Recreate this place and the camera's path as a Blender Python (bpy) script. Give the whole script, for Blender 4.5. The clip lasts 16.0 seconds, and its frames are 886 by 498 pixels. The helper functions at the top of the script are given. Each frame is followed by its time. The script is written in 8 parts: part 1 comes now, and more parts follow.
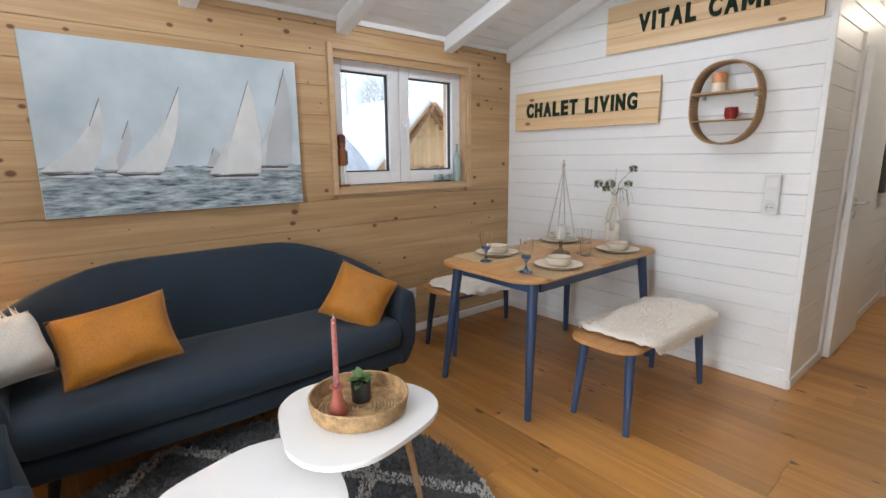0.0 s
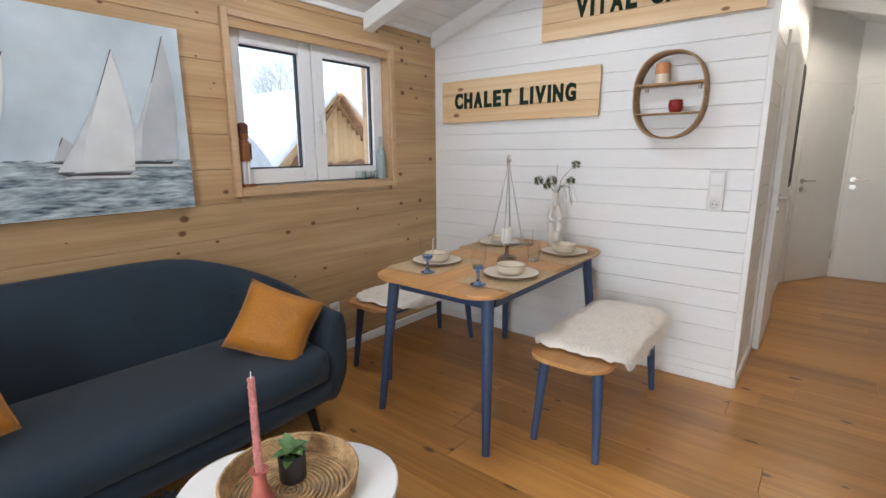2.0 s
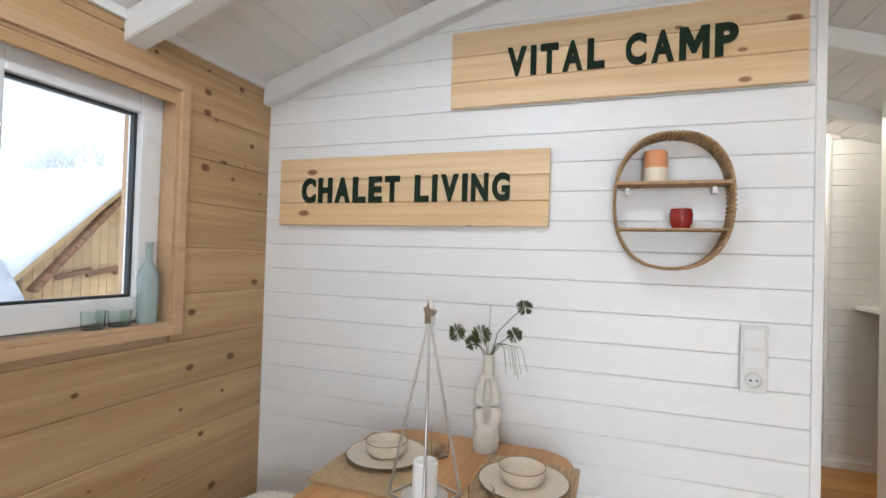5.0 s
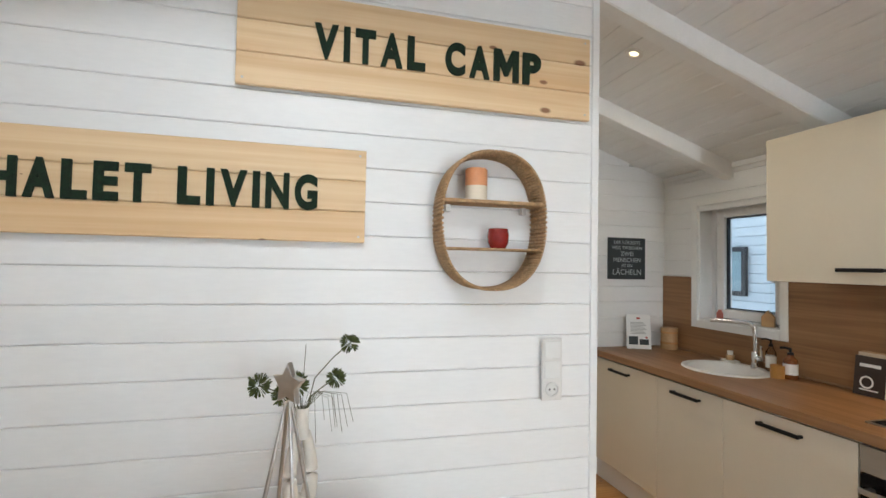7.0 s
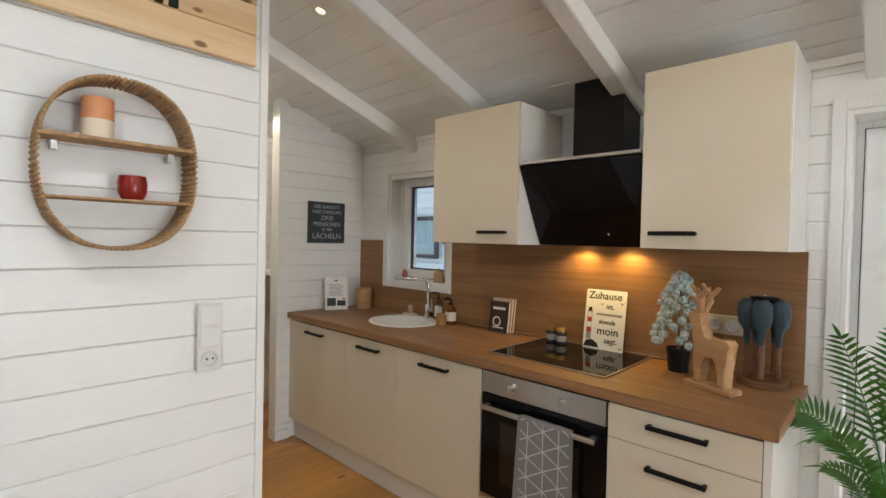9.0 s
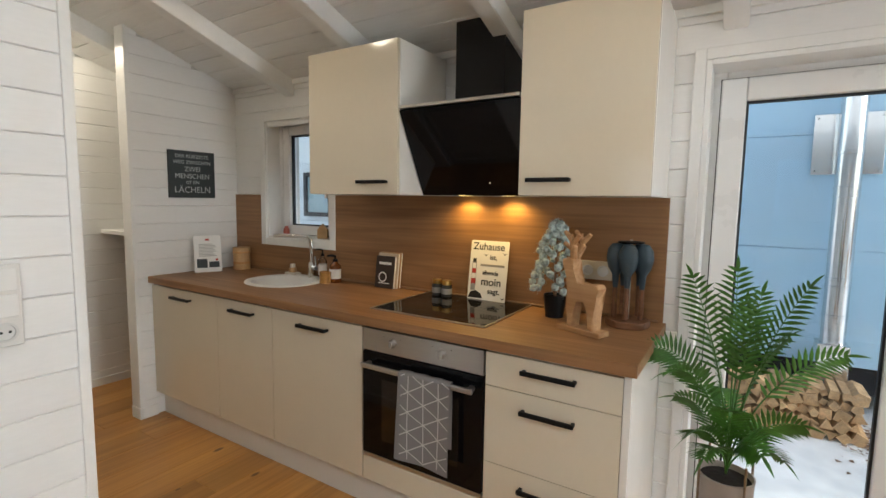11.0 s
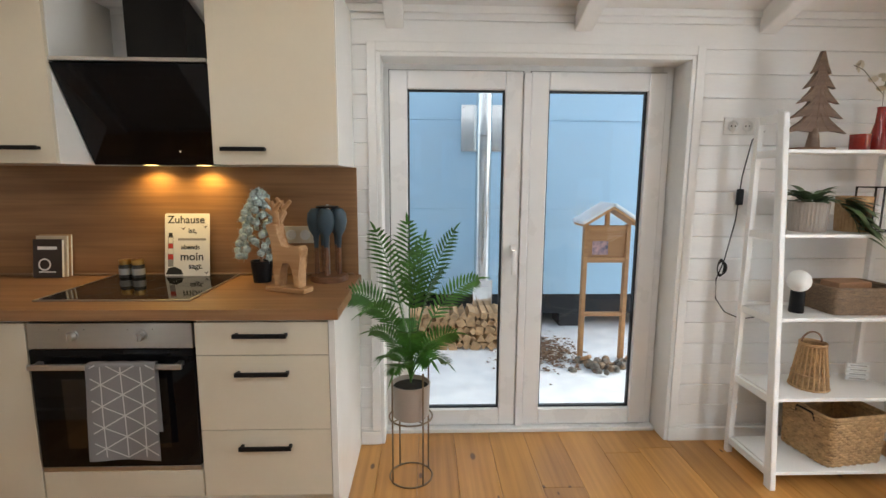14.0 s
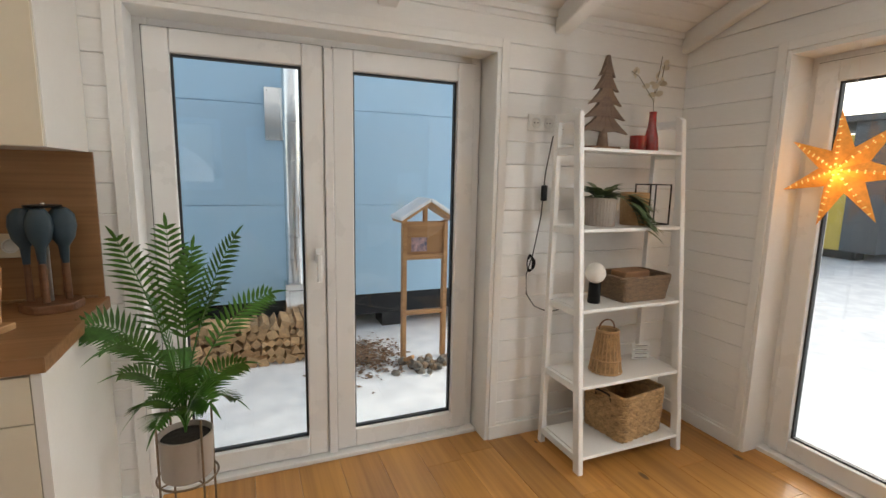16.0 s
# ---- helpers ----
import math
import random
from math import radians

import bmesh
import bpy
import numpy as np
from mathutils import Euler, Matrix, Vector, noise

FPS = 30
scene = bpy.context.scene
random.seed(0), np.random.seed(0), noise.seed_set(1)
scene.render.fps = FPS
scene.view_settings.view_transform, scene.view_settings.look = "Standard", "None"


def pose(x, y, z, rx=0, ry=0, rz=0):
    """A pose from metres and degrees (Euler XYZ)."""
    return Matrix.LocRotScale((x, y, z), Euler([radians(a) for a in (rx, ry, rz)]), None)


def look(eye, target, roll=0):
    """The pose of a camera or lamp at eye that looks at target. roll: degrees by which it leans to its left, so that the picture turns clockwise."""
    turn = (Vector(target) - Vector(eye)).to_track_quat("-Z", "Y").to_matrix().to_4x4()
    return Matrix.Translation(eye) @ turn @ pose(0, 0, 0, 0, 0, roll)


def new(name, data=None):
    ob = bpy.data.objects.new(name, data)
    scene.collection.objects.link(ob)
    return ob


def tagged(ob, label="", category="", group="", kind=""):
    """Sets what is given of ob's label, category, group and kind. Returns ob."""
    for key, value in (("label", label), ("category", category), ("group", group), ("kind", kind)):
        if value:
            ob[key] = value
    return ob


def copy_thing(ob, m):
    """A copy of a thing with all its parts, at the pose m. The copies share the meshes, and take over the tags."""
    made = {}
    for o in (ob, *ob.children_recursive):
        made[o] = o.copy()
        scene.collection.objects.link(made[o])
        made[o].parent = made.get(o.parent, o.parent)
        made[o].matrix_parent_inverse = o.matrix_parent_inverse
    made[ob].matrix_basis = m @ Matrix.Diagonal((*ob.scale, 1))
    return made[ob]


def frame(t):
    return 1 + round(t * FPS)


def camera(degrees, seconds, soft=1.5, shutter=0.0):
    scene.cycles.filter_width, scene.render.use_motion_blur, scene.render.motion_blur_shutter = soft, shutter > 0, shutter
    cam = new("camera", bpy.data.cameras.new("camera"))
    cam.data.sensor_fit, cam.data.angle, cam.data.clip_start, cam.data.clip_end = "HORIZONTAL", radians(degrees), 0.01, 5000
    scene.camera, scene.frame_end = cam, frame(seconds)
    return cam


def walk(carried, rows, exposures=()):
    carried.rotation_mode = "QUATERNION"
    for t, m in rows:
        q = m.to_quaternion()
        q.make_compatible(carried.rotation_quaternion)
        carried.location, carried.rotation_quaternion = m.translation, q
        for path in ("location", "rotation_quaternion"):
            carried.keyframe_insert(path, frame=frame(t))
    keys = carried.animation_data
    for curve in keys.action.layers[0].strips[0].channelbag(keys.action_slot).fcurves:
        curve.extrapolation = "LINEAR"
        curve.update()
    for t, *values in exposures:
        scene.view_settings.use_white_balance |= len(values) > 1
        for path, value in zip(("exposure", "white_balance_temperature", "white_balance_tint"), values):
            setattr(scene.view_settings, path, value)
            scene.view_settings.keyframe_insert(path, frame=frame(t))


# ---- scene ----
cam = camera(85.7, 16.0)
PATH = [
    (0, (0.692, 0.69, 1.361), (1.955, 2.194, 0.983), -0.5),
    (0.5, (0.687, 0.694, 1.359), (2.029, 2.129, 0.982), -0.6),
    (1, (0.706, 0.782, 1.357), (2.113, 2.15, 0.972), -0.5),
    (1.5, (0.763, 0.95, 1.354), (2.247, 2.239, 0.984), -0.4),
    (2, (0.864, 1.099, 1.354), (2.394, 2.323, 0.956), -0.3),
    (2.5, (1.048, 1.261, 1.349), (2.66, 2.377, 0.953), -0.2),
    (3, (1.264, 1.398, 1.357), (2.918, 2.449, 0.954), -0.4),
    (3.5, (1.5, 1.529, 1.37), (3.174, 2.576, 1.046), 0.5),
    (4, (1.676, 1.693, 1.385), (3.425, 2.649, 1.225), 1.1),
    (6.5, (2.323, 2.391, 1.506), (4.318, 2.278, 1.594), 0.9),
    (7, (2.3, 2.42, 1.502), (4.23, 1.903, 1.571), 1.1),
    (7.5, (2.291, 2.372, 1.488), (4.09, 1.5, 1.536), 1.3),
    (8, (2.274, 2.292, 1.486), (3.918, 1.153, 1.51), 1.5),
    (8.5, (2.259, 2.231, 1.48), (3.755, 0.903, 1.478), 1.4),
    (9, (2.252, 2.192, 1.471), (3.627, 0.74, 1.432), 1.3),
    (11.5, (2.23, 2.0, 1.423), (3.16, 0.244, 1.192), 0.6),
    (12, (2.215, 2.065, 1.424), (2.964, 0.229, 1.164), 0.2),
    (12.5, (2.204, 2.116, 1.413), (2.733, 0.208, 1.134), -0.2),
    (13, (2.188, 2.143, 1.404), (2.494, 0.187, 1.12), -0.2),
    (13.5, (2.167, 2.169, 1.401), (2.277, 0.193, 1.112), 0.0),
    (14, (2.156, 2.189, 1.402), (2.09, 0.211, 1.112), 0.3),
    (14.5, (2.15, 2.191, 1.405), (1.934, 0.225, 1.109), 0.9),
    (15, (2.111, 2.119, 1.399), (1.774, 0.174, 1.077), 0.5),
    (15.5, (2.061, 1.976, 1.396), (1.548, 0.069, 1.076), 0.6),
    (16, (2.002, 1.904, 1.398), (1.244, 0.078, 1.094), 1.2),
]
EXPOSURES = [(0, 1.16, 5950, 7), (4, 1.24, 5900, 7), (6.5, 1.34, 5900, 3), (9, 1.16, 6250, 4), (12, 1.12, 6300, 4), (14.5, 1.06, 6250, 5), (16, 0.76, 6800, 6)]
SPRUCE_PITCH = 0.181
walk(cam, [(t, look(eye, target, roll)) for t, eye, target, roll in PATH], EXPOSURES)

# ---- world and lights ----
world = bpy.data.worlds.new("winter_sky")
scene.world = world
world.use_nodes = True
wn = world.node_tree
sky = wn.nodes.new("ShaderNodeTexSky")
sky.sky_type = "NISHITA"
sky.sun_disc = False
sky.sun_elevation, sky.sun_rotation = radians(33), radians(257)
sky.air_density, sky.dust_density, sky.ozone_density = 1.0, 2.0, 1.0
wn.nodes["Background"].inputs["Strength"].default_value = 0.15
haze = wn.nodes.new("ShaderNodeHueSaturation")
haze.inputs["Saturation"].default_value = 0.5
wn.links.new(sky.outputs[0], haze.inputs["Color"])
wn.links.new(haze.outputs[0], wn.nodes["Background"].inputs["Color"])

sun = new("sun", bpy.data.lights.new("sun", "SUN"))
sun.data.energy, sun.data.angle, sun.data.color = 1.3, radians(50), (1.0, 0.96, 0.9)
sun.matrix_world = look((-9, -2, 6), (0, 0, 0))


def lamp(name, kind, place, watts, color, size=0.03, target=None, cone=110, blend=0.6):
    data = bpy.data.lights.new(name, kind)
    data.energy, data.color = watts, color
    if kind == "SPOT":
        data.spot_size, data.spot_blend = radians(cone), blend
    data.shadow_soft_size = size
    ob = new(name, data)
    ob.matrix_world = look(place, target) if target else pose(*place)
    return ob


# area lamp added in the gable door's unseen north leaf, standing in for skylight
day = bpy.data.lights.new("door_sky_fill", "AREA")
day.shape, day.size, day.size_y, day.energy, day.color = "RECTANGLE", 0.92, 1.8, 25, (0.95, 0.97, 1.0)
new("door_sky_fill", day).matrix_world = look((-0.62, 1.40, 1.02), (3.0, 2.75, 0.95))

# recessed ceiling spots: x, y, watts, colour; only x 4.315 is known, the rest added
# the cool pair on the north slope stands in for daylight
COOL, WARM = (0.97, 0.97, 1.0), (1.0, 0.84, 0.66)
SPOTS = [(0.71, 2.48, 13, COOL), (2.51, 2.48, 15, COOL), (0.71, 0.917, 1.0, WARM), (2.51, 0.917, 3.5, WARM), (4.315, 0.917, 3.6, WARM), (6.1, 0.917, 18, WARM)]
# ---- materials ----
def material(name, color, rough=0.5, metal=0.0, vary=0.12, scale=6.0, bump=0.15, grain=60.0, coat=0.0, random_amt=0.0, color2=None, spread=0.0, sheen=0.0, trans=0.0, emit=None, emit_strength=0.0, stretch=(1, 1, 1), rough_vary=0.12):
    m = bpy.data.materials.new(name)
    m.use_nodes = True
    nt = m.node_tree
    p = nt.nodes["Principled BSDF"]
    L = nt.links
    tc = nt.nodes.new("ShaderNodeTexCoord")
    mp = nt.nodes.new("ShaderNodeMapping")
    mp.inputs["Scale"].default_value = stretch
    L.new(tc.outputs["Object"], mp.inputs["Vector"])
    info = nt.nodes.new("ShaderNodeObjectInfo")
    off = nt.nodes.new("ShaderNodeVectorMath")
    off.operation = "MULTIPLY_ADD"
    comb = nt.nodes.new("ShaderNodeCombineXYZ")
    for i in range(3):
        L.new(info.outputs["Random"], comb.inputs[i])
    L.new(comb.outputs[0], off.inputs[0])
    off.inputs[1].default_value = (17.0, 31.0, 23.0)
    L.new(mp.outputs[0], off.inputs[2])
    n1 = nt.nodes.new("ShaderNodeTexNoise")
    n1.inputs["Scale"].default_value, n1.inputs["Detail"].default_value = scale, 6.0
    n2 = nt.nodes.new("ShaderNodeTexNoise")
    n2.inputs["Scale"].default_value, n2.inputs["Detail"].default_value = grain, 4.0
    L.new(off.outputs[0], n1.inputs["Vector"])
    L.new(off.outputs[0], n2.inputs["Vector"])
    ramp = nt.nodes.new("ShaderNodeMix")
    ramp.data_type = "RGBA"
    c1 = tuple(max(0.0, c * (1 - vary)) for c in color)
    c2 = color2 or tuple(min(1.0, c * (1 + vary)) for c in color)
    ramp.inputs[6].default_value, ramp.inputs[7].default_value = (*c1, 1), (*c2, 1)
    add = nt.nodes.new("ShaderNodeMath")
    add.operation = "MULTIPLY_ADD"
    add.inputs[1].default_value = 0.45
    L.new(n2.outputs[0], add.inputs[0])
    half = nt.nodes.new("ShaderNodeMath")
    half.operation = "MULTIPLY"
    half.inputs[1].default_value = 0.55
    L.new(n1.outputs[0], half.inputs[0])
    L.new(half.outputs[0], add.inputs[2])
    mr = nt.nodes.new("ShaderNodeMapRange")
    mr.inputs[1].default_value, mr.inputs[2].default_value = 0.35, 0.65
    L.new(add.outputs[0], mr.inputs[0])
    L.new(mr.outputs[0], ramp.inputs[0])
    col = ramp.outputs[2]
    if random_amt:
        hsv = nt.nodes.new("ShaderNodeHueSaturation")
        rr = nt.nodes.new("ShaderNodeMapRange")
        rr.inputs[3].default_value, rr.inputs[4].default_value = 1 - random_amt, 1 + random_amt
        L.new(info.outputs["Random"], rr.inputs[0])
        L.new(rr.outputs[0], hsv.inputs["Value"])
        L.new(col, hsv.inputs["Color"])
        col = hsv.outputs[0]
    L.new(col, p.inputs["Base Color"])
    rg = nt.nodes.new("ShaderNodeMapRange")
    rg.inputs[3].default_value, rg.inputs[4].default_value = max(0.02, rough - rough_vary * rough), min(1, rough + rough_vary * rough)
    L.new(n1.outputs[0], rg.inputs[0])
    L.new(rg.outputs[0], p.inputs["Roughness"])
    p.inputs["Metallic"].default_value = metal
    p.inputs["Coat Weight"].default_value = coat
    p.inputs["Sheen Weight"].default_value = sheen
    p.inputs["Transmission Weight"].default_value = trans
    if bump:
        b = nt.nodes.new("ShaderNodeBump")
        b.inputs["Strength"].default_value, b.inputs["Distance"].default_value = bump, 0.004
        L.new(n2.outputs[0], b.inputs["Height"])
        L.new(b.outputs[0], p.inputs["Normal"])
    if emit:
        p.inputs["Emission Color"].default_value, p.inputs["Emission Strength"].default_value = (*emit, 1), emit_strength
    return m


def wood(name, light, dark, rough=0.5, grain=1.0, knots=0.0, knot_color=(0.12, 0.05, 0.02), random_amt=0.12, coat=0.0, bump=0.2, knot_scale=(5.0, 7.0), figure=0.55, upright=True):
    """Timber whose grain runs along the local x axis; each piece gets its own cut."""
    m = bpy.data.materials.new(name)
    m.use_nodes = True
    nt = m.node_tree
    L = nt.links
    p = nt.nodes["Principled BSDF"]
    tc = nt.nodes.new("ShaderNodeTexCoord")
    info = nt.nodes.new("ShaderNodeObjectInfo")
    comb = nt.nodes.new("ShaderNodeCombineXYZ")
    for i in range(3):
        L.new(info.outputs["Random"], comb.inputs[i])
    off = nt.nodes.new("ShaderNodeVectorMath")
    off.operation = "MULTIPLY_ADD"
    off.inputs[1].default_value = (37.0, 11.0, 19.0)
    L.new(comb.outputs[0], off.inputs[0])
    L.new(tc.outputs["Object"], off.inputs[2])

    def noise_node(scale, stretch, detail=5.0, distort=0.0):
        mp = nt.nodes.new("ShaderNodeMapping")
        mp.inputs["Scale"].default_value = stretch
        L.new(off.outputs[0], mp.inputs["Vector"])
        n = nt.nodes.new("ShaderNodeTexNoise")
        n.inputs["Scale"].default_value, n.inputs["Detail"].default_value, n.inputs["Distortion"].default_value = scale, detail, distort
        L.new(mp.outputs[0], n.inputs["Vector"])
        return n
    broad = noise_node(2.2 * grain, (0.35, 5.0, 5.0), 3.0, 0.6)
    fine = noise_node(14.0 * grain, (0.12, 5.0, 5.0), 4.0, 0.2)
    mixv = nt.nodes.new("ShaderNodeMath")
    mixv.operation = "MULTIPLY_ADD"
    mixv.inputs[1].default_value = figure
    L.new(broad.outputs[0], mixv.inputs[0])
    sc = nt.nodes.new("ShaderNodeMath")
    sc.operation = "MULTIPLY"
    sc.inputs[1].default_value = 1 - figure
    L.new(fine.outputs[0], sc.inputs[0])
    L.new(sc.outputs[0], mixv.inputs[2])
    mr = nt.nodes.new("ShaderNodeMapRange")
    mr.inputs[1].default_value, mr.inputs[2].default_value = 0.36, 0.64
    L.new(mixv.outputs[0], mr.inputs[0])
    mix = nt.nodes.new("ShaderNodeMix")
    mix.data_type = "RGBA"
    mix.inputs[6].default_value, mix.inputs[7].default_value = (*light, 1), (*dark, 1)
    L.new(mr.outputs[0], mix.inputs[0])
    col = mix.outputs[2]
    if knots:
        sep = nt.nodes.new("ShaderNodeSeparateXYZ")
        L.new(off.outputs[0], sep.inputs[0])
        flat_uv = nt.nodes.new("ShaderNodeCombineXYZ")
        for k, axis in enumerate((0, 2 if upright else 1)):
            sc2 = nt.nodes.new("ShaderNodeMath")
            sc2.operation = "MULTIPLY"
            sc2.inputs[1].default_value = knot_scale[k]
            L.new(sep.outputs[axis], sc2.inputs[0])
            L.new(sc2.outputs[0], flat_uv.inputs[k])
        v = nt.nodes.new("ShaderNodeTexVoronoi")
        v.voronoi_dimensions = "2D"
        v.inputs["Scale"].default_value = 1.0
        L.new(flat_uv.outputs[0], v.inputs["Vector"])
        pick = nt.nodes.new("ShaderNodeSeparateXYZ")
        L.new(v.outputs["Color"], pick.inputs[0])
        size = nt.nodes.new("ShaderNodeMath")
        size.operation = "MULTIPLY_ADD"
        size.inputs[1].default_value, size.inputs[2].default_value = knots * 1.7, -knots * 0.7
        L.new(pick.outputs[0], size.inputs[0])
        least = nt.nodes.new("ShaderNodeMath")
        least.operation = "MAXIMUM"
        least.inputs[1].default_value = 0.0001
        L.new(size.outputs[0], least.inputs[0])
        size = least
        rel = nt.nodes.new("ShaderNodeMath")
        rel.operation = "DIVIDE"
        L.new(v.outputs["Distance"], rel.inputs[0])
        L.new(size.outputs[0], rel.inputs[1])
        kr = nt.nodes.new("ShaderNodeMapRange")
        kr.inputs[1].default_value, kr.inputs[2].default_value = 1.0, 0.55
        L.new(rel.outputs[0], kr.inputs[0])
        km = nt.nodes.new("ShaderNodeMix")
        km.data_type = "RGBA"
        km.inputs[7].default_value = (*knot_color, 1)
        L.new(kr.outputs[0], km.inputs[0])
        L.new(col, km.inputs[6])
        col = km.outputs[2]
    hsv = nt.nodes.new("ShaderNodeHueSaturation")
    rr = nt.nodes.new("ShaderNodeMapRange")
    rr.inputs[3].default_value, rr.inputs[4].default_value = 1 - random_amt, 1 + random_amt
    L.new(info.outputs["Random"], rr.inputs[0])
    L.new(rr.outputs[0], hsv.inputs["Value"])
    L.new(col, hsv.inputs["Color"])
    L.new(hsv.outputs[0], p.inputs["Base Color"])
    rg = nt.nodes.new("ShaderNodeMapRange")
    rg.inputs[3].default_value, rg.inputs[4].default_value = rough * 0.85, min(1, rough * 1.15)
    L.new(fine.outputs[0], rg.inputs[0])
    L.new(rg.outputs[0], p.inputs["Roughness"])
    p.inputs["Coat Weight"].default_value = coat
    b = nt.nodes.new("ShaderNodeBump")
    b.inputs["Strength"].default_value, b.inputs["Distance"].default_value = bump, 0.002
    L.new(fine.outputs[0], b.inputs["Height"])
    L.new(b.outputs[0], p.inputs["Normal"])
    return m


def clear(name, color=(1, 1, 1), rough=0.0, ior=1.45):
    m = bpy.data.materials.new(name)
    m.use_nodes = True
    p = m.node_tree.nodes["Principled BSDF"]
    p.inputs["Base Color"].default_value = (*color, 1)
    p.inputs["Roughness"].default_value = rough
    p.inputs["Transmission Weight"].default_value = 1.0
    p.inputs["IOR"].default_value = ior
    return m


M_WHITE_BOARD = material("white_painted_board", (0.80, 0.80, 0.79), 0.42, vary=0.025, scale=3, grain=90, bump=0.12, random_amt=0.012, stretch=(0.25, 1, 1))
M_WHITE_PAINT = material("white_paint", (0.80, 0.80, 0.785), 0.4, vary=0.025, bump=0.06)
M_CEIL = material("white_glazed_ceiling_board", (0.78, 0.775, 0.76), 0.45, vary=0.04, scale=4, stretch=(0.12, 1, 1), bump=0.12)
M_PVC = material("white_pvc", (0.78, 0.78, 0.775), 0.28, vary=0.01, bump=0.0, grain=30)
M_SPRUCE = wood("spruce_board", (0.53, 0.36, 0.185), (0.39, 0.24, 0.11), 0.5, knots=0.15, knot_color=(0.15, 0.065, 0.025), random_amt=0.08)
M_SPRUCE_TRIM = wood("spruce_trim", (0.58, 0.40, 0.235), (0.48, 0.31, 0.165), 0.45, random_amt=0.04)
M_PLANK = wood("oak_laminate", (0.53, 0.265, 0.072), (0.34, 0.155, 0.038), 0.30, grain=0.7, knots=0.10, knot_color=(0.12, 0.055, 0.022), random_amt=0.17, bump=0.06, knot_scale=(2.2, 5.0), upright=False)
M_SIGN = wood("pine_sign_board", (0.78, 0.60, 0.37), (0.63, 0.42, 0.22), 0.55, grain=0.7, knots=0.13, knot_color=(0.24, 0.11, 0.05), random_amt=0.08, knot_scale=(3.4, 7.0))
M_WORKTOP = wood("oak_worktop", (0.35, 0.185, 0.082), (0.21, 0.105, 0.044), 0.42, grain=1.0, random_amt=0.0, bump=0.1)
M_SPLASH = wood("oak_splashback", (0.33, 0.175, 0.075), (0.19, 0.095, 0.04), 0.42, grain=0.9, knots=0.0, random_amt=0.0, bump=0.08)
M_OAK = wood("oak_tabletop", (0.54, 0.285, 0.105), (0.43, 0.215, 0.075), 0.42, grain=1.2, random_amt=0.05, bump=0.06)
M_BEECH = wood("pale_wood", (0.55, 0.36, 0.18), (0.42, 0.25, 0.11), 0.5)
M_DARKWOOD = wood("carved_brown_wood", (0.30, 0.16, 0.08), (0.14, 0.065, 0.03), 0.6)
M_CREAM = material("glossy_cream_front", (0.70, 0.63, 0.50), 0.12, vary=0.012, bump=0.0, coat=0.5)
M_CARCASS = material("white_carcass", (0.77, 0.75, 0.71), 0.25, vary=0.015, bump=0.02)
M_BLACK = material("black_plastic", (0.007, 0.007, 0.008), 0.38, vary=0.1, bump=0.02)
M_GLOSSBLACK = material("black_glass", (0.004, 0.004, 0.005), 0.05, vary=0.05, bump=0.0)
for dark_mat in (M_BLACK, M_GLOSSBLACK):
    dark_mat.node_tree.nodes["Principled BSDF"].inputs["Specular IOR Level"].default_value = 0.22
M_STEEL = material("brushed_steel", (0.55, 0.54, 0.52), 0.32, metal=1.0, vary=0.05, stretch=(0.05, 1, 1), grain=120, bump=0.05)
M_CHROME = material("chrome", (0.8, 0.8, 0.8), 0.08, metal=1.0, vary=0.02, bump=0.0)
M_NAVY = material("navy_upholstery", (0.010, 0.022, 0.038), 0.8, vary=0.2, scale=4, grain=380, bump=0.35, sheen=0.1)
M_NAVY_PAINT = material("blue_painted_wood", (0.035, 0.062, 0.13), 0.42, vary=0.08, bump=0.05)
M_MUSTARD = material("mustard_velvet", (0.42, 0.158, 0.003), 0.6, vary=0.28, scale=5, grain=160, bump=0.12, sheen=0.15)
M_IVORY_FUR = material("ivory_fur", (0.86, 0.80, 0.72), 0.9, vary=0.05, scale=12, grain=200, bump=0.15, sheen=0.3)
M_IVORY_CLOTH = material("ivory_boucle", (0.72, 0.67, 0.59), 0.9, vary=0.06, scale=12, grain=120, bump=0.8, sheen=0.2)
M_TABLE_WHITE = material("white_lacquer", (0.80, 0.80, 0.79), 0.22, vary=0.01, bump=0.0)
M_DARKFRAME = material("dark_gasket", (0.02, 0.022, 0.026), 0.5, vary=0.1, bump=0.0)
M_GLASS = clear("window_glass")
M_JOINT = material("joint_shadow_gap", (0.55, 0.54, 0.52), 0.8, vary=0.05, bump=0.0)
M_SNOW = material("trodden_snow", (0.66, 0.69, 0.73), 0.7, vary=0.08, scale=2.2, grain=7, bump=1.0, color2=(0.86, 0.88, 0.90))
M_BLUEWALL = material("pale_blue_panel", (0.42, 0.63, 0.80), 0.35, vary=0.02, scale=0.6, bump=0.02)
M_LIGHTBULB = material("lit_lamp", (1, 0.95, 0.85), 0.4, vary=0.0, bump=0.0, emit=(1, 0.74, 0.42), emit_strength=1.1)
M_WARM_LED = material("warm_led", (1, 0.8, 0.5), 0.4, vary=0.0, bump=0.0, emit=(1, 0.66, 0.22), emit_strength=4)


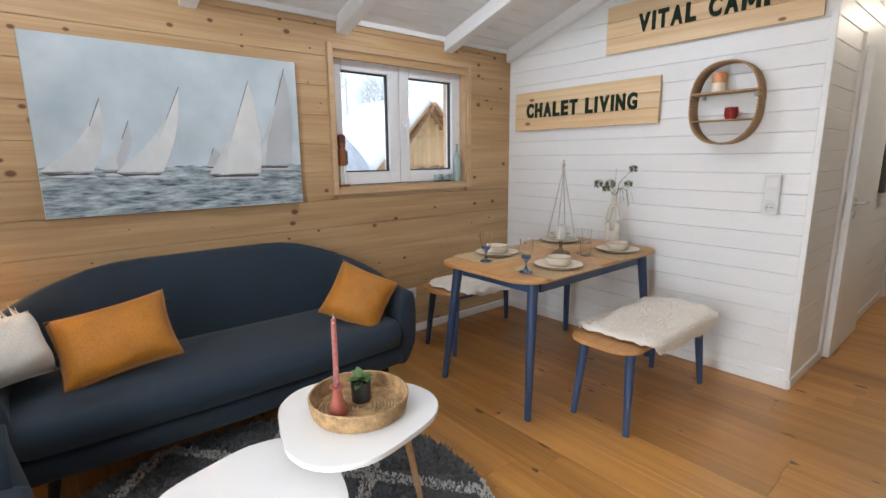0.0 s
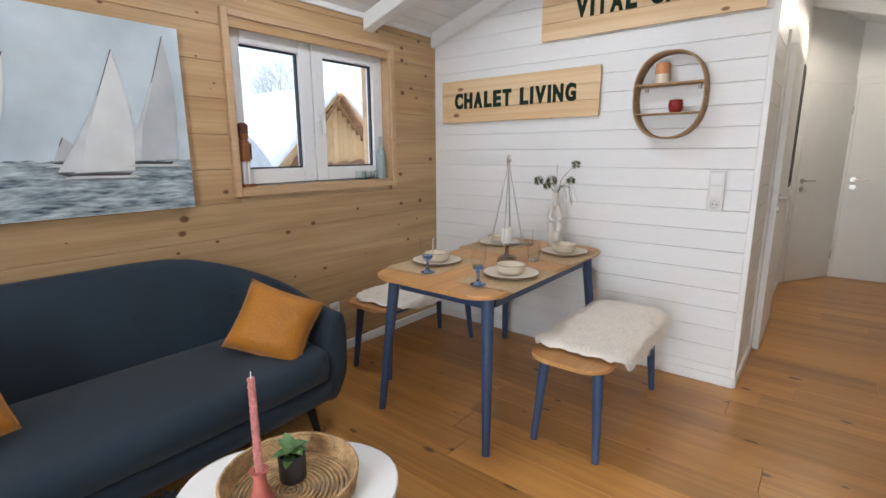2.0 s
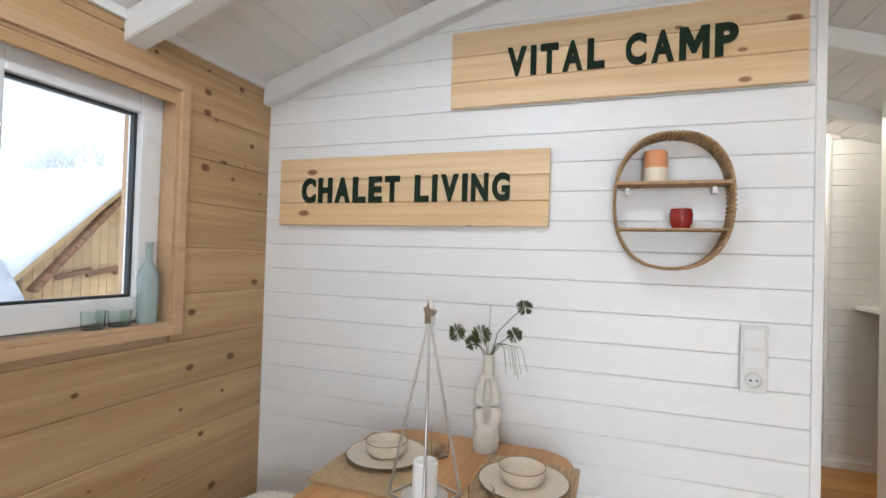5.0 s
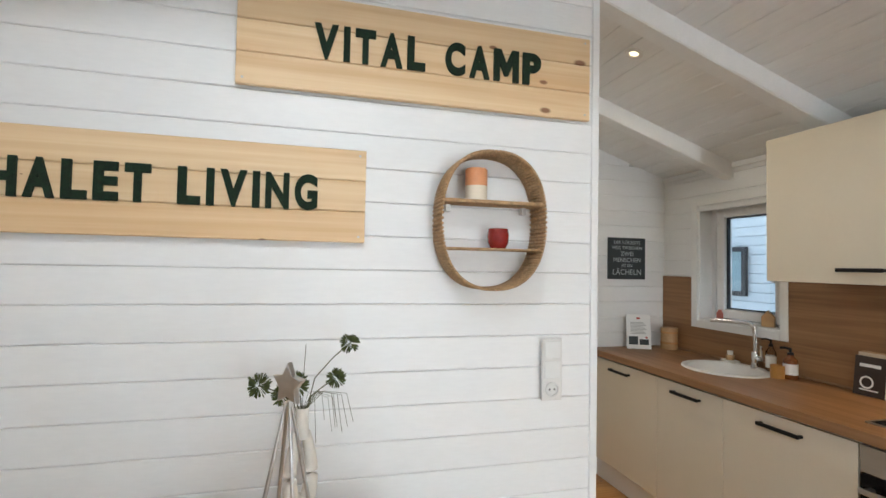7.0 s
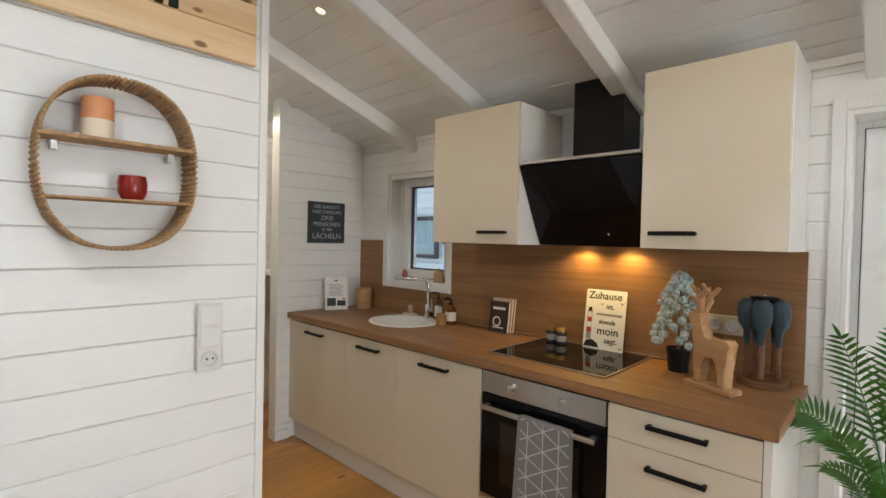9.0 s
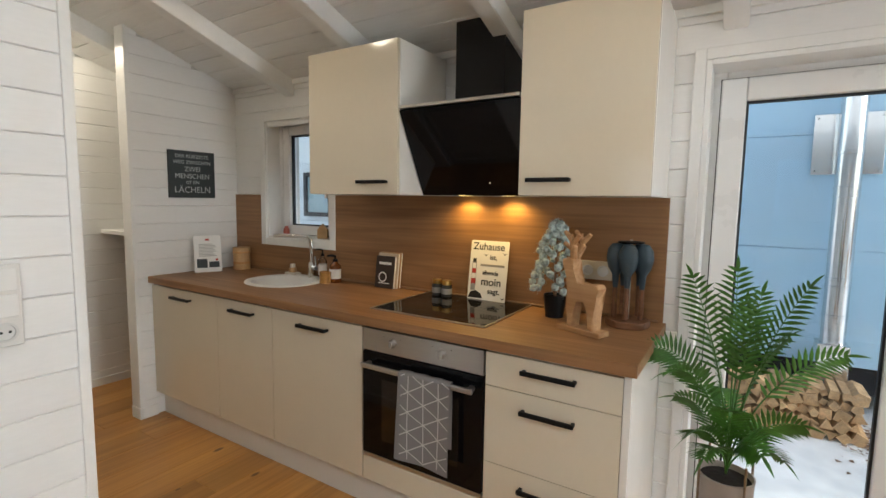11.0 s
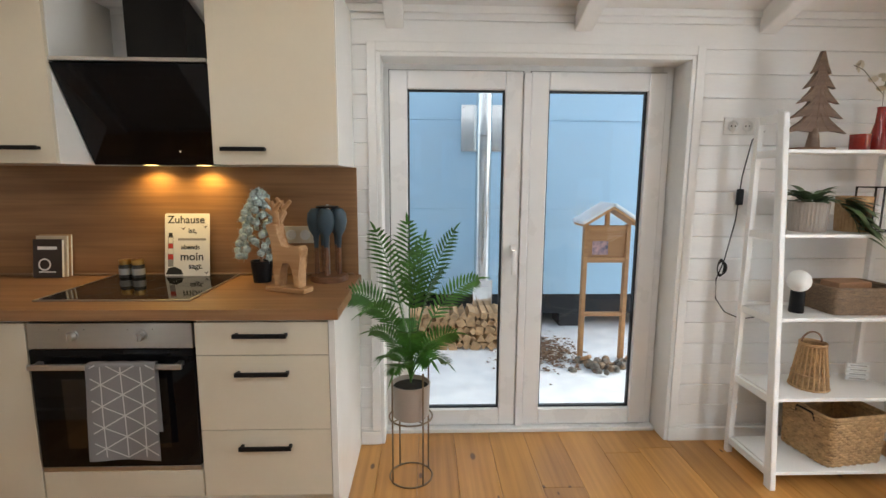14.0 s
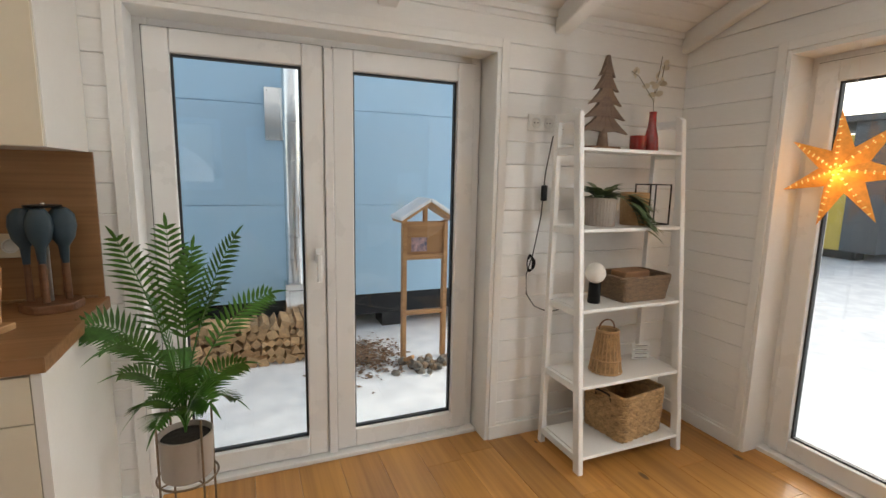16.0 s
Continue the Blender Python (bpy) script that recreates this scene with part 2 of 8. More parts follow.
# ---- mesh helpers ----
def part(name, bm, mat, parent=None, label="", smooth=False, kind=""):
    me = bpy.data.meshes.new(name)
    bmesh.ops.recalc_face_normals(bm, faces=bm.faces)
    if smooth:
        for f in bm.faces:
            f.smooth = True
    bm.to_mesh(me)
    bm.free()
    if smooth and smooth != 2:
        me.set_sharp_from_angle(angle=radians(40))
    if mat:
        me.materials.append(mat)
    ob = new(name, me)
    if parent:
        ob.parent = parent
    return tagged(ob, label, kind=kind)


def thing(name, label, category, at=(0, 0, 0), turn=0, group=""):
    ob = new(name)
    ob.empty_display_size = 0.05
    ob.matrix_basis = pose(*at, 0, 0, turn)
    return tagged(ob, label, category, group)


def setting(ob, label="", category=""):
    return tagged(ob, label, category, kind="structure")


def box(bm, x0, x1, y0, y1, z0, z1, bevel=0.0, seg=2):
    g = bmesh.ops.create_cube(bm, size=1.0)
    vs = g["verts"]
    for v in vs:
        v.co = Vector(((x0 + x1) / 2 + v.co.x * (x1 - x0), (y0 + y1) / 2 + v.co.y * (y1 - y0), (z0 + z1) / 2 + v.co.z * (z1 - z0)))
    if bevel:
        es = list({e for v in vs for e in v.link_edges})
        bmesh.ops.bevel(bm, geom=es, offset=bevel, segments=seg, affect="EDGES", profile=0.5)
    return bm


def bbox(*a, **k):
    return box(bmesh.new(), *a, **k)


def rod(bm, p0, p1, r0, r1=None, seg=12, cap=True):
    r1 = r0 if r1 is None else r1
    p0, p1 = Vector(p0), Vector(p1)
    q = (p1 - p0).to_track_quat("Z", "Y")
    rings = []
    for p, r in ((p0, r0), (p1, r1)):
        rings.append([bm.verts.new(p + q @ Vector((r * math.cos(2 * math.pi * i / seg), r * math.sin(2 * math.pi * i / seg), 0))) for i in range(seg)])
    for i in range(seg):
        bm.faces.new((rings[0][i], rings[0][(i + 1) % seg], rings[1][(i + 1) % seg], rings[1][i]))
    if cap:
        bm.faces.new(rings[0][::-1])
        bm.faces.new(rings[1])
    return bm


def tube(bm, pts, r, seg=8, closed=False):
    pts = [Vector(p) for p in pts]
    n = len(pts)
    rad = r if isinstance(r, (list, tuple)) else [r] * n
    rings = []
    for i, p in enumerate(pts):
        a = pts[(i - 1) % n] if closed or i else p
        b = pts[(i + 1) % n] if closed or i < n - 1 else p
        q = (b - a).to_track_quat("Z", "Y")
        rings.append([bm.verts.new(p + q @ Vector((rad[i] * math.cos(2 * math.pi * k / seg), rad[i] * math.sin(2 * math.pi * k / seg), 0))) for k in range(seg)])
    for i in range(n if closed else n - 1):
        A, Bq = rings[i], rings[(i + 1) % n]
        s = 0
        if closed and i == n - 1:
            s = min(range(seg), key=lambda t: (A[0].co - Bq[t].co).length)
        for k in range(seg):
            bm.faces.new((A[k], A[(k + 1) % seg], Bq[(k + 1 + s) % seg], Bq[(k + s) % seg]))
    if not closed:
        bm.faces.new(rings[0][::-1])
        bm.faces.new(rings[-1])
    return bm


def lathe(bm, profile, at=(0, 0, 0), seg=28, squash=1.0):
    """profile: (radius, z) pairs from the bottom up; radius 0 closes the end."""
    rings = []
    for r, z in profile:
        if r <= 1e-6:
            rings.append([bm.verts.new((at[0], at[1], at[2] + z))])
        else:
            rings.append([bm.verts.new((at[0] + r * math.cos(2 * math.pi * i / seg), at[1] + squash * r * math.sin(2 * math.pi * i / seg), at[2] + z)) for i in range(seg)])
    for a, b in zip(rings, rings[1:]):
        for i in range(seg):
            j = (i + 1) % seg
            if len(a) == 1 and len(b) == 1:
                continue
            if len(a) == 1:
                bm.faces.new((a[0], b[j], b[i]))
            elif len(b) == 1:
                bm.faces.new((a[i], a[j], b[0]))
            else:
                bm.faces.new((a[i], a[j], b[j], b[i]))
    return bm


def prism(bm, outline, z0, z1, bevel=0.0, seg=2):
    lo = [bm.verts.new((x, y, z0)) for x, y in outline]
    hi = [bm.verts.new((x, y, z1)) for x, y in outline]
    n = len(outline)
    fs = [bm.faces.new(lo[::-1]), bm.faces.new(hi)]
    for i in range(n):
        fs.append(bm.faces.new((lo[i], lo[(i + 1) % n], hi[(i + 1) % n], hi[i])))
    if bevel:
        es = list({e for f in fs[:2] for e in f.edges})
        bmesh.ops.bevel(bm, geom=es, offset=bevel, segments=seg, affect="EDGES", profile=0.5)
    return bm


def spun(bm, m):
    bmesh.ops.transform(bm, matrix=m, verts=bm.verts)
    return bm


def rounded(w, d, r, n=6, bulge=0.0):
    """A rounded rectangle's outline, its long sides bowed out by bulge."""
    pts = []
    for cx, cy, a0 in ((w / 2 - r, d / 2 - r, 0), (-w / 2 + r, d / 2 - r, 90), (-w / 2 + r, -d / 2 + r, 180), (w / 2 - r, -d / 2 + r, 270)):
        for i in range(n + 1):
            a = radians(a0 + 90 * i / n)
            pts.append((cx + r * math.cos(a), cy + r * math.sin(a)))
    if bulge:
        pts = [(x + bulge * (1 - (2 * y / d) ** 2) * (1 if x > 0 else -1) * (abs(x) > w / 2 - r), y + bulge * (1 - (2 * x / w) ** 2) * (1 if y > 0 else -1)) for x, y in pts]
    return pts


def wire_text(name, words, size, mat, parent, m, depth=0.002, label="", align="CENTER", spacing=1.0, bold=0.0):
    cu = bpy.data.curves.new(name, "FONT")
    cu.body, cu.size, cu.extrude, cu.align_x, cu.align_y, cu.space_character, cu.offset = words, size, depth, align, "CENTER", spacing, bold
    tmp = bpy.data.objects.new(name, cu)
    scene.collection.objects.link(tmp)
    me = bpy.data.meshes.new_from_object(tmp.evaluated_get(bpy.context.evaluated_depsgraph_get()))
    bpy.data.objects.remove(tmp)
    me.materials.clear()
    me.materials.append(mat)
    ob = new(name, me)
    ob.parent = parent
    ob.matrix_basis = m
    return tagged(ob, label)


# ---- the shell: plan in metres ----
XW, XE = -0.35, 7.45          # inner faces of the west wall and of the corridor's end
YS, YN = -0.20, 3.605         # inner faces of the kitchen wall and of the timber wall
XP, YC = 3.91, 1.387          # face of the white partition, face of the corridor wall
RIDGE_Y, RIDGE_Z, EAVE_N, EAVE_S = 1.70, 2.83, 2.24, 2.205
THICK = 0.29
PITCH = 0.1142


def ceiling_z(y):
    if y > RIDGE_Y:
        return RIDGE_Z + (EAVE_N - RIDGE_Z) * (y - RIDGE_Y) / (YN - RIDGE_Y)
    return RIDGE_Z + (EAVE_S - RIDGE_Z) * (RIDGE_Y - y) / (RIDGE_Y - YS)


def cells(a0, a1, z0, z1, holes):
    """The rectangles that are left of a wall when its openings are taken out."""
    xs = sorted({a0, a1, *[v for h in holes for v in h[:2] if a0 < v < a1]})
    out = []
    for p, q in zip(xs, xs[1:]):
        zs = [z0]
        for h in sorted((h for h in holes if h[0] <= p + 1e-6 and h[1] >= q - 1e-6), key=lambda h: h[2]):
            zs += [h[2], h[3]]
        zs.append(z1)
        for lo, hi in zip(zs[::2], zs[1::2]):
            if hi - lo > 1e-4:
                out.append((p, q, lo, hi))
    return out


def core_wall(name, along, face, back, a0, a1, z1, holes, mat, label, gable=False):
    bm = bmesh.new()
    for p, q, lo, hi in cells(a0, a1, -0.25, z1, holes):
        if along == "x":
            box(bm, p, q, min(face, back), max(face, back), lo, hi)
        else:
            box(bm, min(face, back), max(face, back), p, q, lo, hi)
    if gable:
        outline = [(a0, z1), (a1, z1), (a1, ceiling_z(a1) + 0.05)] + ([(RIDGE_Y, RIDGE_Z + 0.05)] if a0 < RIDGE_Y < a1 else []) + [(a0, ceiling_z(a0) + 0.05)]
        lo = [bm.verts.new((face, y, z)) for y, z in outline]
        hi = [bm.verts.new((back, y, z)) for y, z in outline]
        n = len(outline)
        bm.faces.new(lo)
        bm.faces.new(hi[::-1])
        for i in range(n):
            bm.faces.new((lo[i], hi[i], hi[(i + 1) % n], lo[(i + 1) % n]))
    return setting(part(name, bm, mat), label, "wall")


BOARD_T = 0.016
board_meshes = {}


def board_mesh(length, mat, height=PITCH, thick=BOARD_T):
    """A tongue-and-groove board with chamfered long edges: length along x, face towards -y."""
    key = (round(length, 3), mat.name, round(height, 4), round(thick, 4))
    if key not in board_meshes:
        c, g = 0.0032, 0.0006
        sec = [(0, g), (-thick + c, g), (-thick, g + c), (-thick, height - g - c), (-thick + c, height - g), (0, height - g)]
        me = bpy.data.meshes.new("board")
        n = len(sec)
        vs = [(-length / 2, y, z) for y, z in sec] + [(length / 2, y, z) for y, z in sec]
        fs = [tuple(range(n))[::-1], tuple(range(n, 2 * n))] + [(i, (i + 1) % n, n + (i + 1) % n, n + i) for i in range(n)]
        me.from_pydata(vs, [], fs)
        me.materials.append(mat)
        board_meshes[key] = me
    return board_meshes[key]


def boards(wall, along, face, facing, a0, a1, top, holes, mat, gable=False, start=0.0, height=PITCH):
    """Horizontal cladding; facing: which way the boards look along the other axis (+1 or -1)."""
    z = start
    while z < top:
        p0, p1 = a0, a1
        if gable:
            while p1 > p0 and ceiling_z(p1) < z + 0.02:
                p1 -= 0.02
            while p0 < p1 and ceiling_z(p0) < z + 0.02:
                p0 += 0.02
        spans = [(p0, p1)]
        for h in holes:
            if h[2] < z + height * 0.6 and h[3] > z + height * 0.4:
                spans = [s for a, b in spans for s in ((a, min(b, h[0])), (max(a, h[1]), b)) if s[1] - s[0] > 0.01]
        for a, b in spans:
            if b - a < 0.02:
                continue
            ob = new("board", board_mesh(b - a, mat, height))
            ob.parent = wall
            mid = (a + b) / 2
            if along == "x":
                ob.matrix_basis = pose(mid, face, z, 0, 0, 0 if facing < 0 else 180)
            else:
                ob.matrix_basis = pose(face, mid, z, 0, 0, -90 if facing < 0 else 90)
        z += height


DOOR_S = (0.85, 2.40, -0.3, 2.0)
WIN_S = (4.47, 5.09, 1.155, 1.955)
WIN_N = (2.224, 3.397, 1.155, 2.045)
DOOR_W = (0.36, 1.91, -0.3, 2.0)
B = BOARD_T
wall_south = core_wall("wall_south", "x", YS - B, YS - THICK, XW - THICK, XE + 0.1, EAVE_S + 0.06, [DOOR_S, WIN_S], M_JOINT, "white painted log-plank wall with patio door and kitchen window")
wall_north = core_wall("wall_north", "x", YN + B, YN + THICK, XW - THICK, XE + 0.1, EAVE_N + 0.06, [WIN_N], M_SPRUCE_TRIM, "natural knotty spruce plank wall")
wall_west = core_wall("wall_west", "y", XW - B, XW - THICK, YS - B, YN + B, EAVE_S, [DOOR_W], M_JOINT, "white plank gable wall with glazed door", gable=True)
wall_partition = core_wall("wall_partition", "y", XP + B, XP + 0.1, YC + B, YN + B, EAVE_S, [], M_JOINT, "white plank partition wall with wooden signs", gable=True)
wall_corridor = core_wall("wall_corridor", "x", YC + B, YC + 0.1, XP + 0.1, 6.78, 2.66, [(4.62, 5.44, -0.3, 2.03)], M_JOINT, "white plank corridor wall")
wall_pier = core_wall("wall_kitchen_end", "y", 5.435 + B, 5.53 - B, YS - B, 0.53, EAVE_S, [], M_JOINT, "white plank wall closing the kitchen run", gable=True)
wall_niche = core_wall("wall_niche", "y", 6.28 + B, 6.36, YS - B, 0.53, EAVE_S, [], M_JOINT, "white plank niche wall", gable=True)
wall_end = core_wall("wall_corridor_end", "y", XE, XE + 0.1, YS - B, YC + 0.1, EAVE_S, [], M_WHITE_PAINT, "white end wall of the corridor", gable=True)
# slanted wall with a door at the corridor's end
DIAG_A, DIAG_B = Vector((6.78, 1.387, 0)), Vector((7.46, 0.985, 0))
ang = math.degrees(math.atan2(DIAG_B.y - DIAG_A.y, DIAG_B.x - DIAG_A.x))
bm = bbox(-0.02, (DIAG_B - DIAG_A).length, 0.0, 0.08, 0, 2.75)
wall_slant = setting(part("wall_slanted", spun(bm, pose(DIAG_A.x, DIAG_A.y, 0, 0, 0, ang)), M_WHITE_PAINT), "white slanted wall at the corridor's end", "wall")
# plain walls that close the rooms behind the corridor
wall_back = setting(part("wall_bedroom_east", bbox(XE + 0.1, XE + 0.2, YC, YN + THICK, -0.25, 2.9), M_WHITE_PAINT), "plain white wall of the room behind", "wall")

bm = bmesh.new()
box(bm, XW - THICK, XE + 0.2, YS - THICK, YN + THICK, -0.25, -0.013)
floor = setting(part("floor", bm, M_JOINT), "warm oak laminate plank floor", "floor")

# ceiling boards, rafters and an unseen light-blocking roof slab
def slope(name, y0, z0, y1, z1, label):
    bm = bmesh.new()
    length = math.hypot(y1 - y0, z1 - z0)
    n = int(length / 0.125)
    u = Vector((0, (y1 - y0) / length, (z1 - z0) / length))
    up = Vector((0, -u.z, u.y)) * (1 if u.y > 0 else -1)
    for i in range(n + 1):
        a, b = i * 0.125 + 0.0015, min((i + 1) * 0.125 - 0.0015, length + 0.03)
        if b <= a:
            continue
        o = Vector((0, y0, z0))
        pts = [o + u * a + up * 0.004, o + u * (a + 0.004), o + u * (b - 0.004), o + u * b + up * 0.004]
        va = [bm.verts.new((XW - 0.1, p.y, p.z)) for p in pts]
        vb = [bm.verts.new((XE + 0.1, p.y, p.z)) for p in pts]
        for k in range(3):
            bm.faces.new((va[k], va[k + 1], vb[k + 1], vb[k]))
    ob = setting(part(name, bm, M_CEIL), label, "ceiling")
    # plain slab over the boards, out of view, added to keep light out
    bm = bmesh.new()
    lo = [Vector((0, y0, z0)) - u * 0.6 + up * 0.006, Vector((0, y1, z1)) + u * 0.05 + up * 0.006]
    ring = [lo[0], lo[1], lo[1] + up * 0.22, lo[0] + up * 0.22]
    va = [bm.verts.new((XW - 0.6, p.y, p.z)) for p in ring]
    vb = [bm.verts.new((XE + 0.6, p.y, p.z)) for p in ring]
    bm.faces.new(va)
    bm.faces.new(vb[::-1])
    for k in range(4):
        bm.faces.new((va[k], va[(k + 1) % 4], vb[(k + 1) % 4], vb[k]))
    setting(part(name.replace("ceiling", "roof"), bm, M_WHITE_PAINT), "unseen slab above the boards, added to block skylight", "roof")
    return ob, u, up


ceil_n = slope("ceiling_north", YN + 0.02, ceiling_z(YN + 0.02), RIDGE_Y, RIDGE_Z, "white glazed sloping board ceiling")
ceil_s = slope("ceiling_south", YS - 0.02, ceiling_z(YS - 0.02), RIDGE_Y, RIDGE_Z, "white glazed sloping board ceiling")


def rafter(x, y0, y1, width=0.085, depth=0.10):
    bm = bmesh.new()
    pts = [(y0, ceiling_z(y0) + 0.003), (y1, ceiling_z(y1) + 0.003), (y1, ceiling_z(y1) - depth), (y0, ceiling_z(y0) - depth)]
    va = [bm.verts.new((-width / 2, y, z)) for y, z in pts]
    vb = [bm.verts.new((width / 2, y, z)) for y, z in pts]
    bm.faces.new(va)
    bm.faces.new(vb[::-1])
    for k in range(4):
        bm.faces.new((va[k], va[(k + 1) % 4], vb[(k + 1) % 4], vb[k]))
    bmesh.ops.bevel(bm, geom=[e for e in bm.edges if abs(e.verts[0].co.x - e.verts[1].co.x) < 1e-5], offset=0.004, segments=2, affect="EDGES")
    ob = part("rafter", bm, M_WHITE_PAINT)
    ob.location.x = x
    return setting(ob, "white painted rafter under the sloping ceiling", "beam")


for x in (0.51, 1.41, 2.31, 3.21, 4.03, 4.84, 5.7, 6.6):
    if x < XP:
        rafter(x, YN, RIDGE_Y)
    rafter(x, YS, RIDGE_Y if x < XP else YC)
# sloping trims along the gables
for x0, spans in ((XP - 0.028, ((YN, RIDGE_Y), (YC, RIDGE_Y))), (XW + 0.028, ((YN, RIDGE_Y), (YS, RIDGE_Y)))):
    for a, b in spans:
        rafter(x0, a, b, 0.055, 0.10).name = "trim"
# small trims along the eaves
for y, s in ((YS, 1), (YN, -1)):
    bm = bbox(XW, XP if s < 0 else XE, min(y, y + s * 0.018), max(y, y + s * 0.018), ceiling_z(y) - 0.03, ceiling_z(y) + 0.004, 0.003)
    setting(part("trim", bm, M_WHITE_PAINT), "slim white trim under the ceiling", "trim")


def skirting(x0, x1, y0, y1, h=0.062):
    return setting(part("baseboard", bbox(x0, x1, y0, y1, 0.0, h, 0.004), M_WHITE_PAINT), "white skirting board", "baseboard")


SK = 0.014
skirting(XW, XP, YN - SK, YN)
skirting(XP - SK, XP, YC, YN - SK)
skirting(XP, 4.555, YC - SK, YC)
skirting(5.5, 6.78, YC - SK, YC)
skirting(2.40, 2.505, YS, YS + SK, 0.075)
skirting(XW, 0.85, YS, YS + SK, 0.075)
skirting(XW, XW + SK, YS + SK, 0.36, 0.075)
skirting(XW, XW + SK, 1.91, YN - SK, 0.075)
skirting(5.435 - SK, 5.435, 0.43, 0.53, 0.075)
skirting(5.435 - SK, 5.53, 0.53, 0.53 + SK, 0.075)
skirting(6.28 - SK, 6.28, YS + SK, 0.53)
skirting(6.28 - SK, 6.36, 0.53, 0.53 + SK)
# corner battens
setting(part("trim", bbox(XP - 0.008, XP + 0.02, YC - 0.008, YC + 0.022, 0.0, ceiling_z(YC) - 0.1, 0.003), M_WHITE_PAINT), "white corner batten on the partition", "trim")
setting(part("trim", bbox(5.43, 5.535, 0.515, 0.538, 0.0, ceiling_z(0.53), 0.003), M_WHITE_PAINT), "white end batten on the kitchen wall", "trim")
setting(part("trim", bbox(6.275, 6.365, 0.515, 0.538, 0.0, ceiling_z(0.53), 0.003), M_WHITE_PAINT), "white end batten on the niche wall", "trim")
setting(part("niche_shelf", bbox(5.53, 6.28, YS, 0.36, 1.15, 1.18, 0.003), M_WHITE_PAINT), "white shelf board in the corridor niche", "shelf")


# ---- windows and doors ----
def frame_bars(bm, a0, a1, z0, z1, w, d0, d1, bevel=0.004):
    """Four bars round a rectangle, in local x (width), y (depth), z."""
    box(bm, a0, a0 + w, d0, d1, z0, z1, bevel)
    box(bm, a1 - w, a1, d0, d1, z0, z1, bevel)
    box(bm, a0 + w, a1 - w, d0, d1, z0, z0 + w, bevel)
    box(bm, a0 + w, a1 - w, d0, d1, z1 - w, z1, bevel)
    return bm


def handle_parts(parent, x, y, z, out=-1, down=True, mat=None):
    mat = mat or M_PVC
    bm = bbox(x - 0.014, x + 0.014, min(y, y + out * 0.012), max(y, y + out * 0.012), z - 0.035, z + 0.035, 0.004)
    box(bm, x - 0.011, x + 0.011, min(y + out * 0.03, y + out * 0.05), max(y + out * 0.03, y + out * 0.05), z - (0.12 if down else 0.0), z + 0.012, 0.005)
    rod(bm, (x, y, z), (x, y + out * 0.04, z), 0.009)
    part("handle", bm, mat, parent, "white window handle" if mat is M_PVC else "steel lever handle")


def casement(name, label, at, turn, w, h, leaves, frame_w=0.05, sash_w=0.072, handle_leaf=0, handle_z=0.45, low=None):
    """A white PVC unit, lower left corner at the origin, inside face at y = 0, looking out towards +y."""
    win = thing(name, label, "door" if h > 1.5 else "window", at, turn)
    tagged(win, kind="structure")
    part("window_frame", frame_bars(bmesh.new(), 0, w, 0, h, frame_w, 0.0, 0.075), M_PVC, win)
    for i, (a, b) in enumerate(leaves):
        z0 = frame_w - 0.018 if low is None else low
        # two dark strips stand in for the shade in the gap round the sash
        part("gasket", frame_bars(bmesh.new(), a - 0.004, b + 0.004, z0 - 0.004, h - frame_w + 0.022, 0.012, -0.002, 0.02), M_BLACK, win, "thin dark strip as the shade in the gap round the sash")
        part("sash", frame_bars(bmesh.new(), a, b, z0, h - frame_w + 0.018, sash_w, -0.02, 0.055, 0.006), M_PVC, win)
        part("seal", frame_bars(bmesh.new(), a - 0.004, b + 0.004, z0 - 0.004, h - frame_w + 0.022, 0.008, -0.003, 0.004, 0.0), M_DARKFRAME, win, "dark strip as the shade in the sash gap")
        g0, g1, k0, k1 = a + sash_w, b - sash_w, z0 + sash_w, h - frame_w + 0.018 - sash_w
        part("gasket", frame_bars(bmesh.new(), g0 - 0.002, g1 + 0.002, k0 - 0.002, k1 + 0.002, 0.011, 0.004, 0.03, 0.0), M_DARKFRAME, win, "dark glazing gasket")
        pane = part("pane", bbox(g0 + 0.004, g1 - 0.004, 0.014, 0.020, k0 + 0.004, k1 - 0.004), M_GLASS, win, "clear glass pane")
        pane.visible_shadow = False
    x = leaves[0][1] - 0.036 if handle_leaf == 0 else leaves[1][0] + 0.036
    handle_parts(win, x, -0.02, handle_z)
    return win


# north window: natural timber casing, white casements (inside looks towards -y)
casement("window_1", "white two-leaf window in the spruce wall", (WIN_N[0], YN + 0.085, WIN_N[2]), 0, WIN_N[1] - WIN_N[0], WIN_N[3] - WIN_N[2], [(0.012, 0.562), (0.568, WIN_N[1] - WIN_N[0] - 0.012)], 0.04, 0.086, 1, 0.43)
casing = thing("window_casing", "natural spruce window casing with reveal boards", "window casing", (0, 0, 0))
tagged(casing, kind="structure")
c0, c1, c2, c3 = WIN_N
part("casing_board", frame_bars(bmesh.new(), c0 - 0.035, c1 + 0.035, c2 - 0.037, c3 + 0.035, 0.036, YN - 0.022, YN + 0.002, 0.003), M_SPRUCE_TRIM, casing)
part("reveal_board", frame_bars(bmesh.new(), c0 - 0.001, c1 + 0.001, c2 - 0.001, c3 + 0.001, 0.014, YN - 0.005, YN + 0.15, 0.002), M_SPRUCE_TRIM, casing)

